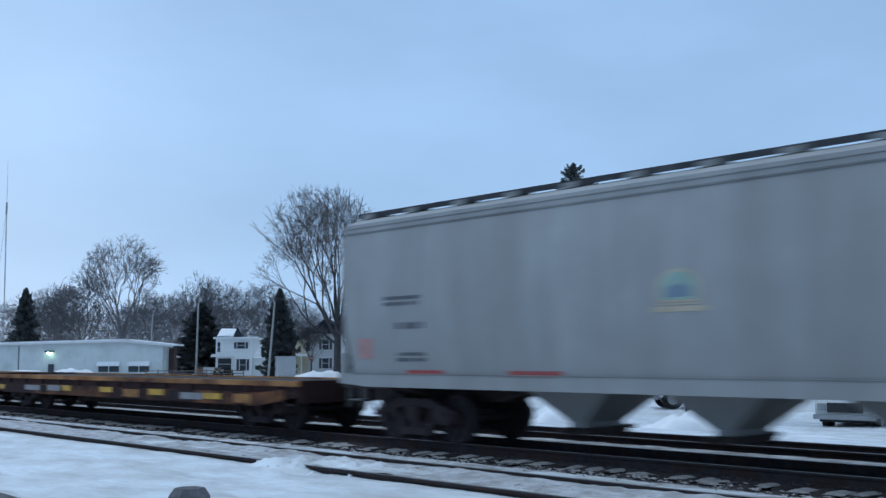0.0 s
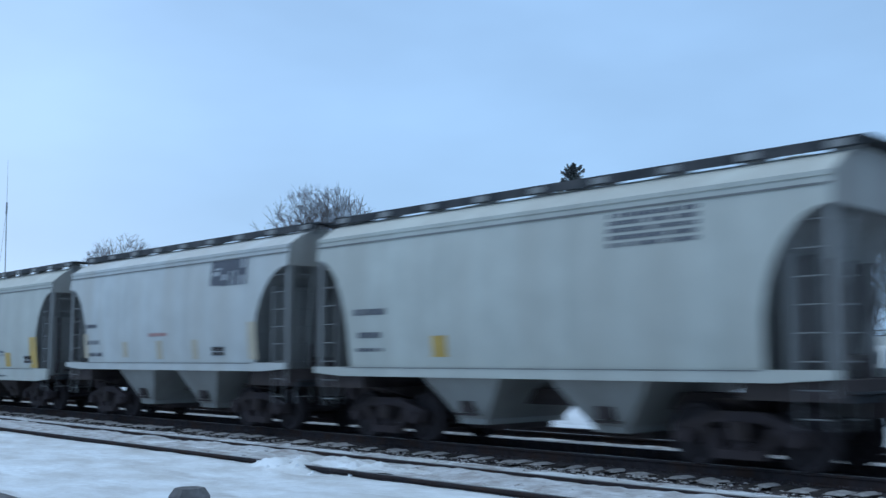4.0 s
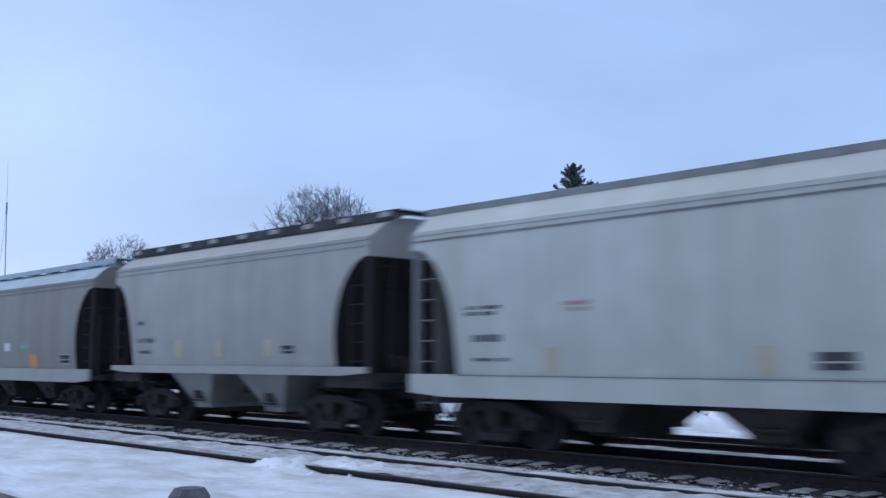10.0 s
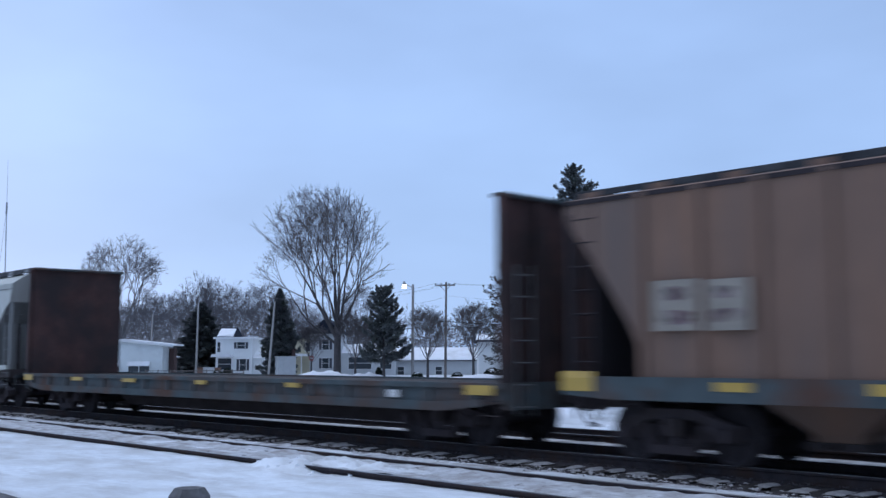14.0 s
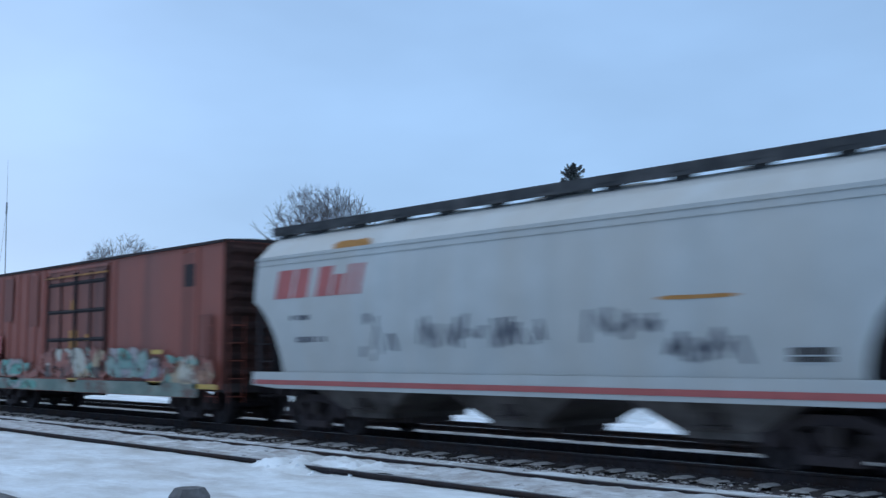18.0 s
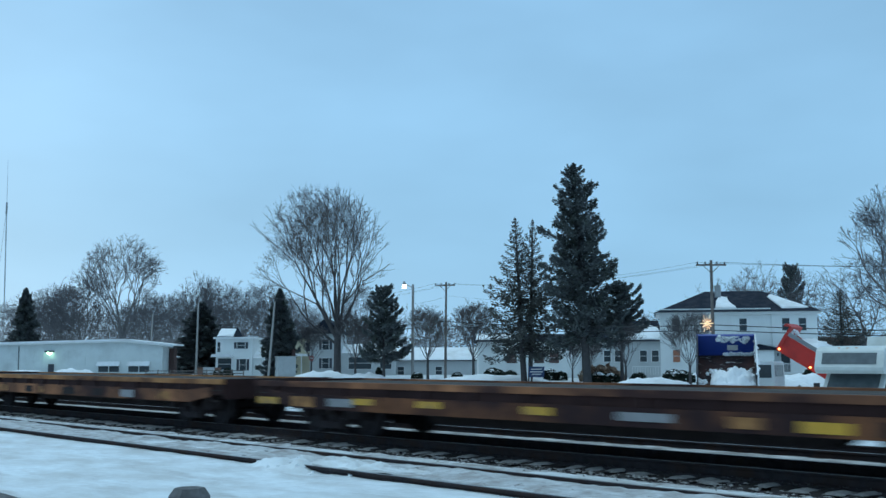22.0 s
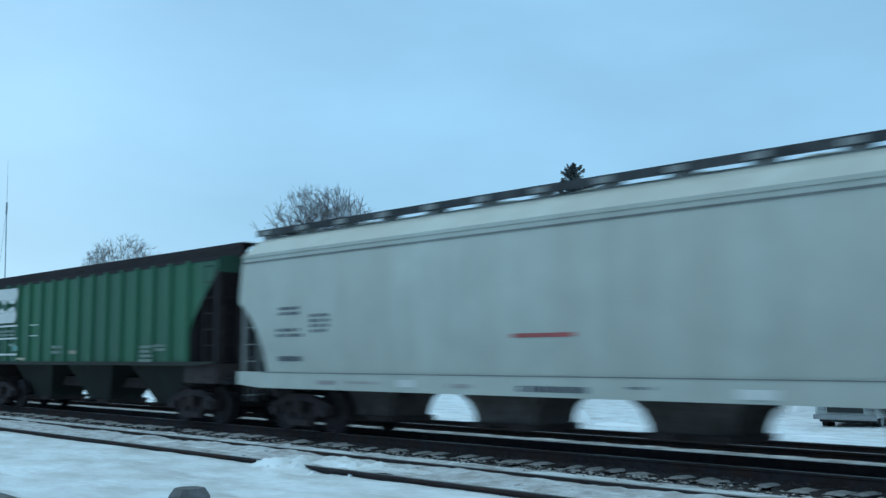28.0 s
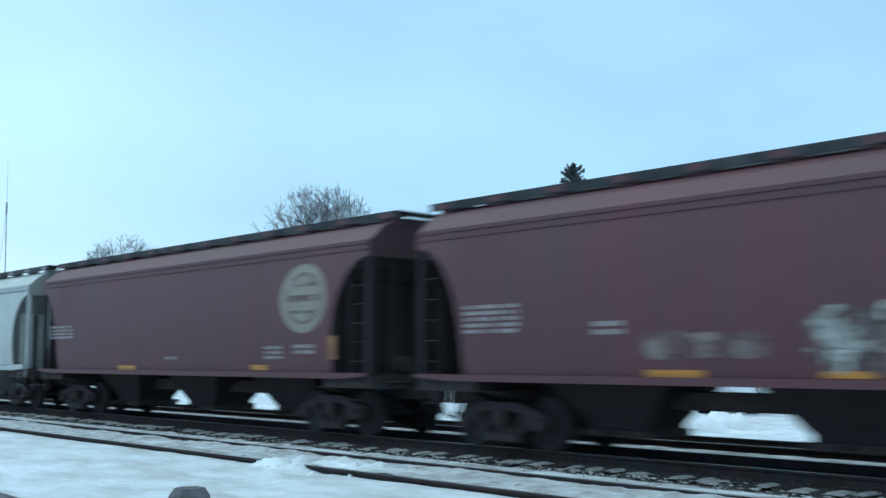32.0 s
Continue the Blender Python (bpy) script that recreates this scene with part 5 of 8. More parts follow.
MARKS[24] = [('bars', 5.99, 7.12, 2.02, 2.36), ('square', 6.38, 7.13, 1.55, 1.87), ('red', -0.83, 0.53, 1.93, 2), ('bars', -7.75, -7.01, 2.52, 2.74), ('bars', -7.85, -6.9, 2.05, 2.28), ('bars', -6.6, -5.97, 2.13, 2.56), ('bars', -7.84, -6.99, 1.53, 1.71), ('white', -3.77, -3.29, 1.05, 1.19), ('white', 3.48, 4.1, 1.01, 1.15), ('bars', -0.65, 0.8, 1.03, 1.19), ('bars', 1.62, 2.14, 1.11, 1.18), ('dullbars', -6.32, -5.68, 1.06, 1.19), ('dullbars', -5.31, -4.31, 1.09, 1.17), ('dullbars', -2.37, -1.79, 1.06, 1.18)]
MARKS[25] = [('bigmark', -6.05, -4.02, 2.76, 3.89), ('white', -6.11, -3.99, 2.63, 2.69), ('white', -6.11, -3.99, 2.23, 2.28), ('white', -6.11, -3.95, 1.71, 1.77), ('faintbars', -6.0, -4.2, 2.33, 2.57), ('mutebars', -6.05, -5.5, 2.0, 2.14), ('mutebars', -4.6, -4.05, 2.0, 2.14), ('faintbars', -6.05, -5.6, 1.83, 1.97), ('teal', -4.3, -3.9, 1.86, 2.02), ('white', -2.95, -2.35, 2.63, 2.66), ('white', -2.95, -2.35, 2.30, 2.33), ('white', -7.9, -7.2, 3.72, 3.74), ('white', -7.9, -7.2, 3.64, 3.66), ('pale', -3.9, -3.3, 1.56, 1.64), ('pale', -6.1, -5.5, 1.56, 1.64), ('faintbars', -1.2, -0.5, 1.75, 2.05), ('cream', 0.0, 0.5, 1.74, 1.84), ('faintbars', 4.4, 5.1, 1.51, 1.98), ('faintbars', 5.2, 5.75, 1.79, 2.0), ('cream', -7.9, -7.5, 1.56, 1.64)]
MARKS[26] = [('red', -5.5, -3.66, 1.67, 2.28), ('silver', -5.42, -4.06, 2.0, 2.21), ('mutebars', -5.40, -4.08, 2.02, 2.19), ('whitepanel', -5.40, -3.8, 1.71, 1.91), ('faintbars', -3.3, -2.7, 1.75, 2.25), ('red', -6.28, -5.6, 1.49, 1.91), ('whitebars', -6.25, -5.7, 1.66, 1.85), ('orange', -6.7, -6.42, 1.3, 2.02), ('cream', -6.28, -5.78, 1.26, 1.4), ('dimorange', -3.3, -2.9, 1.2, 1.64), ('dimorange', -1.85, -1.4, 1.21, 1.68), ('dimorange', 0.86, 1.34, 1.21, 1.68), ('dimorange', 2.48, 2.95, 1.23, 1.67), ('square', 3.84, 4.58, 1.24, 1.57), ('red', 5.59, 6.24, 1.61, 2.01), ('orange', 6.16, 6.61, 1.23, 2.13)]
MARKS[27] = [('disc', 4.83, 6.64, 2.14, 3.62), ('whitegraf', -0.11, 3.97, 1.32, 2.32), ('dullbars', -6.6, -5.3, 2.02, 2.55), ('dullbars', 4.2, 4.93, 1.56, 1.9), ('dullbars', 5.41, 6.1, 1.67, 1.93), ('orange', 6.26, 6.88, 1.53, 1.74), ('dullbars', -3.69, -3.12, 1.95, 2.21), ('palegraf', -2.77, -0.73, 1.52, 2), ('orange', -2.74, -1.75, 1.3, 1.41), ('orange', 0.08, 0.76, 1.31, 1.41)]
MARKS[28] = [('disc', 5.01, 6.68, 2.12, 3.6), ('dullbars', 4.38, 5.04, 1.58, 1.9), ('dullbars', 5.49, 6.2, 1.69, 1.93), ('dimorange', 6.72, 6.98, 1.57, 2.05), ('dullbars', -7.19, -5.58, 2.19, 2.6), ('orange', -2.8, -1.82, 1.3, 1.42), ('orange', 3.78, 4.41, 1.33, 1.45), ('dullbars', -0.15, 0.5, 1.57, 1.69)]
# front and rear end of each car at the clip's start, along the track
ENDS = [(1.0, -16.98), (-18.4, -36.36), (-37.55, -55.29), (-56.35, -67.72), (-68.8, -79.97), (-81.37, -92.21), (-93.9, -104.5), (-106.06, -117.54), (-119.11, -130.01), (-131.4, -142.32),
        (-143.63, -154.64), (-156.1, -166.86), (-168.2, -179.71), (-180.84, -191.96), (-193.3, -214.1), (-215.6, -226.94), (-228.09, -239.34), (-240.5, -255.58), (-257.08, -272.83), (-274.4, -292.6),
        (-293.8, -311.03), (-312.45, -330.6), (-331.7, -349.57), (-350.65, -376.83), (-378.04, -396.8), (-397.9, -414.07), (-415.41, -431.04), (-432.43, -448.28), (-449.72, -465.7), (-466.9, -478.3)]
CARS = []


def run(t):
    """How far the train has come after t seconds: it slowly gathers speed."""
    return 12.272 * t + 0.10252 * t * t / 2 - 0.0021255 * t ** 3 / 6


def car_at(k, name, label):
    a, b = ENDS[k]
    ob = thing(name, label, "rail car", "cars of the freight train", m=pose((a + b) / 2, TRACK_Y, 0))
    CARS.append((ob, (a + b) / 2))
    return ob, a - b


def old_flat_marks(L, seed):
    r = random.Random(seed)
    out, x = [], -L / 2 + 1.7
    while x < L / 2 - 3.0:
        w = r.uniform(0.35, 1.3)
        kind = r.choice(["flatyellow", "soot", "soot", "flatyellow", "rustpatch", "ash"] if seed < 20 else ["rustpatch", "soot", "rustpatch", "rustpatch", "soot", "ash", "rustpatch"])
        a, b = (0.59, 0.78) if kind != "flatyellow" else (0.61, 0.76)
        out.append((kind, x, x + w, a, b))
        x += w + r.uniform(0.2, 1.5)
    return out


BRIGHT = {1: [("flatyellow", -8.0, -7.3, 0.64, 0.78), ("ash", -5.65, -4.5, 0.65, 0.80), ("soot", -4.45, -4.0, 0.58, 0.82), ("ash", -3.92, -3.03, 0.66, 0.82), ("flatyellow", -2.89, -2.3, 0.68, 0.83), ("flatyellow", -0.37, 0.37, 0.69, 0.83), ("rustpatch", 1.0, 1.9, 0.60, 0.80), ("flatyellow", 2.44, 3.22, 0.68, 0.83), ("soot", 3.45, 4.0, 0.57, 0.82), ("ash", 4.07, 5.1, 0.62, 0.78), ("flatyellow", 5.17, 5.95, 0.65, 0.79), ("rustpatch", 6.5, 7.2, 0.6, 0.8)],
          20: [("flatyellow", -8.5, -7.7, 0.62, 0.76), ("rustpatch", -7.2, -6.4, 0.59, 0.80), ("ash", -5.94, -5.12, 0.62, 0.78), ("flatyellow", -5.1, -4.46, 0.68, 0.80), ("flatyellow", -3.2, -2.55, 0.68, 0.80), ("flatyellow", -0.55, 0.08, 0.66, 0.79), ("ash", 1.4, 2.4, 0.64, 0.77), ("rustpatch", 3.35, 3.85, 0.61, 0.77), ("flatyellow", 4.4, 5.1, 0.60, 0.75), ("soot", 5.5, 6.6, 0.59, 0.78), ("flatyellow", 6.9, 7.6, 0.62, 0.76)]}

HOPPER = {
    # bays, body, ends, cut, other choices
    0: (4, P_GREY, P_SLOPE, "none", dict(bay_paint=P_GREY, bay_set=((-3.67, -0.82, 2.12, 5.06), 0.98, 0.15, False), sill_low=1.04, sill_depth=0.99, eave=4.25, rise=0.5), "long grey covered hopper car with a small faded green badge"),
    3: (2, P_PALE, P_SLOPE, "arch", dict(eave=4.05, rise=0.8, bay_paint=P_BAYGREY, lower=1.42, sill_low=1.24, reach=1.08), "short pale grey covered hopper car with rounded end cutouts"),
    4: (2, P_WHITE, P_SLOPE, "arch", dict(eave=4.07, rise=0.78, bay_paint=P_BAYGREY, lower=1.50, sill_low=1.31, reach=1.28), "short white covered hopper car with a dark blocky emblem"),
    5: (2, P_PALE, P_SLOPE, "arch", dict(bay_paint=UNDERDARK, sill_low=0.92, reach=1.0), "short off-white covered hopper car with tall yellow end stripes"),
    6: (2, P_TAN, P_DARKEND, "none", dict(cover=4.5, bay_paint=UNDERDARK, sill_low=1.04, short_bays=True, frame_end=True), "short dusty tan covered hopper car with blue panels"),
    7: (2, P_PALE, P_SLOPE, "diag", dict(eave=4.05, rise=0.8, bay_paint=P_BAYGREY, lower=1.40, sill_low=1.21), "short pale grey covered hopper car with dark scrawled graffiti"),
    8: (2, P_PALE, P_SLOPE, "arch", dict(walk_paint=P_ENDGREY, bay_paint=UNDERDARK, sill_low=0.90), "short pale covered hopper car with faded yellow marks"),
    9: (2, P_PALE, P_SLOPE, "arch", dict(cover=4.46, walk_paint=P_ENDGREY, bay_paint=UNDERDARK, sill_low=0.90), "short pale covered hopper car with a dark underbody"),
    10: (2, P_TAUPE, P_DARKEND, "arch", dict(skirt=0.21, eave=4.0, rise=0.88, bay_paint=P_BAYGREY, lower=1.42, sill_low=1.24, reach=1.08), "short taupe covered hopper car with dusty sides"),
    11: (2, P_DRAB, P_DARKEND, "arch", dict(cover=4.49, roof_paint=P_BLUEROOF, sill_paint=P_STONE, bay_paint=UNDERDARK, eave=3.86, sill_low=0.92, reach=1.0, walk_paint=P_BLUEROOF), "short taupe covered hopper car with a pale blue roof"),
    12: (2, P_STONE, P_SLOPE, "arch", dict(eave=4.0, rise=0.88, bay_paint=P_BAYGREY, lower=1.42, sill_low=1.24, reach=1.08), "short grey covered hopper car with yellow reflector panels"),
    13: (2, P_RUST, P_DARKEND, "rib", dict(ribbed=True, sill_paint=P_BULK, eave=4.1, cover=4.36, bay_paint=P_RUST, trough=True, rise=0.35), "short rust brown ribbed hopper car with a grey sill"),
    15: (2, P_PALE, P_SLOPE, "diag", dict(eave=4.05, rise=0.8, bay_paint=P_BAYGREY, lower=1.40, sill_low=1.21), "short pale grey covered hopper car with dark end cutouts"),
    16: (2, P_PALE, P_SLOPE, "arch", dict(eave=4.05, rise=0.8, bay_paint=P_BAYGREY, lower=1.42, sill_low=1.24, reach=1.08), "short light grey covered hopper car with a yellow end stripe"),
    17: (3, P_DINGY, P_DARKEND, "low", dict(skirt=0.20, walk_paint=GRATE, bay_paint=P_UNDERGREY, eave=3.82, rise=1.15, sill_depth=0.99), "white covered hopper car with a slanted red emblem and stripe"),
    24: (4, P_PALE, P_SLOPE, "low", dict(bay_paint=P_UNDERGREY, sill_depth=0.99), "long pale grey covered hopper car with a thin red dash"),
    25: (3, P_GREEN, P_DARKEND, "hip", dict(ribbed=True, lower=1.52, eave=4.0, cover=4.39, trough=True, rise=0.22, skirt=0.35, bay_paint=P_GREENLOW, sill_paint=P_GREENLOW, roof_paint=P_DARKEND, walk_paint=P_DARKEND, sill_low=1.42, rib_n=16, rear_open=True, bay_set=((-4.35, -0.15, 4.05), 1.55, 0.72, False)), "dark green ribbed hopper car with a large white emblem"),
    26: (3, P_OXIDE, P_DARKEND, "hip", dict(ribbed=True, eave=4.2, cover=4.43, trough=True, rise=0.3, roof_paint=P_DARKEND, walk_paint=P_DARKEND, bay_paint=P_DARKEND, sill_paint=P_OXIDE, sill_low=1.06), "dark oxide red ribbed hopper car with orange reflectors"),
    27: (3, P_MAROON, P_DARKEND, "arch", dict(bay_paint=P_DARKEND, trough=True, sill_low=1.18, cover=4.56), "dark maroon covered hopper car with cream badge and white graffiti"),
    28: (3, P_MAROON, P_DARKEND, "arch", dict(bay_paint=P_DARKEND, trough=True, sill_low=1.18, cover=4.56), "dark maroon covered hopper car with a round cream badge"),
    29: (2, P_WHITE, P_SLOPE, "arch", dict(bay_paint=P_BAYGREY, lower=1.42, sill_low=1.24, reach=1.1, white_posts=True), "short white covered hopper car with a clean side"),
}
for k in range(30):
    marks = MARKS.get(k, [])
    if k in HOPPER:
        bays, body, end, cut, extra, label = HOPPER[k]
        car, L = car_at(k, "covered_hopper_car", label)
        covered_hopper(car, L, bays, body, end, marks, cut=cut, **extra)
        if k == 6:
            part("sill_stripe", Geo().box(-L / 2 + 0.1, L / 2 - 0.1, -1.592, -1.586, 1.28, 1.375), INK["white"], car, "pale stripe along the sill")
            # thin dark strip just proud of the sill, below the pale stripe
            part("sill_dark_line", Geo().box(-L / 2 + 0.1, L / 2 - 0.1, -1.590, -1.584, 1.23, 1.278), UNDERDARK, car)
            part("sill_flange", Geo().box(-L / 2 + 0.1, L / 2 - 0.1, -1.62, -1.584, 1.02, 1.05), INK["white"], car)
        if k == 17:
            part("sill_stripe", Geo().box(-L / 2 + 0.1, L / 2 - 0.1, -1.592, -1.586, 1.03, 1.13), INK["red"], car, "faded red stripe along the sill")
    elif k == 14:
        car, L = car_at(k, "bulkhead_flatcar", "empty dark bulkhead flat car with tall brown end walls")
        flatcar(car, L, P_BULK, [("yellow", -L / 2 + 0.1, -L / 2 + 0.75, 0.95, 1.12), ("yellow", -6.8, -6.1, 0.98, 1.08), ("yellow", -3.6, -2.9, 0.98, 1.08), ("yellow", 0.2, 0.7, 0.98, 1.08), ("yellow", 4.0, 4.5, 0.98, 1.08), ("yellow", L / 2 - 0.9, L / 2 - 0.2, 0.95, 1.12), ("white", L / 2 - 3.0, L / 2 - 2.7, 0.86, 1.0)], depth=0.45, deck=1.12)
        for s in (-1, 1):
            x = s * (L / 2 - 0.22)
            b = part("bulkhead", Geo().box(x - 0.05, x + 0.05, -1.42, 1.42, 1.13, 4.41), P_BULKRUST, car, "tall brown steel end wall")
            for y in (-1.42, -0.48, 0.48, 1.42):
                part("bulkhead_post", Geo().prism([(x + s * 0.05, 1.13), (x + s * 0.28, 1.13), (x + s * 0.16, 4.41), (x + s * 0.05, 4.41)][::s], y - 0.09, y + 0.09), P_BULKRUST, b)
            part("bulkhead_cap", Geo().box(x - 0.09, x + 0.2, -1.5, 1.5, 4.41, 4.47), P_BULK, b)
            ladder(car, x + s * 0.3, -1.1, 0.6, 3.2, along="y")
    elif k == 18:
        car, L = car_at(k, "boxcar", "red boxcar with plug doors and graffiti along the lower side")
        marks = [("mixgraf", -2.4, 2.2, 0.99, 1.96), ("mixgraf", 4.4, 7.75, 0.86, 1.7), ("mixgraf", -6.4, -2.5, 1.0, 1.55), ("palesill", -6.4, 7.0, 0.66, 1.0), ("tealgraf", -5.0, -2.6, 0.68, 0.98)] + marks
        boxcar(car, L, P_BOXRED, P_DOORRED, marks, 4.40, (-7.45, -6.75, -6.05, -5.35, -4.65, -3.95, -3.25, -2.6, 2.2, 5.95, 6.65), (-2.1, 1.9), "dark grimy corrugated end", 0.64, P_DARKEND, P_ENDRED, (0.9, 1.6), P_DARKEND, 4, 0.45)
        for a, b, c, d, ink in ((6.0, 6.6, 1.1, 4.2, P_PATCH), (6.86, 7.5, 1.2, 2.65, P_PATCH), (-7.1, -6.4, 2.8, 4.2, P_PATCH), (-5.7, -5.0, 2.8, 4.2, P_PATCH), (-3.6, -2.95, 2.6, 4.2, P_PATCH), (6.13, 6.62, 3.36, 3.92, P_DARKEND)):
            part("side_panel", Geo().box(a, b, -1.519 - 0.004 * (ink is P_DARKEND), -1.512, c, d), ink, car, "darker patched paint panel")
        part("door_header", Geo().box(-2.3, 2.0, -1.60, -1.575, 3.99, 4.04), INK["rustpatch"], car, "rusted strip over the doors")
        for a, b, c, d in ((-0.48, 0.09, 1.9, 2.42), (-0.42, -0.1, 3.0, 3.3), (0.6, 0.9, 2.1, 2.3)):
            part("rust_patch", Geo().box(a, b, -1.556, -1.5545, c, d), INK["rust"], car, "bare rusted patch on the door")
    elif k == 19:
        car, L = car_at(k, "boxcar", "long green boxcar with double plug doors and graffiti")
        boxcar(car, L, P_BOXGREEN, P_DOORGREEN, marks, 4.56, [-8.65 + 0.82 * i for i in range(22) if not -3.05 < -8.65 + 0.82 * i < 2.35], (-2.8, 2.1), "green corrugated end with dark ribs", 0.56, P_GREEN, P_ENDGREEN, (2.5, 3.3), P_ENDGREEN, 7, 0.5)
    elif k == 23:
        car, L = car_at(k, "flatcar", "long clean yellow flat car with an empty deck")
        flatcar(car, L, P_FLATNEW, [("soot", -L / 2 + 5.6, -L / 2 + 9.4, 0.66, 0.92), ("ash", -L / 2 + 5.9, -L / 2 + 7.1, 0.72, 0.84), ("ash", -L / 2 + 7.5, -L / 2 + 9.1, 0.72, 0.84), ("bars", -L / 2 + 13.5, -L / 2 + 16.5, 0.70, 0.88), ("flatyellow", -L / 2 + 4.6, -L / 2 + 5.5, 0.68, 0.88), ("bars", 6.0, 9.0, 0.72, 0.86)], depth=0.42, deck=1.09, fish=False)
    else:
        car, L = car_at(k, "flatcar", "rusty yellow flat car with an empty worn deck")
        flatcar(car, L, P_FLATOLD, BRIGHT.get(k) or old_flat_marks(L, k), edge_paint=P_FLATLOW if k == 20 else P_FLATEDGE, low_paint=P_FLATLOW if k > 20 else P_FLATDIM)

# ---- trees ----
BARK = mat("bark_grey", (0.085, 0.080, 0.082), 0.95, vary=0.35, scale=5, second=(0.07, 0.065, 0.065), amount=0.4, second_scale=2.5, bump=0.6, bump_scale=12)
TWIG = mat("bare_twigs", (0.165, 0.155, 0.16), 0.95, vary=0.25, scale=2)
NEEDLE = mat("spruce_needles", (0.120, 0.132, 0.140), 0.85, vary=0.4, scale=1.6, second=(0.09, 0.105, 0.085), amount=0.3, second_scale=0.9, bump=0)
NEEDLE2 = mat("thin_spruce_needles", (0.105, 0.110, 0.108), 0.85, vary=0.4, scale=1.6, second=(0.10, 0.10, 0.085), amount=0.3, second_scale=0.9, bump=0)

RUSSET = mat("russet_needles", (0.19, 0.15, 0.145), 0.9, vary=0.4, scale=1.6, second=(0.075, 0.075, 0.07), amount=0.4, second_scale=0.9, bump=0)

# far row only: bark paler and twigs bluer, haze put into the colours
HAZEBARK = mat("hazed_grey_bark", (0.15, 0.145, 0.15), 0.95, vary=0.3, scale=4, bump=0.4, bump_scale=12)
MAPLETWIG = mat("maple_twigs", (0.13, 0.12, 0.125), 0.95, vary=0.25, scale=2)
HAZETWIG = mat("hazed_grey_twigs", (0.135, 0.132, 0.145), 0.95, vary=0.25, scale=2)


def bare_tree_meshes(seed, H, trunk, fork, limbs, crown_shape, levels=7, twig=0.016, first=0.25, ratio=0.73, wide=(13, 31), lift=0.07, kid=0.62, wander=0.07):
    """A leafless tree: a trunk that forks into steep limbs, each of which parts again and again into finer branches, inside a rounded crown.
    A limb is (compass angle, lean from upright, length, start in parts of H); crown_shape is the middle's x and z and the half axes in x, y and z, all in parts of H."""
    r = random.Random(seed)
    wood, crown = Geo(), Geo()
    cx, cz, ax, ay, az = (v * H for v in crown_shape)

    def outside(p):
        return ((p.x - cx) / ax) ** 2 + (p.y / ay) ** 2 + ((p.z - cz) / (az if p.z > cz else 1.5 * az)) ** 2

    def grow(p, d, length, rad, level):
        if level >= levels:
            for _ in range(3):
                e = (d + Vector((r.gauss(0, 0.20), r.gauss(0, 0.20), r.gauss(0.08, 0.17)))).normalized()
                a = e.cross(Vector((r.gauss(0, 1), r.gauss(0, 1), r.gauss(0, 1)))).normalized() * twig * 0.62
                crown.add([p - a, p + a, p + e * length * r.uniform(1.2, 2.6)], [(0, 1, 2)])
            return
        n = 3 if level < 3 else (2 if level < levels - 1 else 1)
        pts, q = [p], p
        for i in range(n):
            d = (d + Vector((r.gauss(0, wander), r.gauss(0, wander), r.gauss(lift * (1 - 1.3 * level / levels), wander * 0.8)))).normalized()
            q = q + d * (length / n)
            pts.append(q)
        g = wood if rad > 0.075 else crown
        for i in range(n):
            a, b = rad * (1 - 0.3 * i / n), rad * (1 - 0.3 * (i + 1) / n)
            g.tube(pts[i], pts[i + 1], max(twig, a), max(twig, b), 7 if a > 0.14 else (4 if a > 0.05 else 3), False)
        far = outside(q)
        short = 1.0 if far < 0.68 else max(0.35, 1.0 - (far - 0.68) * 1.7)
        if far > 1.02 and level < levels - 1:
            level = levels - 1

        def branch(at, direction, ln, rr):
            side = direction.cross(Vector((r.gauss(0, 1), r.gauss(0, 1), r.gauss(0, 1)))).normalized()
            ang = radians(r.uniform(*wide))
            grow(at, (direction * math.cos(ang) + side * math.sin(ang)).normalized(), ln * r.uniform(0.8, 1.15) * short, rr, level + 1)

        for k in range(2):
            branch(q, d, length * ratio, rad * 0.64)
        if r.random() < kid:
            i = r.randrange(1, n) if n > 1 else 0
            branch(pts[i].lerp(pts[i + 1], r.random()), (pts[i + 1] - pts[i]).normalized(), length * ratio * 0.8, rad * 0.45)

    top = Vector((0, 0, H * fork))
    wood.tube(Vector((0, 0, -0.1)), top * 0.12, trunk * 1.35, trunk * 1.02, 10, False)
    wood.tube(top * 0.12, top * 1.08, trunk * 1.02, trunk * 0.8, 10, False)
    for az_, lean_, ln, start in limbs:
        a, t = radians(az_), radians(lean_)
        grow(Vector((0, 0, H * start)), Vector((math.cos(a) * math.sin(t), math.sin(a) * math.sin(t), math.cos(t))), H * first * ln, trunk * r.uniform(0.28, 0.42), 0)
    return wood.mesh("trunk", True, False), crown.mesh("crown", False, False)


def spread(seed, n, low, high, fork):
    """Limbs fanned all round, the outer ones leaning more and parting lower."""
    r = random.Random(seed)
    return [(137.5 * i + r.gauss(0, 14), low + (high - low) * math.sqrt((i + 0.5) / n) * r.uniform(0.85, 1.1), r.uniform(0.8, 1.15), fork * (1.08 - 0.3 * i / n)) for i in range(n)]


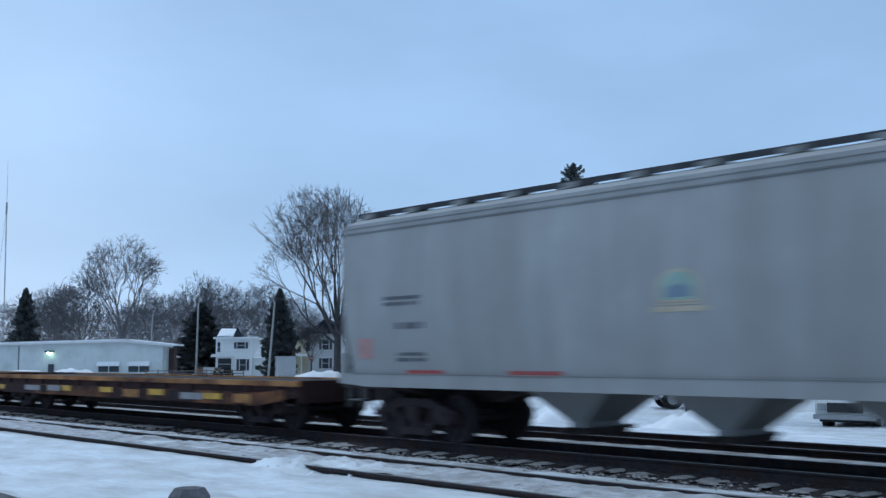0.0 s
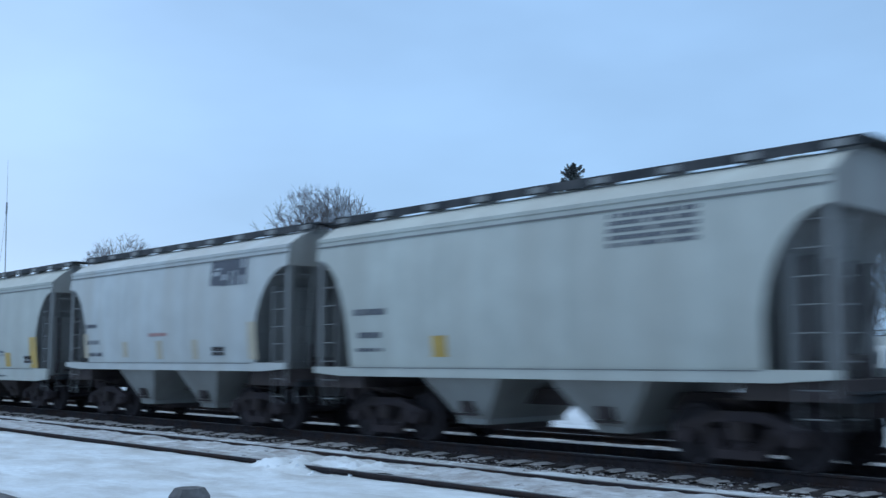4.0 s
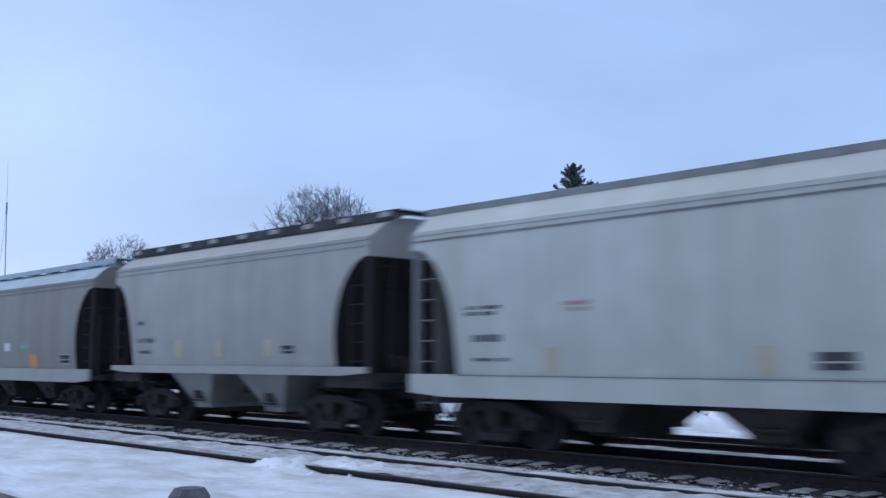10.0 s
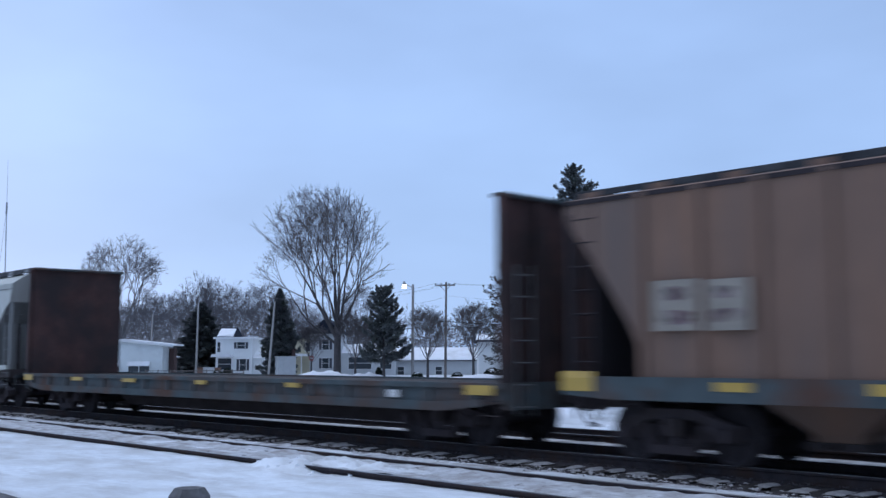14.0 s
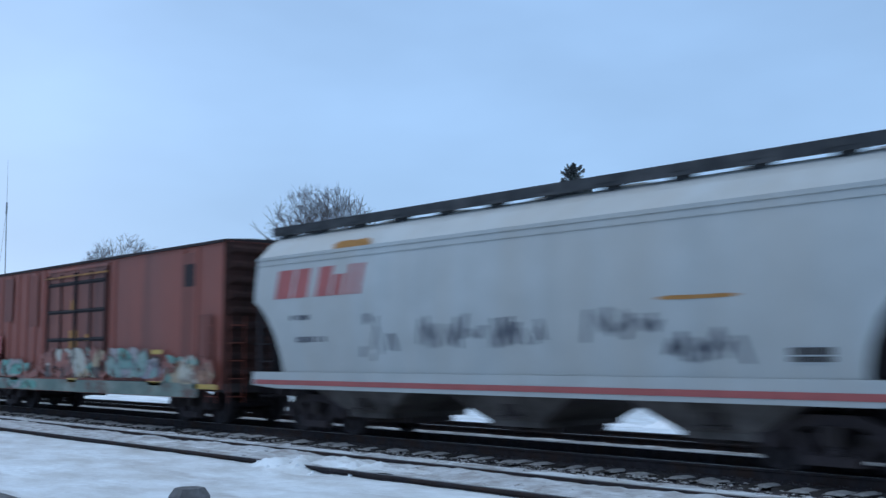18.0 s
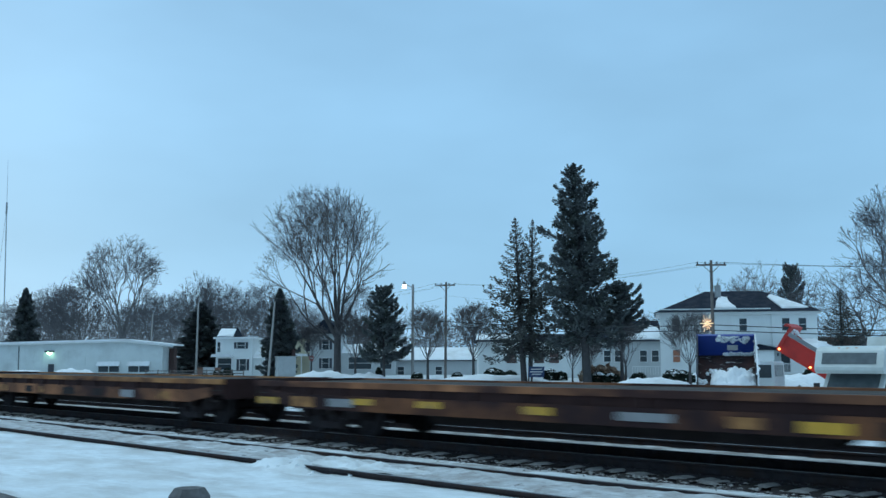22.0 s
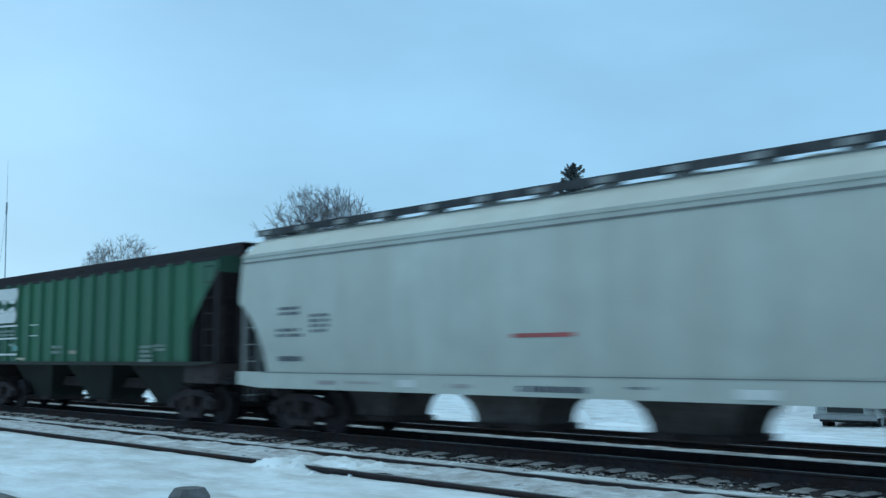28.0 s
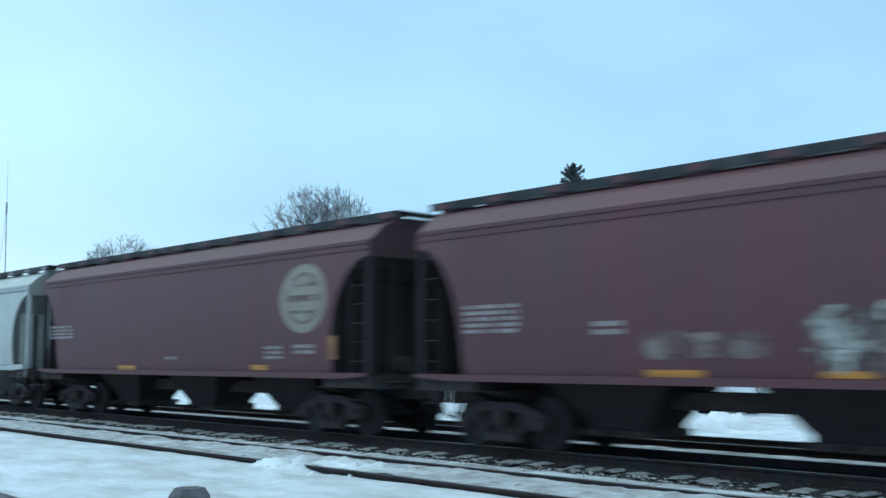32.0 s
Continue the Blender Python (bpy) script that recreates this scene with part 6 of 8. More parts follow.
def conifer_meshes(seed, H, R, bare, boughs, dens, droop, tip, ragged, shape=0.6, low=0.25, lean=0.0, spray=1.0):
    """A conifer: straight trunk with single boughs that sag and turn up at their tips, each set with needle sprays."""
    r = random.Random(seed)
    wood, green = Geo(), Geo()
    sway = lambda z: Vector((lean * z / H, 0, 0))
    wood.tube((0, 0, -0.1), sway(H * 0.5) + Vector((0, 0, H * 0.5)), H * 0.0195, H * 0.012, 9, False)
    wood.tube(sway(H * 0.5) + Vector((0, 0, H * 0.5)), sway(H) + Vector((0, 0, H * 0.985)), H * 0.012, 0.02, 7, False)
    for i in range(boughs):
        f = ((i + r.random()) / boughs) ** 0.86
        z = H * (bare + (0.985 - bare) * f)
        full = R * ((1 - f) ** shape) * min(1, 0.72 + f / low * 0.28) + 0.10
        l = full * r.uniform(1 - ragged, 1.06) * (0.82 + 0.3 * noise.noise((z * 0.55, seed, i % 3)))
        a = 2.39996 * i + r.gauss(0, 0.35)
        out = Vector((math.cos(a), math.sin(a), 0))
        side = Vector((-out.y, out.x, 0))
        rise = 0.55 * f - droop * (1 - f)
        p0 = sway(z) + Vector((0, 0, z))
        p1 = p0 + out * l * 0.62 + Vector((0, 0, l * rise * 0.6))
        p2 = p0 + out * l + Vector((0, 0, l * (rise * 0.75 + tip)))
        wood.tube(p0, p1, 0.016 * l + 0.02, 0.018, 4, False).tube(p1, p2, 0.018, 0.008, 3, False)
        for k in range(int(dens * (5 + 9 * l))):
            t = r.random() ** 0.72
            c = p0 * (1 - t) ** 2 + p1 * 2 * t * (1 - t) + p2 * t * t
            wide = (0.10 + 0.34 * l * t * (1.12 - t)) * spray
            c = c + side * r.gauss(0, wide) + Vector((0, 0, r.gauss(-0.10, 0.13) * (0.5 + 0.25 * l)))
            d = (out * r.uniform(0.3, 1.1) + side * r.gauss(0, 0.55) + Vector((0, 0, r.gauss(-0.18 + (tip + 0.2) * t, 0.32)))).normalized() * (0.26 + 0.10 * l) * r.uniform(0.7, 1.5) * spray
            s = d.cross(Vector((r.gauss(0, 0.6), r.gauss(0, 0.6), 1))).normalized() * (0.075 + 0.02 * l) * r.uniform(0.7, 1.4) * spray
            b = c - d * 0.4
            green.add([b, b + d * 0.45 + s, b + d, b + d * 0.45 - s], [(0, 1, 2, 3)])
    return wood.mesh("trunk", True, False), green.mesh("crown", False, False)


def plant(meshes, u, d, label, category, scale=1.0, turn=0.0, bark=None, leaf=None, stretch=1.0, group="", tilt=0.0):
    t = thing("tree", label, category, group, m=town(u, d, GROUND) @ pose(0, 0, 0, 0, tilt) @ pose(0, 0, 0, 0, 0, turn) @ Matrix.Diagonal((scale * stretch, scale * stretch, scale, 1)))
    part("trunk", meshes[0], bark or BARK, t)
    part("crown", meshes[1], leaf or TWIG, t)
    return t


maple = bare_tree_meshes(11, 23.7, 0.47, 0.25, ((182, 44, 1.0, 0.17), (205, 39, 1.0, 0.20), (160, 35, 1.15, 0.19), (188, 29, 1.25, 0.22), (120, 20, 1.2, 0.24), (250, 19, 1.2, 0.24), (172, 15, 1.3, 0.26), (20, 4, 1.35, 0.26), (345, 11, 1.35, 0.25), (10, 20, 1.25, 0.22), (352, 28, 1.1, 0.19), (80, 29, 1.0, 0.21), (280, 29, 1.0, 0.21)),
                         (-0.10, 0.62, 0.365, 0.35, 0.395), 8, 0.0100, 0.200, 0.765, (12, 36), 0.045, 0.56, 0.08)
plant(maple, -13.2, 131.5, "large bare maple with many steep limbs beside the street", "bare tree", turn=0, leaf=MAPLETWIG)
elm = bare_tree_meshes(23, 20.0, 0.40, 0.27, spread(2, 8, 6, 36, 0.27), (0.0, 0.64, 0.32, 0.32, 0.37), 7, 0.015, 0.215, 0.755, (14, 38), 0.07, 0.55, 0.09)
oak = bare_tree_meshes(37, 17.0, 0.38, 0.24, spread(5, 8, 10, 52, 0.24), (0.0, 0.58, 0.42, 0.42, 0.42), 7, 0.015, 0.22, 0.755, (17, 44), 0.05, 0.55, 0.11)
slim = bare_tree_meshes(41, 8.0, 0.10, 0.26, spread(8, 11, 5, 34, 0.30), (0.0, 0.62, 0.215, 0.215, 0.385), 6, 0.0075, 0.21, 0.76, (11, 30), 0.13, 0.85, 0.06)
gnarl = bare_tree_meshes(53, 16.0, 0.36, 0.28, spread(9, 7, 12, 58, 0.28), (0.0, 0.58, 0.44, 0.44, 0.41), 7, 0.015, 0.225, 0.755, (19, 48), 0.05, 0.55, 0.14)
# the far row behind the low building, its bark and twigs tinted for distance haze
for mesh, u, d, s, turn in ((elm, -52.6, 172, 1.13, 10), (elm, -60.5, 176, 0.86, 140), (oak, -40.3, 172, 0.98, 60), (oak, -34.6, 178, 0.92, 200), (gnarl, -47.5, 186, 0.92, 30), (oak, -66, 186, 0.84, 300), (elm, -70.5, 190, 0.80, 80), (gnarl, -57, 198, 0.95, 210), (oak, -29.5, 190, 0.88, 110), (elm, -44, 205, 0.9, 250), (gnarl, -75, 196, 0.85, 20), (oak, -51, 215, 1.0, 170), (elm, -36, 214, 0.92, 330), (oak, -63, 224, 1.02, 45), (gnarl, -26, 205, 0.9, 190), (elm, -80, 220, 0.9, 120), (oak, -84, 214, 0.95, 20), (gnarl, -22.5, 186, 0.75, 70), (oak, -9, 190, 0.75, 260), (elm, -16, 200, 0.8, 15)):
    plant(mesh, u, d, "bare deciduous tree in the row behind the low building", "bare tree", s, turn, HAZEBARK, HAZETWIG, group="far row of bare trees")
# right-hand trees behind the house
for mesh, u, d, s, turn, lab in ((gnarl, 44.0, 140, 0.98, 40, "bare gnarled tree behind the white house"), (oak, 40.0, 150, 0.80, 100, "bare tree behind the white house"), (elm, 52.2, 118, 1.1, 200, "tall bare tree at the lot's edge"), (oak, 57.0, 126, 1.15, 20, "tall bare tree at the lot's edge"), (gnarl, 60, 150, 1.05, 280, "bare tree beyond the lot"), (oak, 51, 165, 0.75, 310, "bare tree beyond the lot"), (elm, 66, 135, 1.1, 10, "tall bare tree at the lot's edge")):
    plant(mesh, u, d, lab, "bare tree", s, turn)
# young street trees
for u, d, s, turn in ((-1.75, 120.9, 1.06, 0), (3.4, 117.8, 1.10, 70), (12.5, 101.8, 0.62, 30), (16.9, 97.4, 0.72, 200), (20.2, 86.2, 0.80, 120), (-10.9, 131.0, 1.05, 300), (15.6, 112, 0.6, 20), (24.5, 92, 0.5, 44), (-17.5, 140, 0.9, 90)):
    plant(slim, u, d, "young bare street tree on the snowy verge", "bare tree", s, turn, leaf=MAPLETWIG, stretch=1.5, group="young street trees")
spruce = conifer_meshes(3, 20.8, 6.0, 0.19, 230, 7.0, 0.36, 0.22, 0.55, 0.58, 0.2, lean=-1.1, spray=0.60)
thinspruce = conifer_meshes(5, 16.6, 6.9, 0.17, 125, 2.5, 0.44, 0.20, 0.40, 0.95, 0.05, spray=0.56)
dark = conifer_meshes(7, 11.6, 3.3, 0.04, 200, 11.0, 0.30, 0.14, 0.35, 0.75, 0.1, spray=0.68)
pine = conifer_meshes(9, 10.9, 4.3, 0.17, 66, 11.0, 0.12, 0.36, 0.55, 0.45, 0.1, spray=0.72)
highpine = conifer_meshes(15, 9.3, 3.6, 0.50, 44, 11.0, 0.10, 0.40, 0.55, 0.42, 0.1, spray=0.72)
plant(spruce, 13.35, 97.4, "tall dark spruce with ragged boughs and a bare lower trunk", "spruce", turn=15, leaf=NEEDLE)
plant(thinspruce, 8.0, 104.1, "thin sparse spruce beside the street", "spruce", 1.0, 0, leaf=NEEDLE2, tilt=-2.6)
plant(thinspruce, 8.65, 104.5, "thin sparse spruce beside the street", "spruce", 0.99, 130, leaf=NEEDLE2, stretch=0.78, tilt=1.4)
plant(dark, -21.3, 137, "dense dark conical spruce by the street", "spruce", 1.0, 0, leaf=NEEDLE, stretch=1.18)
plant(dark, -68.5, 172, "dense dark conical spruce behind the low building", "spruce", 1.22, 60, leaf=NEEDLE, stretch=1.05)
plant(dark, -36.8, 160, "dense dark spruce beside the white house", "spruce", 0.95, 100, leaf=NEEDLE2, stretch=2.1)
plant(pine, -7.0, 124.3, "bushy dark pine on the verge", "pine", 1.0, 40, leaf=NEEDLE)
plant(highpine, 16.9, 99.5, "bushy dark pine with a bare lower trunk beside the tall spruce", "pine", 1.0, 200, leaf=NEEDLE)
plant(thinspruce, 53.9, 142, "reddish grey conifer behind the parked camper", "conifer", 0.70, 30, leaf=RUSSET, stretch=1.25)
plant(pine, 50.0, 150, "reddish grey pine behind the white house", "pine", 1.42, 210, leaf=RUSSET, stretch=0.62)

# distant woods: a ragged haze of fine crossing twigs, denser towards the ground
rw = random.Random(77)
g = Geo()
m4 = town(0, 0)
for i in range(56000):
    u = rw.uniform(-150, 110) if i < 34000 else rw.uniform(-105, -12)
    d = rw.uniform(225, 300)
    h = 9.8 + (4.5 if u < -35 else (3.0 if u > 48 else -1.0)) + 3.0 * noise.noise((u * 0.06, 0, 0)) + 2.2 * noise.noise((u * 0.25, 5, 0))
    z = GROUND + h * rw.random() ** (1.25 if i < 34000 else 1.7)
    way = Vector((rw.gauss(0, 0.75), 0, rw.gauss(0.45, 0.6))).normalized() * rw.uniform(0.7, 2.2)
    side = Vector((way.z, 0, -way.x)).normalized() * rw.uniform(0.035, 0.085)
    g.add([m4 @ (Vector((u, d, z)) + q) for q in (-side, side, way)], [(0, 1, 2)])
solid("distant_woods", g.mesh("distant_woods", False, False), TWIG, "hazy line of leafless woods beyond the town", "woods", kind="stuff")

# ---- buildings ----
SIDING_WHITE = mat("white_clapboard", (0.78, 0.80, 0.80), 0.6, vary=0.05, scale=1.0, second=(0.66, 0.67, 0.67), amount=0.2, second_scale=0.5)
SIDING_CREAM = mat("cream_clapboard", (0.55, 0.50, 0.36), 0.6, vary=0.06, scale=1.0)
SIDING_GREY = mat("pale_grey_siding", (0.50, 0.52, 0.53), 0.6, vary=0.07, scale=1.0)
METALWALL = mat("white_metal_wall", (0.62, 0.66, 0.66), 0.5, vary=0.05, scale=0.7, second=(0.5, 0.53, 0.53), amount=0.25, second_scale=0.4)
DARKBROWN = mat("dark_brown_shingle", (0.075, 0.055, 0.05), 0.95, vary=0.25, scale=3)
BRICK = mat("brown_brick", (0.095, 0.062, 0.058), 0.85, vary=0.2, scale=6)
SHINGLE = mat("dark_shingle", (0.018, 0.022, 0.034), 1.0, vary=0.3, scale=3, second=(0.038, 0.042, 0.055), amount=0.35, second_scale=1.2)
GLASS = mat("dark_glass", (0.035, 0.045, 0.055), 0.12, vary=0.2, scale=1, bump=0)
TRIM = mat("white_trim", (0.72, 0.73, 0.73), 0.5, vary=0.04)
SHUTTER = mat("dark_shutter", (0.05, 0.055, 0.07), 0.7, vary=0.15)
WARMGLASS = mat("lit_window", (0.30, 0.13, 0.08), 0.3, vary=0.15, emit=0.06)


def window(house, x, z, w, h, y=0.0, glass=None, shutters=False):
    """A sash window standing on the front wall: frame, two panes and sill."""
    f = Geo().box(x - w / 2 - 0.07, x - w / 2, y - 0.06, y, z, z + h).box(x + w / 2, x + w / 2 + 0.07, y - 0.06, y, z, z + h).box(x - w / 2 - 0.07, x + w / 2 + 0.07, y - 0.06, y, z + h, z + h + 0.09).box(x - w / 2, x + w / 2, y - 0.05, y, z + h * 0.48, z + h * 0.52)
    win = part("window", f, TRIM, house)
    part("pane", Geo().box(x - w / 2, x + w / 2, y - 0.025, y - 0.005, z, z + h * 0.48), glass or GLASS, win)
    part("pane", Geo().box(x - w / 2, x + w / 2, y - 0.025, y - 0.005, z + h * 0.52, z + h), glass or GLASS, win)
    part("sill", Geo().box(x - w / 2 - 0.1, x + w / 2 + 0.1, y - 0.12, y, z - 0.07, z), TRIM, win)
    if shutters:
        for s in (-1, 1):
            part("shutter", Geo().box(x + s * (w / 2 + 0.27) - 0.18, x + s * (w / 2 + 0.27) + 0.18, y - 0.05, y, z, z + h), SHUTTER, win)


def clapboards(house, w, h, y, z0, material, pitch=0.42):
    """Lapped boards of the front wall, as low ledges."""
    g = Geo()
    z = z0
    while z < z0 + h - 0.05:
        g.prism([(y, z), (y - 0.03, z), (y, z + pitch)], 0, w, "x")
        z += pitch
    part("siding", g, material, house)


def hip_roof(w, l, z, h, over, ridge):
    a, b = -over, w + over
    c, d = -over, l + over
    r0, r1 = (w - ridge) / 2, (w + ridge) / 2
    m = l / 2
    return [(a, c, z), (b, c, z), (b, d, z), (a, d, z), (r0, m, z + h), (r1, m, z + h)], [(0, 1, 5, 4), (1, 2, 5), (2, 3, 4, 5), (3, 0, 4), (0, 3, 2, 1)]


def gable_roof(w, l, z, h, over, along="x"):
    g = Geo()
    if along == "x":
        g.prism([(-over, z), (l + over, z), (l / 2, z + h)], -over, w + over, "x")
    else:
        g.prism([(-over, z), (w + over, z), (w / 2, z + h)], -over, l + over, "y")
    return g


def snow_patch(house, pts, name="roof_snow"):
    """A slab of snow on a roof, given by its corners."""
    n = len(pts)
    c = sum((Vector(p) for p in pts), Vector()) / n
    ring = [Vector(p) for p in pts]
    fine = []
    rr = random.Random(int(abs(c.x * 7) + n))
    for i in range(n):
        a, b = ring[i], ring[(i + 1) % n]
        for k in range(4):
            q = a.lerp(b, k / 4)
            fine.append(q + (c - q) * rr.uniform(0, 0.09))
    up = Vector((0, 0, 0.10))
    m = len(fine)
    g = Geo().add([*fine, *[p + up * 1.4 + (c - p) * 0.05 for p in fine]], [tuple(range(m, 2 * m))] + [(i, (i + 1) % m, (i + 1) % m + m, i + m) for i in range(m)])
    return part(name, g, SNOW, house, "patch of snow left on the roof")


# two-storey white house with a dark hip roof
W, LL, EV = 16.4, 10.0, 7.05
h = thing("house", "two-storey white clapboard house with a dark hip roof and snow patches", "house", m=town(22.75, 110, GROUND, -11.6) @ Matrix.Diagonal((0.955, 1, 1, 1)))
part("wall", Geo().box(0, W, 0, LL, 0, EV), SIDING_WHITE, h)
part("wall", Geo().box(11.75, W, -0.16, 0, 0, EV), SIDING_WHITE, h, "slightly proud end bay of the wall")
clapboards(h, 11.7, EV, 0, 0.3, SIDING_WHITE)
part("cornice", Geo().box(-0.45, W + 0.4, -0.45, LL + 0.4, EV - 0.25, EV), TRIM, h)
v, f = hip_roof(W, LL, EV, 2.45, 0.6, 6.2)
rf = part("roof", Geo().add(v, f), SHINGLE, h)
snow_patch(h, [(5.9, 0.1, 7.38), (8.3, 0.1, 7.38), (7.6, 1.6, 8.05), (7.4, 3.0, 8.7), (6.5, 3.3, 8.85), (6.1, 2.0, 8.2)])
snow_patch(h, [(12.0, 3.6, 9.0), (15.9, 0.2, 7.35), (12.9, 0.1, 7.38), (11.6, 2.9, 8.75)])
for x, z, lit in ((1.7, 5.1, 0), (5.2, 5.1, 0), (8.8, 5.1, 0), (13.2, 5.1, 0), (14.9, 5.1, 0), (14.9, 1.9, 0), (1.7, 1.9, 1), (4.6, 1.9, 0)):
    window(h, x, z, 0.75, 1.25, -0.16 if x > 11.75 else -0.03, WARMGLASS if lit else None)
part("porch_roof", Geo().prism([(9.3, 3.1), (13.2, 3.1), (12.6, 3.25), (10.0, 3.75)], -2.0, -0.17), SHINGLE, h)
part("porch_wall", Geo().box(9.5, 11.7, -1.8, -0.04, 0, 3.08), SIDING_WHITE, h)
dd = part("door", Geo().box(12.6, 13.5, -0.22, -0.165, 0.9, 3.0), GLASS, h, "glazed porch door")
part("door_frame", Geo().box(12.5, 12.6, -0.25, -0.165, 0.9, 3.1).box(13.5, 13.6, -0.25, -0.165, 0.9, 3.1).box(12.5, 13.6, -0.25, -0.165, 3.0, 3.12), TRIM, dd)
rl = part("porch_railing", Geo().box(11.9, 14.6, -1.52, -1.44, 1.7, 1.77), TRIM, h)
for x in np.arange(11.9, 14.6, 0.16):
    part("baluster", Geo().box(x, x + 0.04, -1.5, -1.46, 0.9, 1.7), TRIM, rl)
part("porch_floor", Geo().box(11.75, 14.6, -1.55, -0.165, 0.72, 0.9), TRIM, h)
for x in (12.2, 14.1):
    part("wall_lamp", Geo().box(x, x + 0.14, -0.3, -0.165, 2.5, 2.8), SHUTTER, h)

# low wing and neighbour house behind the tall spruce
h = thing("house", "long low white house with a snow-covered roof behind the trees", "house", m=town(16.9, 125, GROUND))
part("wall", Geo().box(0, 9.0, 0, 8, 0, 4.3), SIDING_GREY, h)
part("roof", gable_roof(9.0, 8, 4.3, 2.6, 0.5), SHINGLE, h)
snow_patch(h, [(2.6, -0.3, 4.46), (9.3, -0.3, 4.46), (9.3, 2.2, 6.0), (7.2, 3.1, 6.55), (5.0, 2.2, 6.0)])
for x in (2.6, 3.9, 6.9, 8.3):
    window(h, x, 1.9, 0.8, 1.3, 0.0)
rl = part("railing", Geo().box(5.2, 8.9, -2.03, -1.93, 1.3, 1.38), TRIM, h)
for x in np.arange(5.2, 8.9, 0.3):
    part("baluster", Geo().box(x, x + 0.05, -2.0, -1.95, 0.4, 1.3), TRIM, rl)
h = thing("house", "long low white bungalow with boarded windows", "house", m=town(4.3, 126, GROUND))
part("wall", Geo().box(0, 12.3, 0, 8, 0, 4.3), SIDING_WHITE, h)
part("roof", gable_roof(12.3, 8, 4.3, 1.0, 0.6), SHINGLE, h)
snow_patch(h, [(-0.5, -0.1, 4.52), (5.0, -0.1, 4.52), (4.2, 3.6, 5.22), (-0.5, 3.8, 5.26)])
BOARDED = mat("brown_window_board", (0.15, 0.105, 0.10), 0.8, vary=0.2, scale=3)
for x in (3.9, 7.2, 9.0):
    window(h, x, 1.75, 1.15, 1.25, 0.0, BOARDED)
h = thing("house", "low house with a snowy porch beyond the utility pole", "house", m=town(-8.6, 150, GROUND - 0.95))
part("wall", Geo().box(0, 14.5, 0, 8, 0, 2.9), SIDING_GREY, h)
part("roof", gable_roof(14.5, 8, 2.9, 1.9, 0.5), SHINGLE, h)
snow_patch(h, [(-0.3, -0.45, 3.0), (14.8, -0.45, 3.0), (14.9, 3.95, 4.86), (-0.4, 3.95, 4.86)])
for x in (2.6, 8.0):
    window(h, x, 1.0, 0.9, 1.1, 0.0)
# grey and cream houses behind the maple
h = thing("house", "two-storey pale grey house behind the maple", "house", m=town(-18.6, 147, GROUND))
part("wall", Geo().box(0, 4.4, 0, 8, 0, 5.8), SIDING_GREY, h)
part("wall", Geo().box(4.4, 12.0, 0.2, 7, 0, 3.1), SIDING_GREY, h, "single-storey wing")
part("roof", gable_roof(4.4, 8, 5.8, 2.2, 0.4, "y"), SHINGLE, h)
part("roof", Geo().prism([(0.0, 3.1), (7.2, 3.1), (3.6, 4.4)], 4.4, 12.4, "x"), SNOW, h, "snow-covered wing roof")
window(h, 2.2, 3.6, 0.9, 1.4, 0.0, None, True)
window(h, 2.2, 1.0, 0.9, 1.4, 0.0, None, True)
window(h, 7.0, 0.9, 3.2, 1.6, 0.2)
window(h, 10.6, 0.9, 1.6, 1.5, 0.2)
h = thing("house", "cream house with a small porch behind the signal cabinet", "house", m=town(-21.5, 152, GROUND))
part("wall", Geo().box(0, 4.0, 0, 8, 0, 5.2), SIDING_CREAM, h)
part("roof", gable_roof(4.0, 8, 5.2, 1.6, 0.4, "y"), SHINGLE, h)
part("porch_roof", Geo().prism([(-0.6, 2.7), (3.2, 2.7), (3.0, 3.0), (0.0, 3.1)], -1.8, -0.02), SNOW, h, "snow on the porch roof")
for x in (-0.4, 1.2, 2.9):
    part("porch_post", Geo().box(x, x + 0.14, -1.7, -1.56, 0, 2.7), TRIM, h)
window(h, 2.1, 3.4, 0.9, 1.3, 0.0)
# white two-storey house with shutters
h = thing("house", "white two-storey house with dark shutters and a snowy flat roof", "house", m=town(-32.4, 150, GROUND))
part("wall", Geo().box(0, 5.2, 0, 8, 0, 5.2), SIDING_WHITE, h)
part("wall", Geo().box(5.2, 8.2, 0.6, 7, 0, 2.5), SIDING_WHITE, h, "low garage wing")
part("roof", Geo().box(-0.3, 5.6, -0.5, 8.4, 5.2, 5.42), SNOW, h, "snow-covered roof edge")
part("roof", Geo().prism([(0.0, 5.42), (8.0, 5.42), (4.0, 6.9)], 0.0, 2.4, "x"), SHINGLE, h)
snow_patch(h, [(0.0, 0.2, 5.5), (2.4, 0.2, 5.5), (2.4, 3.2, 6.65), (0.0, 3.2, 6.65)])
part("roof", Geo().prism([(0.2, 2.5), (7.4, 2.5), (3.8, 3.5)], 5.2, 8.6, "x"), SNOW, h, "snow-covered garage roof")
window(h, 3.6, 3.8, 1.1, 0.9, 0.0, None, True)
window(h, 0.45, 3.3, 0.4, 1.4, 0.0)
window(h, 1.3, 0.8, 1.9, 1.6, 0.0)
window(h, 3.9, 0.7, 0.9, 1.6, 0.0, None, True)
part("porch_roof", Geo().prism([(-0.4, 2.6), (2.7, 2.6), (2.5, 3.0), (-0.2, 3.0)], -1.6, -0.02), SNOW, h, "snow on the porch roof")

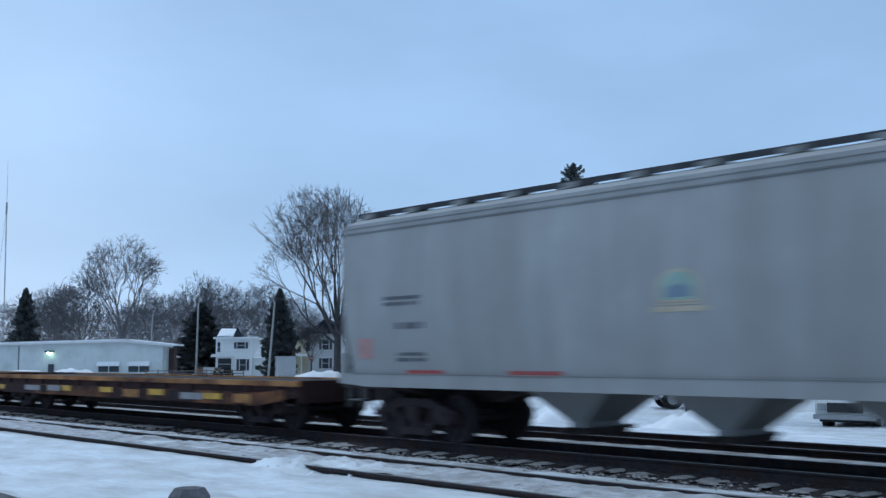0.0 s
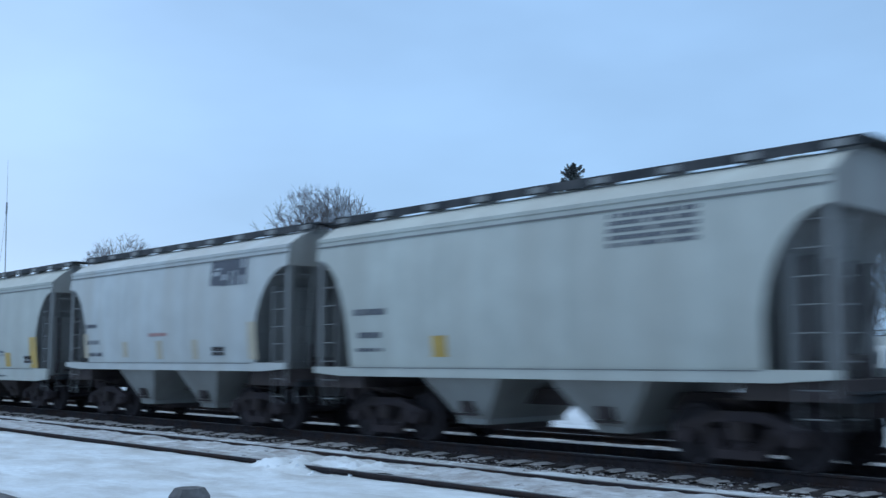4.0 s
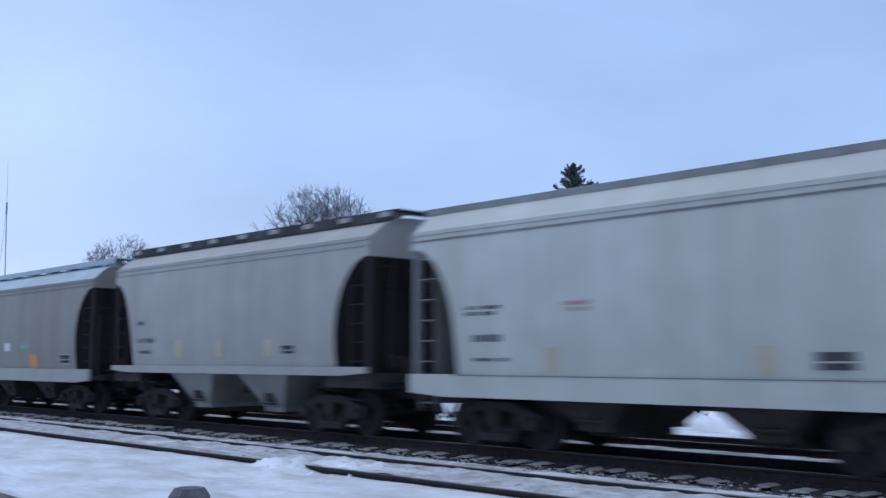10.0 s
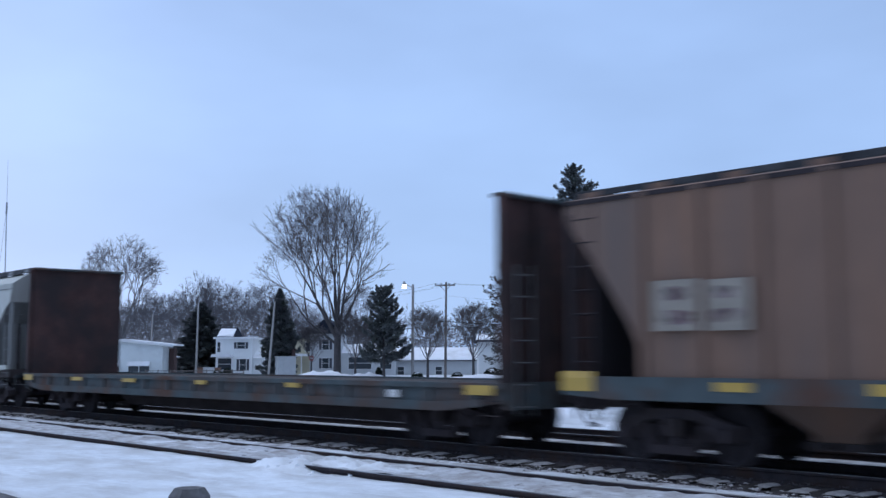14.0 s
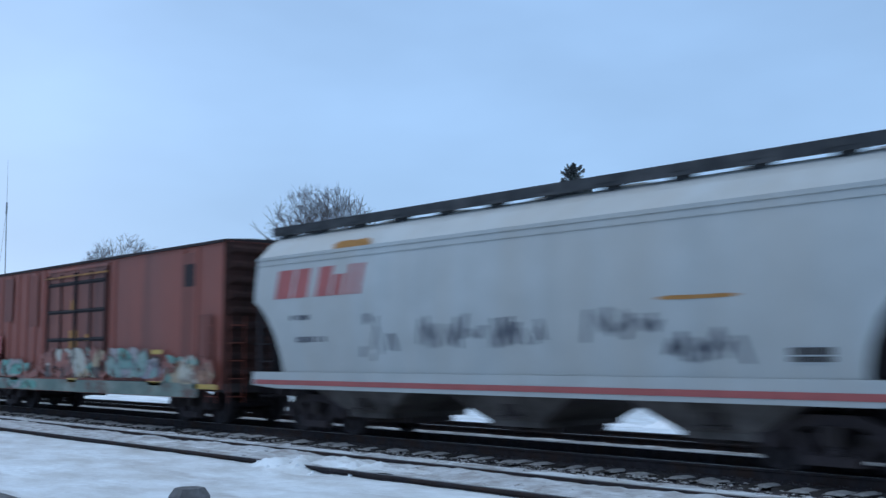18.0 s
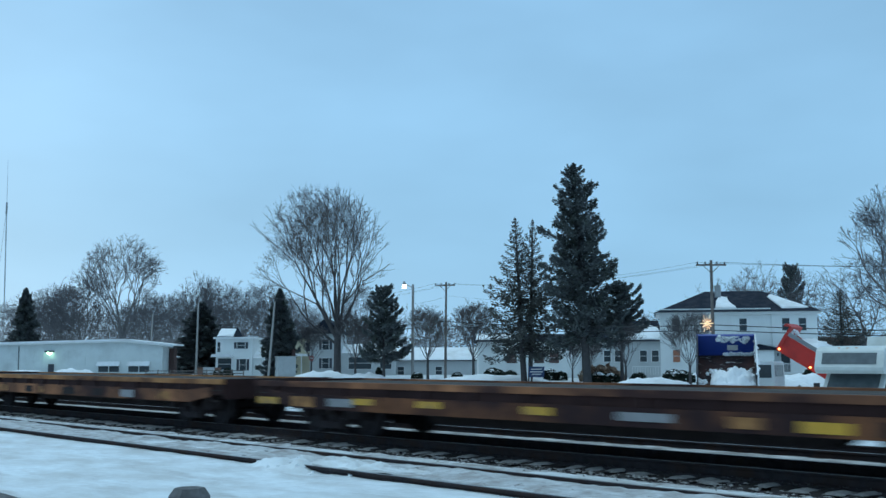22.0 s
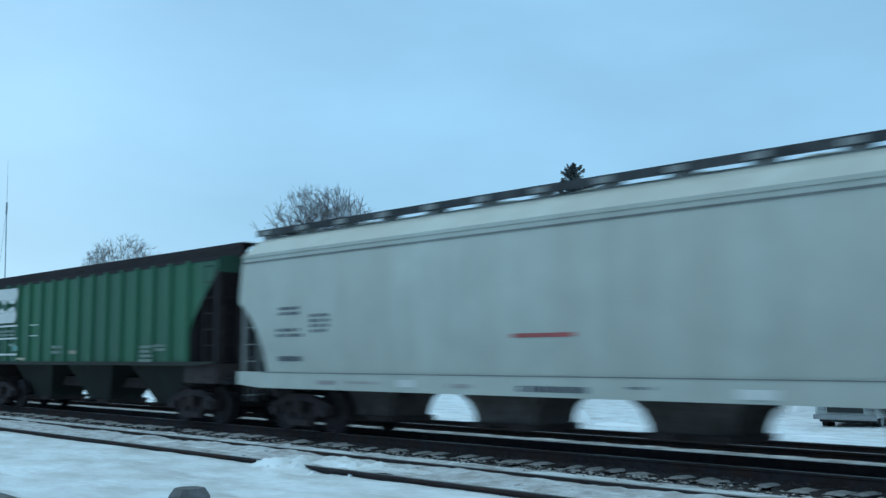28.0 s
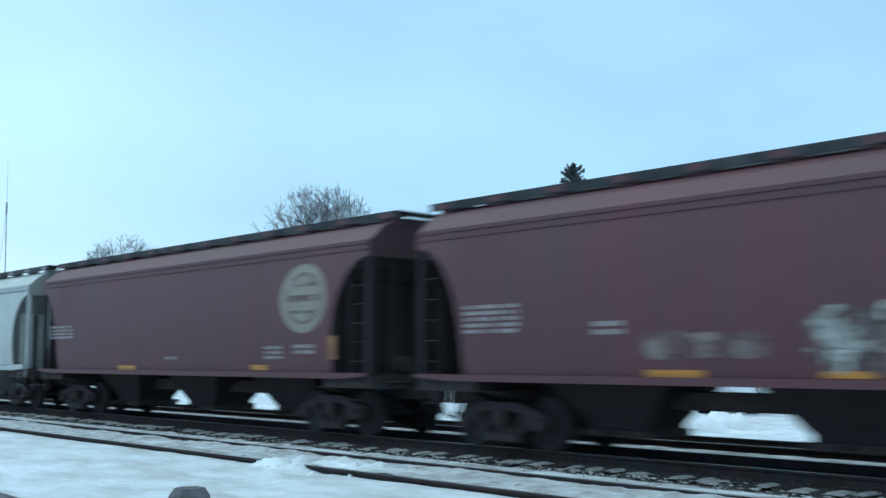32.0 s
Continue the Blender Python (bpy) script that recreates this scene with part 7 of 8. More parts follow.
# long low white industrial building with a shallow gable
h = thing("low_building", "long low white metal building with a shallow snowy roof", "building", m=town(-66, 140, GROUND))
out = [(0, 0), (28.7, 0), (28.7, 4.05), (23.6, 4.78), (0, 4.15)]
part("wall", Geo().prism(out, 0, 5), METALWALL, h)
rf = part("roof", Geo().prism([(-0.3, 4.17), (23.6, 4.80), (30.2, 4.10), (30.2, 4.32), (23.6, 5.02), (-0.3, 4.42)], -0.6, 5.4), SNOW, h, "thin layer of snow on the roof edge")
part("fascia", Geo().prism([(-0.3, 4.02), (23.6, 4.62), (30.2, 3.95), (30.2, 4.09), (23.6, 4.79), (-0.3, 4.16)], -0.55, -0.35), TRIM, h)
part("annex_wall", Geo().box(28.75, 29.45, 3.2, 4.6, 0, 3.8), BRICK, h, "recessed brown brick end wall")
for x in np.arange(1.2, 28.5, 1.15):
    part("wall_seam", Geo().box(x, x + 0.05, -0.03, -0.003, 0, 4.1), METALWALL, h)
for x in (21.6, 25.6):
    wv = part("window", Geo().box(x - 1.5, x + 1.5, -0.06, 0, 0.55, 0.65).box(x - 1.5, x + 1.5, -0.06, 0, 1.62, 2.1).box(x - 1.5, x - 1.38, -0.06, 0, 0.65, 1.62).box(x + 1.38, x + 1.5, -0.06, 0, 0.65, 1.62).box(x - 0.06, x + 0.06, -0.05, 0, 0.65, 1.62), METALWALL, h)
    part("pane", Geo().box(x - 1.38, x - 0.06, -0.04, -0.01, 0.65, 1.62), GLASS, wv)
    part("pane", Geo().box(x + 0.06, x + 1.38, -0.04, -0.01, 0.65, 1.62), GLASS, wv)
    part("awning", Geo().prism([(-0.62, 1.42), (-0.62, 1.47), (0, 2.02), (0, 1.95)], x - 1.55, x + 1.55, "x"), METALWALL, wv, "small sloping metal awning")
    part("awning_snow", Geo().prism([(-0.64, 1.475), (-0.62, 1.60), (-0.2, 2.0), (0, 2.06), (0, 2.025)], x - 1.5, x + 1.5, "x"), SNOW, wv, "snow on the awning")
part("door", Geo().box(15.0, 16.2, -0.05, -0.003, 0.2, 2.6), METALWALL, h)
LAMPGREEN = mat("mercury_lamp", (0.62, 1.0, 0.66), 0.4, vary=0.0, emit=9.0, bump=0)
lamp = part("wall_lamp", Geo().box(13.2, 14.3, -0.5, -0.003, 3.3, 3.5), SHUTTER, h)
part("lamp_bowl", Geo().tube((13.75, -0.34, 3.28), (13.75, -0.34, 3.0), 0.30, 0.18, 12), LAMPGREEN, lamp, "glowing greenish lamp bowl")
for x in (6.5, 9.6):
    part("downpipe", Geo().tube((x, -0.08, 0.2), (x, -0.08, 4.1), 0.05, n=6), SHUTTER, h)
part("meter_box", Geo().box(13.6, 14.3, -0.25, -0.003, 0.5, 1.7), SHUTTER, h)
# snowy roofs glimpsed over it
for u, d, w, z in ((-53.5, 168, 6.0, 3.9), (-49.5, 168, 4.5, 3.6)):
    hh = thing("house", "far house with a snow-covered roof among bare trees", "house", m=town(u, d, GROUND))
    part("wall", Geo().box(0, w, 0, 6, 0, z), SIDING_GREY, hh)
    part("roof", gable_roof(w, 6, z, 1.3, 0.4, "y"), SNOW, hh, "snow-covered gable roof")
hh = thing("house", "dark brown house behind the lot", "house", m=town(52.5, 150, GROUND))
part("wall", Geo().box(0, 18, 0, 8, 0, 2.9), BRICK, hh)
part("roof", gable_roof(18, 8, 2.9, 2.4, 0.5), DARKBROWN, hh)

# ---- street furniture ----
POLEWOOD = mat("pole_wood", (0.17, 0.15, 0.14), 0.9, vary=0.25, scale=4, second=(0.10, 0.09, 0.085), amount=0.35, second_scale=1.5, bump=0.4)
POLEPALE = mat("pole_pale", (0.32, 0.31, 0.30), 0.7, vary=0.12, scale=3)
STEEL = mat("galvanised_steel", (0.30, 0.31, 0.32), 0.5, 0.6, vary=0.12, scale=4)
WIRE = mat("cable_black", (0.02, 0.02, 0.022), 0.7, vary=0.1, bump=0)
LAMPWARM = mat("street_lamp_glow", (1.0, 0.90, 0.68), 0.4, vary=0.0, emit=7.0, bump=0)


def pole(u, d, h, label, arms=0, r=0.16, turn=0.0, tilt=0.0, material=None, z=GROUND):
    t = thing("utility_pole", label, "utility pole", m=town(u, d, z, turn))
    part("shaft", Geo().tube((0, 0, -0.1), (math.tan(radians(tilt)) * h, 0, h), r, r * 0.66, 10), material or POLEWOOD, t)
    for k in range(arms):
        a = part("crossarm", Geo().box(-1.15, 1.15, -0.06, 0.06, h - 0.42 - 0.9 * k, h - 0.29 - 0.9 * k).tube((-0.6, 0, h - 0.42), (0, -0.02, h - 1.0), 0.03, n=4).tube((0.6, 0, h - 0.42), (0, -0.02, h - 1.0), 0.03, n=4), POLEWOOD, t)
        for x in (-1.05, -0.45, 0.45, 1.05):
            part("insulator", Geo().tube((x, 0, h - 0.29 - 0.9 * k), (x, 0, h - 0.11 - 0.9 * k), 0.06, 0.045, 8), SHUTTER, a)
    return t


pole(0.25, 117.8, 10.9, "brown wooden utility pole with one crossarm", 1, tilt=0.7)
pb = pole(20.6, 80.1, 9.8, "wooden utility pole with a crossarm and a transformer can", 1)
part("transformer", Geo().tube((0.42, -0.1, 6.95), (0.42, -0.1, 7.85), 0.24, n=14).tube((0.42, -0.1, 7.85), (0.42, -0.1, 8.05), 0.07, n=8), STEEL, pb)
part("ladder_bracket", Geo().box(-0.1, 0.7, -0.05, 0.05, 7.3, 7.4), STEEL, pb)
pole(-21.8, 131.5, 9.5, "leaning bare utility pole in front of the spruce", 0, 0.16, tilt=4.2, material=POLEPALE)
pole(-34.9, 148.9, 10.3, "bare grey utility pole by the fence", 0, 0.17, tilt=0.8, material=POLEPALE)
pole(-44.6, 160, 9.2, "far utility pole behind the low building", 0, 0.15, tilt=2.0, material=POLEPALE)
lp = thing("street_lamp", "street lamp on a pale pole with its lamp lit", "street lamp", m=town(-3.6, 124.3, GROUND))
part("shaft", Geo().tube((0, 0, -0.1), (0.06, 0, 11.1), 0.2, 0.15, 12), POLEPALE, lp)
part("arm", Geo().tube((0.05, 0, 10.7), (-0.9, 0, 11.15), 0.05, n=8), STEEL, lp)
hd = part("lamp_head", Geo().tube((-0.98, 0, 11.45), (-0.98, 0, 11.05), 0.10, 0.26, 12), STEEL, lp)
part("lamp_bowl", Geo().tube((-0.98, 0, 11.05), (-0.98, 0, 10.62), 0.27, 0.22, 14), LAMPWARM, hd, "glowing lamp bowl")
# thin mast far away on the left
MASTPAINT = mat("pale_mast_paint", (0.42, 0.45, 0.48), 0.7, vary=0.15, scale=0.5)
tw = thing("radio_mast", "slender guyed radio mast far beyond the trees", "mast", m=town(-167.2, 400, GROUND))
part("mast_shaft", Geo().tube((0, 0, 0), (-0.9, 0, 62), 0.32, 0.22, 6), MASTPAINT, tw)
part("mast_top", Geo().tube((-0.9, 0, 62), (-1.1, 0, 79), 0.10, 0.05, 5), MASTPAINT, tw)
part("mast_antenna", Geo().tube((-0.9, 0, 58), (-0.9, 0, 62.5), 0.38, n=6), STEEL, tw)
part("guy_wire", Geo().tube((-0.9, 0, 61), (-5.0, -2, 0), 0.06, n=4), MASTPAINT, tw)

# cables between the poles
def cable(a, b, sag, r=0.009, n=14):
    g = Geo()
    a, b = Vector(a), Vector(b)
    last = a
    for i in range(1, n + 1):
        t = i / n
        p = a.lerp(b, t) - Vector((0, 0, sag * 4 * t * (1 - t)))
        g.tube(last, p, r, r, 4, False)
        last = p
    m4 = town(0, 0)
    return solid("cable", g, WIRE, "black overhead cable strung between utility poles", "cable", "overhead cables", m=m4)


A, B, C, D = (0.25, 117.8), (20.6, 80.1), (47.0, 52.0), (-26.0, 150.0)
for off in (-1.05, 0.45, 1.05):
    cable((A[0] + off, A[1], 9.95), (B[0] + off, B[1], 8.85), 0.8)
    cable((B[0] + off, B[1], 8.85), (C[0] + off, C[1], 7.2), 0.7)
    cable((A[0] + off, A[1], 9.95), (D[0] + off, D[1], 9.8), 1.1)
for za, zb, zc, rr in ((5.7, 4.05, 2.8, 0.04), (5.2, 3.65, 2.55, 0.04)):
    cable((A[0], A[1], za), (B[0], B[1], zb), 0.35, rr)
    cable((B[0], B[1], zb), (C[0], C[1], zc), 0.3, rr)
    cable((D[0], D[1], za + 0.4), (A[0], A[1], za), 0.5, rr)
cable((A[0], A[1], 8.4), (-3.6, 124.3, 8.0), 0.1)
cable((A[0], A[1], 8.6), (12.0, 112, 7.6), 0.2)

# lit star decoration on the pole
star = thing("star_decoration", "snowflake star of warm light bulbs hung on the pole", "holiday light", m=town(20.05, 79.7, 4.15) @ Matrix.Scale(0.82, 4))
GLOW = mat("warm_bulbs", (1.0, 0.62, 0.36), 0.4, vary=0.0, emit=2.6, bump=0)
for k in range(12):
    a = math.pi * k / 6
    l = 0.72 if k % 2 == 0 else 0.5
    ray_ = part("light_ray", Geo().tube((0, -0.03, 0), (math.cos(a) * l * 0.85, -0.03, math.sin(a) * l * 1.15), 0.008, n=4), STEEL, star)
    for q in np.linspace(0.2, 1, 6):
        p = (math.cos(a) * l * q * 0.85, -0.06, math.sin(a) * l * q * 1.15)
        part("bulb", Geo().tube((p[0], p[1] - 0.03, p[2]), (p[0], p[1] + 0.03, p[2]), 0.030, n=6), GLOW, ray_)
part("star_frame", Geo().tube((0, 0, -0.85), (0, 0, 0.85), 0.02, n=5).tube((-0.6, 0, 0), (0.6, 0, 0), 0.02, n=5).tube((0, 0, 0), (0.5, 0.35, 0), 0.03, n=5), STEEL, star)

# signal cabinet, stop sign, fence, planters, shrubs and a notice board
CABINET = mat("cabinet_silver", (0.50, 0.52, 0.53), 0.45, 0.1, vary=0.06, scale=2)
cb = thing("signal_cabinet", "pale grey metal signal cabinet beside the crossing street", "cabinet", m=town(-20.2, 135, GROUND, 25))
part("body", Geo().box(-1.15, 1.15, -0.8, 0.8, 0.15, 2.55), CABINET, cb)
part("roof", Geo().box(-1.22, 1.22, -0.88, 0.88, 2.55, 2.66), CABINET, cb)
part("door", Geo().box(-0.5, 0.95, -0.83, -0.803, 0.35, 2.35), CABINET, cb)
part("plinth", Geo().box(-1.1, 1.1, -0.75, 0.75, -0.1, 0.15), SIDING_GREY, cb)
part("chimney", Geo().box(0.95, 1.35, 0.2, 0.6, 2.66, 3.6), BRICK, cb, "brown post behind the cabinet")
sg = thing("road_sign", "small red sign on a thin steel post", "sign", m=town(-17.5, 140, GROUND))
part("post", Geo().tube((0, 0, -0.1), (0, 0, 2.9), 0.05, n=6), STEEL, sg)
part("sign_plate", Geo().prism([(0.38 * math.cos(math.pi / 8 + math.pi / 4 * i), 2.4 + 0.38 * math.sin(math.pi / 8 + math.pi / 4 * i)) for i in range(8)], -0.08, -0.055), INK["red"], sg)
part("sign_bar", Geo().box(-0.24, 0.24, -0.086, -0.081, 2.33, 2.47), INK["white"], sg)
REDBRICK = mat("brick_pier", (0.22, 0.13, 0.10), 0.85, vary=0.2, scale=6)
for u in (-33.6, -31.2):
    solid("gate_pier", Geo().box(-0.35, 0.35, -0.35, 0.35, -0.1, 1.05).box(-0.42, 0.42, -0.42, 0.42, 1.05, 1.15), REDBRICK, "short brick gate pier with a stone cap", "pier", "gate piers", m=town(u, 146, GROUND))
solid("notice_board", Geo().box(-0.9, 0.9, -0.05, 0.05, 0.45, 1.2).box(-0.8, -0.7, -0.04, 0.04, -0.1, 0.45).box(0.7, 0.8, -0.04, 0.04, -0.1, 0.45), CABINET, "pale board between two brick piers", "board", m=town(-32.4, 146, GROUND))
fn = thing("fence", "low dark rail fence along the snowy verge", "fence", m=town(-39, 138, GROUND))
for i in range(9):
    part("fence_post", Geo().box(i * 1.6, i * 1.6 + 0.12, 0, 0.12, -0.1, 0.95), POLEWOOD, fn)
for z in (0.4, 0.75):
    part("fence_rail", Geo().box(0, 12.9, 0.03, 0.09, z, z + 0.1), POLEWOOD, fn)
SIGNBLUE = mat("notice_blue", (0.03, 0.05, 0.13), 0.5, vary=0.1)
nb = thing("yard_sign", "dark blue yard sign on two posts in the snow", "sign", m=town(8.9, 100.5, GROUND))
part("board", Geo().box(-0.75, 0.75, -0.06, 0.06, 0.55, 1.55), SIGNBLUE, nb)
for x in (-0.65, 0.57):
    part("post", Geo().box(x, x + 0.08, -0.05, 0.05, -0.1, 0.55), TRIM, nb)
for z, w in ((1.25, 0.5), (1.0, 0.6), (0.78, 0.45)):
    part("lettering", Geo().box(-w, w, -0.068, -0.063, z, z + 0.10), INK["white"], nb)
BUSH = mat("evergreen_shrub", (0.022, 0.030, 0.022), 0.9, vary=0.5, scale=5, bump=0)
DRYBUSH = mat("dry_hedge", (0.24, 0.175, 0.13), 0.9, vary=0.35, scale=5, bump=0)


def shrub_mesh(seed):
    r = random.Random(seed)
    g, cap = Geo(), Geo()
    for i in range(420):
        a, b = r.uniform(0, 6.28), math.acos(r.uniform(-0.1, 1))
        rad = 0.5 + 0.10 * noise.noise((math.cos(a) * 2, math.sin(a) * 2, b * 2 + seed)) + r.uniform(-0.06, 0.05)
        c = Vector((rad * math.sin(b) * math.cos(a), rad * math.sin(b) * math.sin(a), 0.05 + rad * math.cos(b) * 0.95))
        d = Vector((r.gauss(0, 1), r.gauss(0, 1), r.gauss(0.4, 1))).normalized() * 0.11
        s = d.cross(Vector((r.gauss(0, 1), r.gauss(0, 1), 1))).normalized() * 0.05
        g.add([c - d, c + s, c + d, c - s], [(0, 1, 2, 3)])
    rows = []
    for i in range(5):
        t = i / 4
        rows.append([((0.36 - 0.34 * t) * (1 + 0.25 * noise.noise((k * 1.3, seed, 0))) * math.cos(6.283 * k / 12), (0.36 - 0.34 * t) * math.sin(6.283 * k / 12), 0.40 + 0.18 * math.sin(t * 1.57)) for k in range(12)])
    cap.grid(rows, True)
    return g.mesh("leaves", False, False), cap.mesh("snow_cap", True)


SHRUBS = [shrub_mesh(s) for s in (1, 2, 3)]
DRY_LEAVES = shrub_mesh(4)[0]
for i, (u, d, w, h_, dry, cap) in enumerate(((5.4, 113, 2.3, 1.5, 0, 1), (7.0, 112, 1.9, 1.2, 0, 0), (11.3, 111, 1.5, 1.5, 0, 1), (12.4, 111, 1.3, 1.1, 0, 0), (14.6, 99, 1.7, 1.3, 0, 1), (16.0, 101, 1.9, 1.1, 0, 1), (18.3, 98.5, 1.7, 1.1, 0, 0), (16.0, 106, 4.2, 2.0, 1, 0), (21.8, 100, 1.9, 1.5, 0, 1), (23.0, 101, 1.8, 1.3, 0, 1), (24.4, 101, 1.8, 1.2, 0, 1), (25.6, 101.5, 1.5, 1.0, 0, 1), (31.0, 100, 1.7, 1.4, 0, 0), (35.5, 101, 2.0, 1.7, 0, 0), (-3.0, 122, 1.3, 0.9, 0, 1), (1.6, 119, 1.3, 0.9, 0, 1), (-7.8, 128, 0.9, 1.5, 0, 0), (-29.0, 142, 1.4, 1.4, 0, 0), (-30.4, 142, 1.2, 1.0, 0, 1))):
    sh = thing("shrub", "dry brown hedge along the low house" if dry else ("rounded dark shrub capped with snow" if cap else "rounded dark evergreen shrub"), "shrub", "garden shrubs", m=town(u, d, GROUND + 0.02, i * 40) @ Matrix.Diagonal((w, w, h_ * 1.4, 1)))
    part("leaves", DRY_LEAVES if dry else SHRUBS[i % 3][0], DRYBUSH if dry else BUSH, sh)
    if cap:
        part("snow_cap", SHRUBS[i % 3][1], SNOW, sh)

# ---- vehicles on the lot ----
CREAM = mat("camper_white", (0.60, 0.62, 0.60), 0.4, vary=0.05, scale=2, second=(0.48, 0.49, 0.46), amount=0.25, second_scale=1.2, coat=0.2)
# lighter than GLASS: sky reflection and pale curtain put into the glass colour
TINTSHEEN = mat("tinted_sheen_glass", (0.10, 0.115, 0.125), 0.15, vary=0.25, scale=3, bump=0)
RUBBER = mat("tyre_rubber", (0.02, 0.02, 0.021), 0.85, vary=0.2, scale=8)
TRUCKRED = mat("truck_red", (0.50, 0.030, 0.022), 0.6, vary=0.12, scale=2, second=(0.34, 0.025, 0.02), amount=0.35, second_scale=1.5)
TRUCKBLUE = mat("truck_blue", (0.018, 0.045, 0.26), 0.4, vary=0.12, scale=2, coat=0.2)
TRUCKWHITE = mat("truck_white", (0.62, 0.65, 0.66), 0.35, vary=0.04, scale=2, coat=0.3)
GRIMYBLUE = mat("grimy_blue_steel", (0.030, 0.034, 0.055), 0.75, vary=0.4, scale=3, second=(0.06, 0.05, 0.045), amount=0.45, second_scale=2)
BEDFLOOR = mat("rusty_bed_floor", (0.020, 0.016, 0.018), 0.8, vary=0.4, scale=3, second=(0.055, 0.028, 0.026), amount=0.4, second_scale=1.4, bump=0.2, third=((0.45, 0.46, 0.48), 0.60, 0.66, (2.6, 5, 2.6)))
BLACK = mat("chassis_black", (0.02, 0.02, 0.022), 0.7, vary=0.2, scale=5)
AMBER = mat("amber_light", (1.0, 0.42, 0.12), 0.4, vary=0.0, emit=6.0, bump=0)
REDLIGHT = mat("red_light", (1.0, 0.10, 0.08), 0.4, vary=0.0, emit=4.0, bump=0)


def road_wheel(v, x, y, r=0.42, w=0.26):
    o = part("wheel", Geo().tube((x, y - w / 2, r), (x, y + w / 2, r), r, n=22), RUBBER, v)
    part("rim", Geo().tube((x, y - w / 2 - 0.012, r), (x, y + w / 2 + 0.012, r), r * 0.55, n=16), STEEL, o)
    return o


def road_wheel_x(v, x, y, r=0.42, w=0.26):
    o = part("wheel", Geo().tube((x - w / 2, y, r), (x + w / 2, y, r), r, n=22), RUBBER, v)
    part("rim", Geo().tube((x - w / 2 - 0.012, y, r), (x + w / 2 + 0.012, y, r), r * 0.55, n=16), STEEL, o)
    return o


# cab-over camper, its nose to the track; x across, y towards its rear
rv = thing("camper_van", "white cab-over camper van parked with its nose to the track", "camper van", m=town(13.36, 37.6, GROUND - 0.13, -38))
part("body", Geo().prism([(1.5, 0.35), (6.6, 0.35), (6.7, 0.5), (6.7, 2.80), (6.55, 2.92), (1.3, 2.92), (1.2, 2.0), (1.4, 1.2)], 0.0, 2.3, "x"), CREAM, rv)
part("bunk", Geo().prism([(-0.26, 2.06), (-0.12, 1.94), (1.3, 1.94), (1.3, 2.92), (0.45, 2.90), (0.12, 2.84), (-0.02, 2.74), (-0.28, 2.16)], -0.02, 2.32, "x"), CREAM, rv, "overhanging bunk above the cab")
part("bunk_window", Geo().prism([(-0.222, 2.26), (-0.042, 2.66), (-0.062, 2.67), (-0.242, 2.27)], 0.22, 2.08, "x"), TINTSHEEN, rv)
part("cab", Geo().prism([(-0.75, 0.45), (1.45, 0.45), (1.45, 1.93), (0.62, 1.93), (0.02, 1.32), (-0.70, 1.18), (-0.80, 0.9)], 0.12, 2.18, "x"), CREAM, rv)
part("windshield", Geo().prism([(-0.01, 1.34), (0.59, 1.925), (0.57, 1.945), (-0.03, 1.36)], 0.28, 2.02, "x"), TINTSHEEN, rv)
part("grille", Geo().box(0.55, 1.75, -0.83, -0.79, 0.62, 0.95), BLACK, rv)
for x in (0.22, 1.8):
    part("headlight", Geo().box(x, x + 0.28, -0.84, -0.79, 0.68, 0.92), STEEL, rv)
part("bumper", Geo().box(0.1, 2.2, -0.95, -0.80, 0.38, 0.55), STEEL, rv)
for x in (0.7, 1.0, 1.3):
    part("clearance_light", Geo().box(x, x + 0.09, 0.10, 0.2, 2.80, 2.85), INK["orange"], rv)
part("air_conditioner", Geo().prism([(2.0, 2.92), (3.3, 2.92), (3.2, 3.22), (2.15, 3.26)], 1.15, 1.95, "x"), CREAM, rv, "boxy rooftop air conditioner")
part("side_window", Geo().box(2.298, 2.312, 2.1, 3.1, 1.75, 2.35), GLASS, rv)
part("side_window", Geo().box(2.298, 2.312, 3.9, 5.4, 1.75, 2.35), GLASS, rv)
part("side_window", Geo().prism([(0.25, 1.36), (1.2, 1.36), (1.2, 1.85), (0.68, 1.85)], 2.178, 2.192, "x"), GLASS, rv)
part("side_window", Geo().prism([(0.25, 1.36), (1.2, 1.36), (1.2, 1.85), (0.68, 1.85)], 0.108, 0.122, "x"), GLASS, rv)
for x in (-0.08, 2.38):
    part("mirror", Geo().box(x - 0.1, x + 0.1, 0.05, 0.13, 1.25, 1.6), BLACK, rv)
part("stripe", Geo().box(2.298, 2.308, 1.6, 6.6, 1.2, 1.38), INK["blue"], rv)
part("underbody", Geo().box(0.2, 2.1, -0.6, 6.5, 0.28, 0.46), BLACK, rv)
for x in (0.3, 2.0):
    road_wheel_x(rv, x, 0.05, 0.36, 0.24)
    road_wheel_x(rv, x, 5.0, 0.36, 0.24)

# blue dump truck seen from behind: tail to the track, bed tipped up
bt = thing("dump_truck", "blue dump truck with its raised bed half full of snow", "dump truck", m=town(10.0, 38.2, GROUND, -15))
part("chassis", Geo().box(-0.5, 0.5, 0.1, 7.2, 0.62, 0.86).box(-1.0, 1.0, 0.15, 0.3, 0.45, 0.7), BLACK, bt)
part("cab", Geo().prism([(4.5, 0.8), (6.9, 0.8), (6.9, 1.5), (5.9, 1.6), (5.6, 2.3), (4.5, 2.35)], -1.05, 1.05, "x"), TRUCKWHITE, bt)
part("cab_window", Geo().box(-0.75, 0.75, 4.48, 4.497, 1.6, 2.15), GLASS, bt)
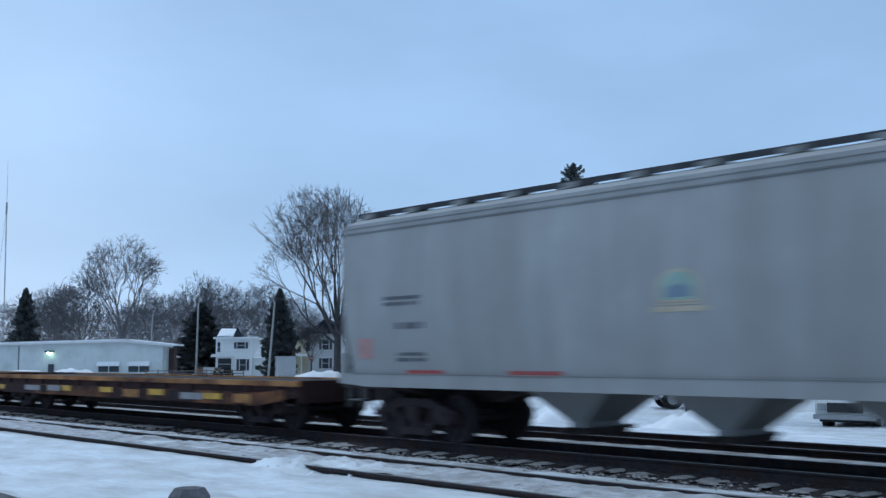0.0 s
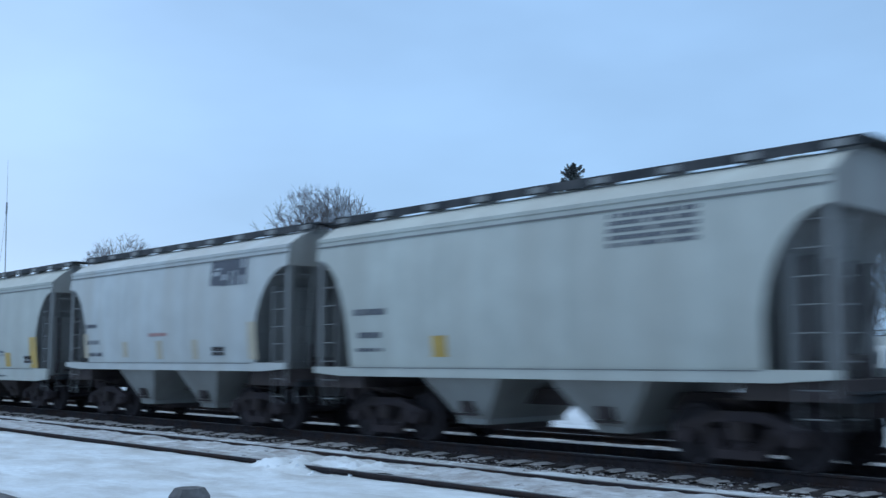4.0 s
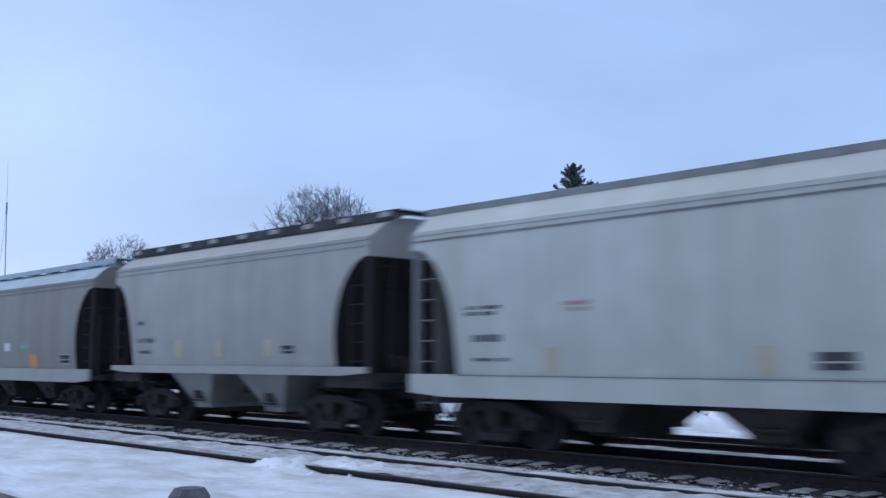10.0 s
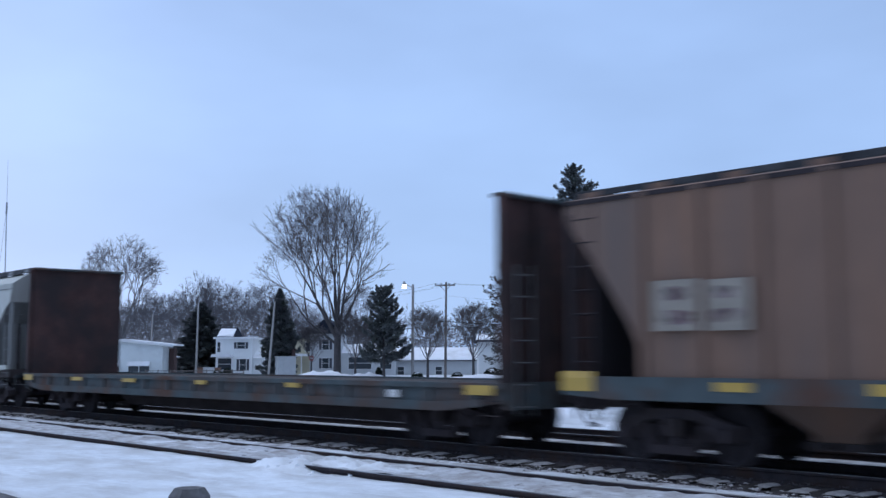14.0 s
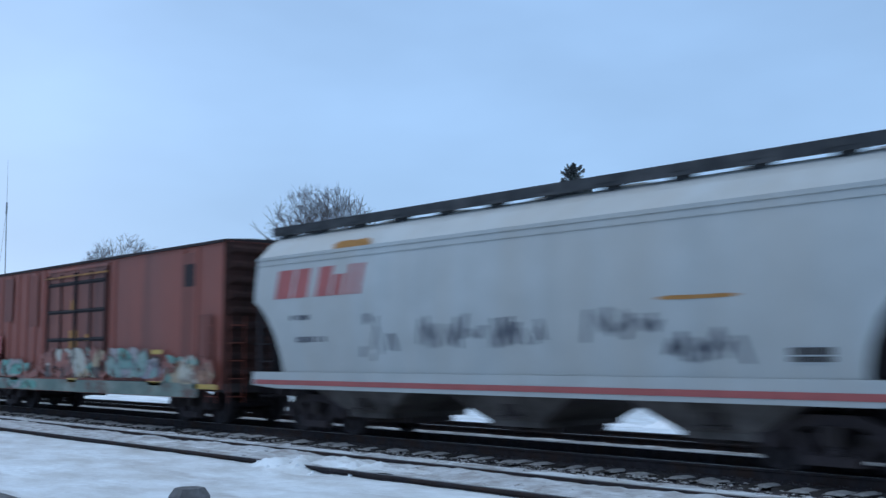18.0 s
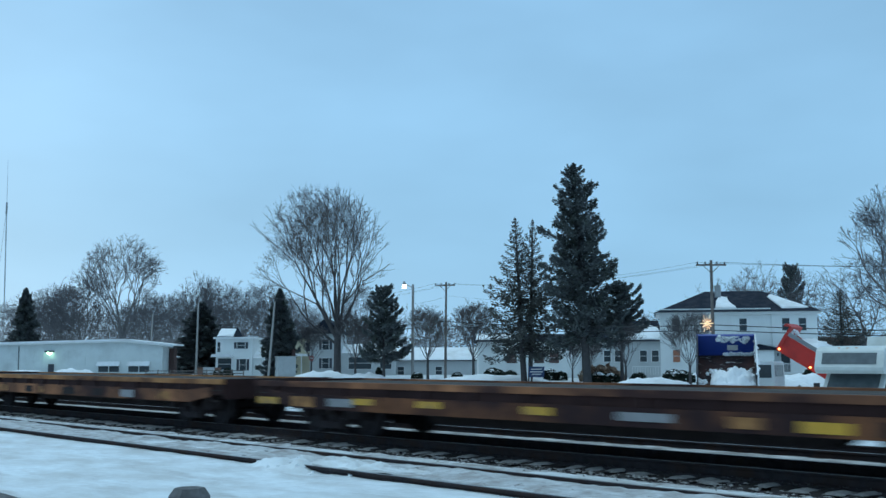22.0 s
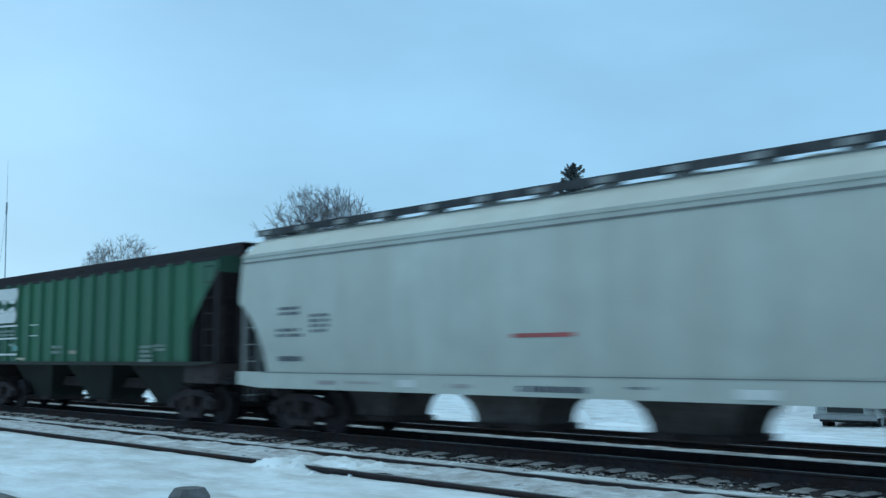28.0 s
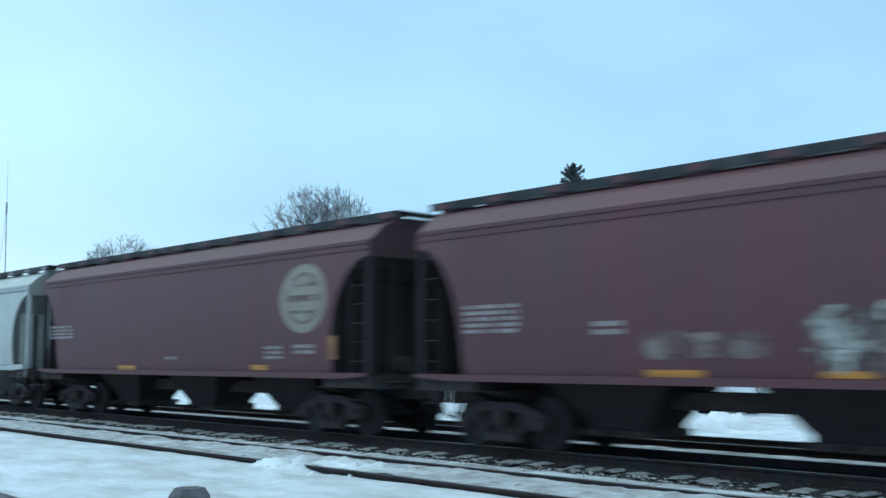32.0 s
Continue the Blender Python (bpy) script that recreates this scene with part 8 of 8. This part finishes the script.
for x in (-1.0, 1.0):
    road_wheel_x(bt, x, 1.2, 0.48, 0.5)
    road_wheel_x(bt, x, 5.9, 0.48, 0.3)
    part("tail_light", Geo().box(x - 0.12, x + 0.12, 0.12, 0.16, 0.6, 0.75), REDLIGHT, bt)
    part("mud_flap", Geo().box(x - 0.25, x + 0.25, 0.5, 0.53, 0.2, 0.85), BLACK, bt)
part("hoist", Geo().tube((0, 2.2, 0.8), (0, 2.6, 1.6), 0.12, n=10), STEEL, bt)
blue_bed = part("dump_bed", Geo().box(-1.25, 1.25, 0, 3.3, 0, 0.10), BEDFLOOR, bt, "dark worn bed floor dusted with snow", m=pose(0, 0.15, 0.92, 52))
part("headboard", Geo().box(-1.27, 1.27, 3.24, 3.34, 0.10, 1.05).box(-1.27, 1.27, 3.20, 3.36, 1.05, 1.09), TRUCKBLUE, blue_bed, "blue inner headboard")
for s in (-1, 1):
    part("wall_end_snow", Geo().prism([(s * 1.25 - 0.03, 0.05), (s * 1.25 + 0.03, 0.05), (s * 1.25 + 0.045, 0.35), (s * 1.25 + 0.02, 0.55), (s * 1.25 + 0.05, 0.82), (s * 1.25 - 0.02, 0.82), (s * 1.25 - 0.035, 0.5)] if s > 0 else [(-1.27, 0.5), (-1.235, 0.5), (-1.22, 0.7), (-1.235, 0.82), (-1.28, 0.82)], -0.03, 0.04), SNOW, blue_bed, "snow frozen to the wall's rear edge")
part("headboard_lettering", Geo().box(0.05, 0.5, 3.232, 3.238, 0.35, 0.6), INK["white"], blue_bed, "small faded pale panel")
for s in (-1, 1):
    part("side_wall", Geo().prism([(0, 0.1), (3.24, 0.1), (3.24, 1.1), (0.1, 0.8)], s * 1.23 - 0.03, s * 1.23 + 0.03, "x"), GRIMYBLUE, blue_bed)
    if s > 0:
        part("wall_snow", Geo().prism([(0.05, 0.80), (3.2, 1.10), (3.2, 1.15), (2.3, 1.11), (1.5, 0.99), (0.8, 0.96), (0.05, 0.88)], s * 1.25 - 0.035, s * 1.25 + 0.035, "x"), SNOW, blue_bed, "snow caked on the wall's top")


def load(w, l, h, seed, x0, y0, z0):
    rows = []
    for i in range(17):
        row = []
        for j in range(23):
            a, b = i / 16, j / 22
            e = max(0, math.sin(math.pi * min(1, max(0, a)))) ** 0.6 * max(0, math.sin(math.pi * b)) ** 0.5
            row.append((x0 + (b - 0.5) * w, y0 + a * l, z0 + e * h * (0.75 + 0.5 * noise.noise((a * 5 + seed, b * 7, 1)) + 0.3 * noise.noise((a * 13, b * 15 + seed, 4)))))
        rows.append(row)
    return Geo().grid(rows).mesh("snow_load", True, False)


def clods(seed, n, x0, x1, y0, y1, z, size, axis="z"):
    """Clods of broken snow stuck to a sheet, as one crusted patch."""
    r = random.Random(seed)
    g = Geo()
    for _ in range(n):
        c = Vector((r.uniform(x0, x1), r.uniform(y0, y1), 0))
        s = size * r.uniform(0.4, 1.3)
        m = 7
        low = [Vector((math.cos(2 * math.pi * i / m) * r.uniform(0.7, 1.2), math.sin(2 * math.pi * i / m) * r.uniform(0.6, 1.0), 0)) * s for i in range(m)]
        high = [p * r.uniform(0.35, 0.8) + Vector((0, 0, s * r.uniform(0.5, 1.1))) for p in low]
        pts = [c + p for p in low + high]
        pts = [Vector((p.x, p.y, z + p.z)) if axis == "z" else Vector((p.x, z - p.z, p.y)) for p in pts]
        g.add(pts, [tuple(range(m, 2 * m))] + [(i, (i + 1) % m, (i + 1) % m + m, i + m) for i in range(m)])
    return g


part("snow_load", load(1.95, 1.75, 0.75, 3, 0.25, -0.2, 0.02), SNOW, blue_bed, "heap of snow still in the bed")
tagged(part("clinging_snow", clods(1, 90, -0.5, 1.1, -0.05, 1.35, 0.20, 0.15), SNOW, blue_bed, "broken clods on the heap"), kind="stuff")
tagged(part("clinging_snow", clods(2, 40, -0.9, 1.1, 1.2, 1.9, 0.09, 0.08), SNOW, blue_bed, "snow clinging to the bed floor"), kind="stuff")
tagged(part("clinging_snow", clods(4, 60, -0.4, 0.95, 0.74, 1.04, 3.24, 0.10, "y"), SNOW, blue_bed, "snow stuck to the headboard"), kind="stuff")
tagged(part("clinging_snow", clods(5, 70, -0.1, 1.12, 0.08, 0.22, 3.24, 0.085, "y"), SNOW, blue_bed, "snow along the foot of the headboard"), kind="stuff")

tagged(part("clinging_snow", clods(8, 46, 1.18, 1.33, 0.0, 3.1, 0.84, 0.075), SNOW, blue_bed, "ragged snow along the wall's top"), kind="stuff")
tagged(part("clinging_snow", clods(9, 26, -1.2, -0.85, -0.05, 0.9, 0.10, 0.10), SNOW, blue_bed, "snow left along the wall's foot"), kind="stuff")

# red dump truck seen from the side: white cab to the left, bed tipping to the right
rd = thing("dump_truck", "red dump truck with a white cab tipping a load of snow", "dump truck", m=town(18.9, 50.0, GROUND))
part("chassis", Geo().box(-4.6, 0.1, -0.45, 0.45, 0.62, 0.85), BLACK, rd)
part("cab", Geo().prism([(-4.72, 0.55), (-3.0, 0.55), (-3.0, 2.1), (-3.08, 2.18), (-4.15, 2.18), (-4.62, 1.42), (-4.72, 1.2)], -1.0, 1.0), TRUCKWHITE, rd)
part("side_window", Geo().prism([(-3.86, 1.40), (-3.12, 1.40), (-3.12, 2.02), (-3.80, 2.02)], -1.012, -0.998), GLASS, rd)
part("vent_window", Geo().prism([(-4.5, 1.40), (-3.93, 1.40), (-3.87, 2.02), (-4.12, 2.02)], -1.012, -0.998), GLASS, rd)
part("rear_window", Geo().box(-3.003, -2.99, -0.75, 0.75, 1.46, 2.0), GLASS, rd)
part("door_lettering", Geo().box(-4.2, -3.8, -1.008, -1.002, 0.95, 1.15), INK["dark"], rd, "small dark emblem block on the cab door")
part("bumper", Geo().box(-4.86, -4.72, -1.0, 1.0, 0.45, 0.7), STEEL, rd)
part("mirror", Geo().box(-4.45, -4.35, -1.25, -1.02, 1.4, 1.75), BLACK, rd)
part("front_light", Geo().box(-4.76, -4.72, -0.85, -0.6, 0.85, 1.0), INK["white"], rd)
for x in (-4.1, -1.0):
    for y in (-0.9, 0.9):
        road_wheel(rd, x, y, 0.46, 0.3)
red_bed = part("dump_bed", Geo().box(-3.35, -0.4, -1.15, 1.15, 0, 0.12), TRUCKRED, rd, "red steel dump bed", m=pose(0, 0, 0.98))
part("side_wall", Geo().box(-3.35, -0.4, -1.16, -1.10, 0.12, 0.85).box(-3.35, -3.2, -1.2, -1.16, 0.1, 0.85).box(-1.7, -1.58, -1.2, -1.16, 0.1, 0.85), TRUCKRED, red_bed)
part("side_wall", Geo().box(-3.35, -0.4, 1.10, 1.16, 0.12, 0.85), TRUCKRED, red_bed)
part("side_board", Geo().box(-3.2, -0.1, -1.15, -1.09, 0.86, 1.05), STEEL, red_bed, "grey side board on the wall")
part("headboard", Geo().box(-3.35, -3.26, -1.1, 1.1, 0.12, 1.25), TRUCKRED, red_bed)
part("cab_guard", Geo().box(-3.6, -3.26, -1.12, 1.12, 1.25, 1.32).box(-3.6, -3.54, -1.12, 1.12, 1.18, 1.32), TRUCKRED, red_bed)
tagged(part("clinging_snow", clods(6, 22, -0.7, 0.7, 0.75, 1.15, 0.0, 0.12, "y"), SNOW, red_bed, "snow stuck to the headboard", m=pose(-3.26, 0, 0, 0, 0, 90)), kind="stuff")
for x in (-3.2, -1.55):
    part("marker_light", Geo().tube((x, -1.20, 0.12), (x, -1.26, 0.12), 0.05, n=10), AMBER, red_bed)
part("tail_light", Geo().tube((-0.5, -1.17, 0.15), (-0.5, -1.22, 0.15), 0.06, n=10), REDLIGHT, red_bed)
part("snow_load", load(2.1, 2.6, 0.85, 21, 0.0, 0.0, 0.62).copy(), SNOW, red_bed, "heaped load of snow", m=pose(-0.4, 0, 0, 0, 0, 90))
part("hoist", Geo().tube((-2.2, 0, 0.8), (-2.0, 0, 1.0), 0.1, n=10), STEEL, rd)


# ---- what moves ----
def motions():
    times = [0, 2, 4, 6, 8, 10, 12, 14, 16, 18, 20, 22, 24, 26, 28, 30, 32]
    for car, x in CARS:
        walk(car, [(t, pose(x + run(t), TRACK_Y, 0)) for t in times])
    # the wheelsets roll: alike ones share one set of keys
    beats = [i / FPS for i in range(32 * FPS + 1)]
    for (x, y, turn), wheels in ROLLING.items():
        walk(wheels[0], [(t, pose(x, y, AXLE, 0, math.degrees(run(t) / AXLE) % 360, 0) @ pose(0, 0, 0, 0, 0, turn)) for t in beats])
        keys = wheels[0].animation_data
        for w in wheels[1:]:
            w.rotation_mode = "QUATERNION"
            w.animation_data_create().action = keys.action
            w.animation_data.action_slot = keys.action_slot
    walk(bt, [(t, town(u, d, GROUND, -15)) for t, u, d in ((0, 10.0, 38.2), (9.8, 10.0, 38.2), (12.4, 10.35, 39.4), (15.5, 11.68, 43.2), (18, 11.9, 44.2), (32, 11.9, 44.2))])
    walk(blue_bed, [(t, pose(0, 0.15, 0.92, a)) for t, a in ((0, 52), (9.8, 52), (12.4, 50), (15.5, 38), (19, 29), (22, 27), (32, 27))])
    walk(rd, [(t, town(u, 50.0, GROUND, a)) for t, u, a in ((0, 14.75, 0), (2.6, 14.75, 0), (4.8, 17.2, -8), (6.6, 18.3, -18), (16, 18.3, -24), (20, 19.0, -32), (32, 19.0, -32))])
    walk(red_bed, [(t, pose(0, 0, 0.98, 0, a, 0)) for t, a in ((0, 0), (13.4, 0), (15.5, 5), (18, 17), (20, 27), (22, 32), (24, 35), (27, 37), (32, 38))])


motions()
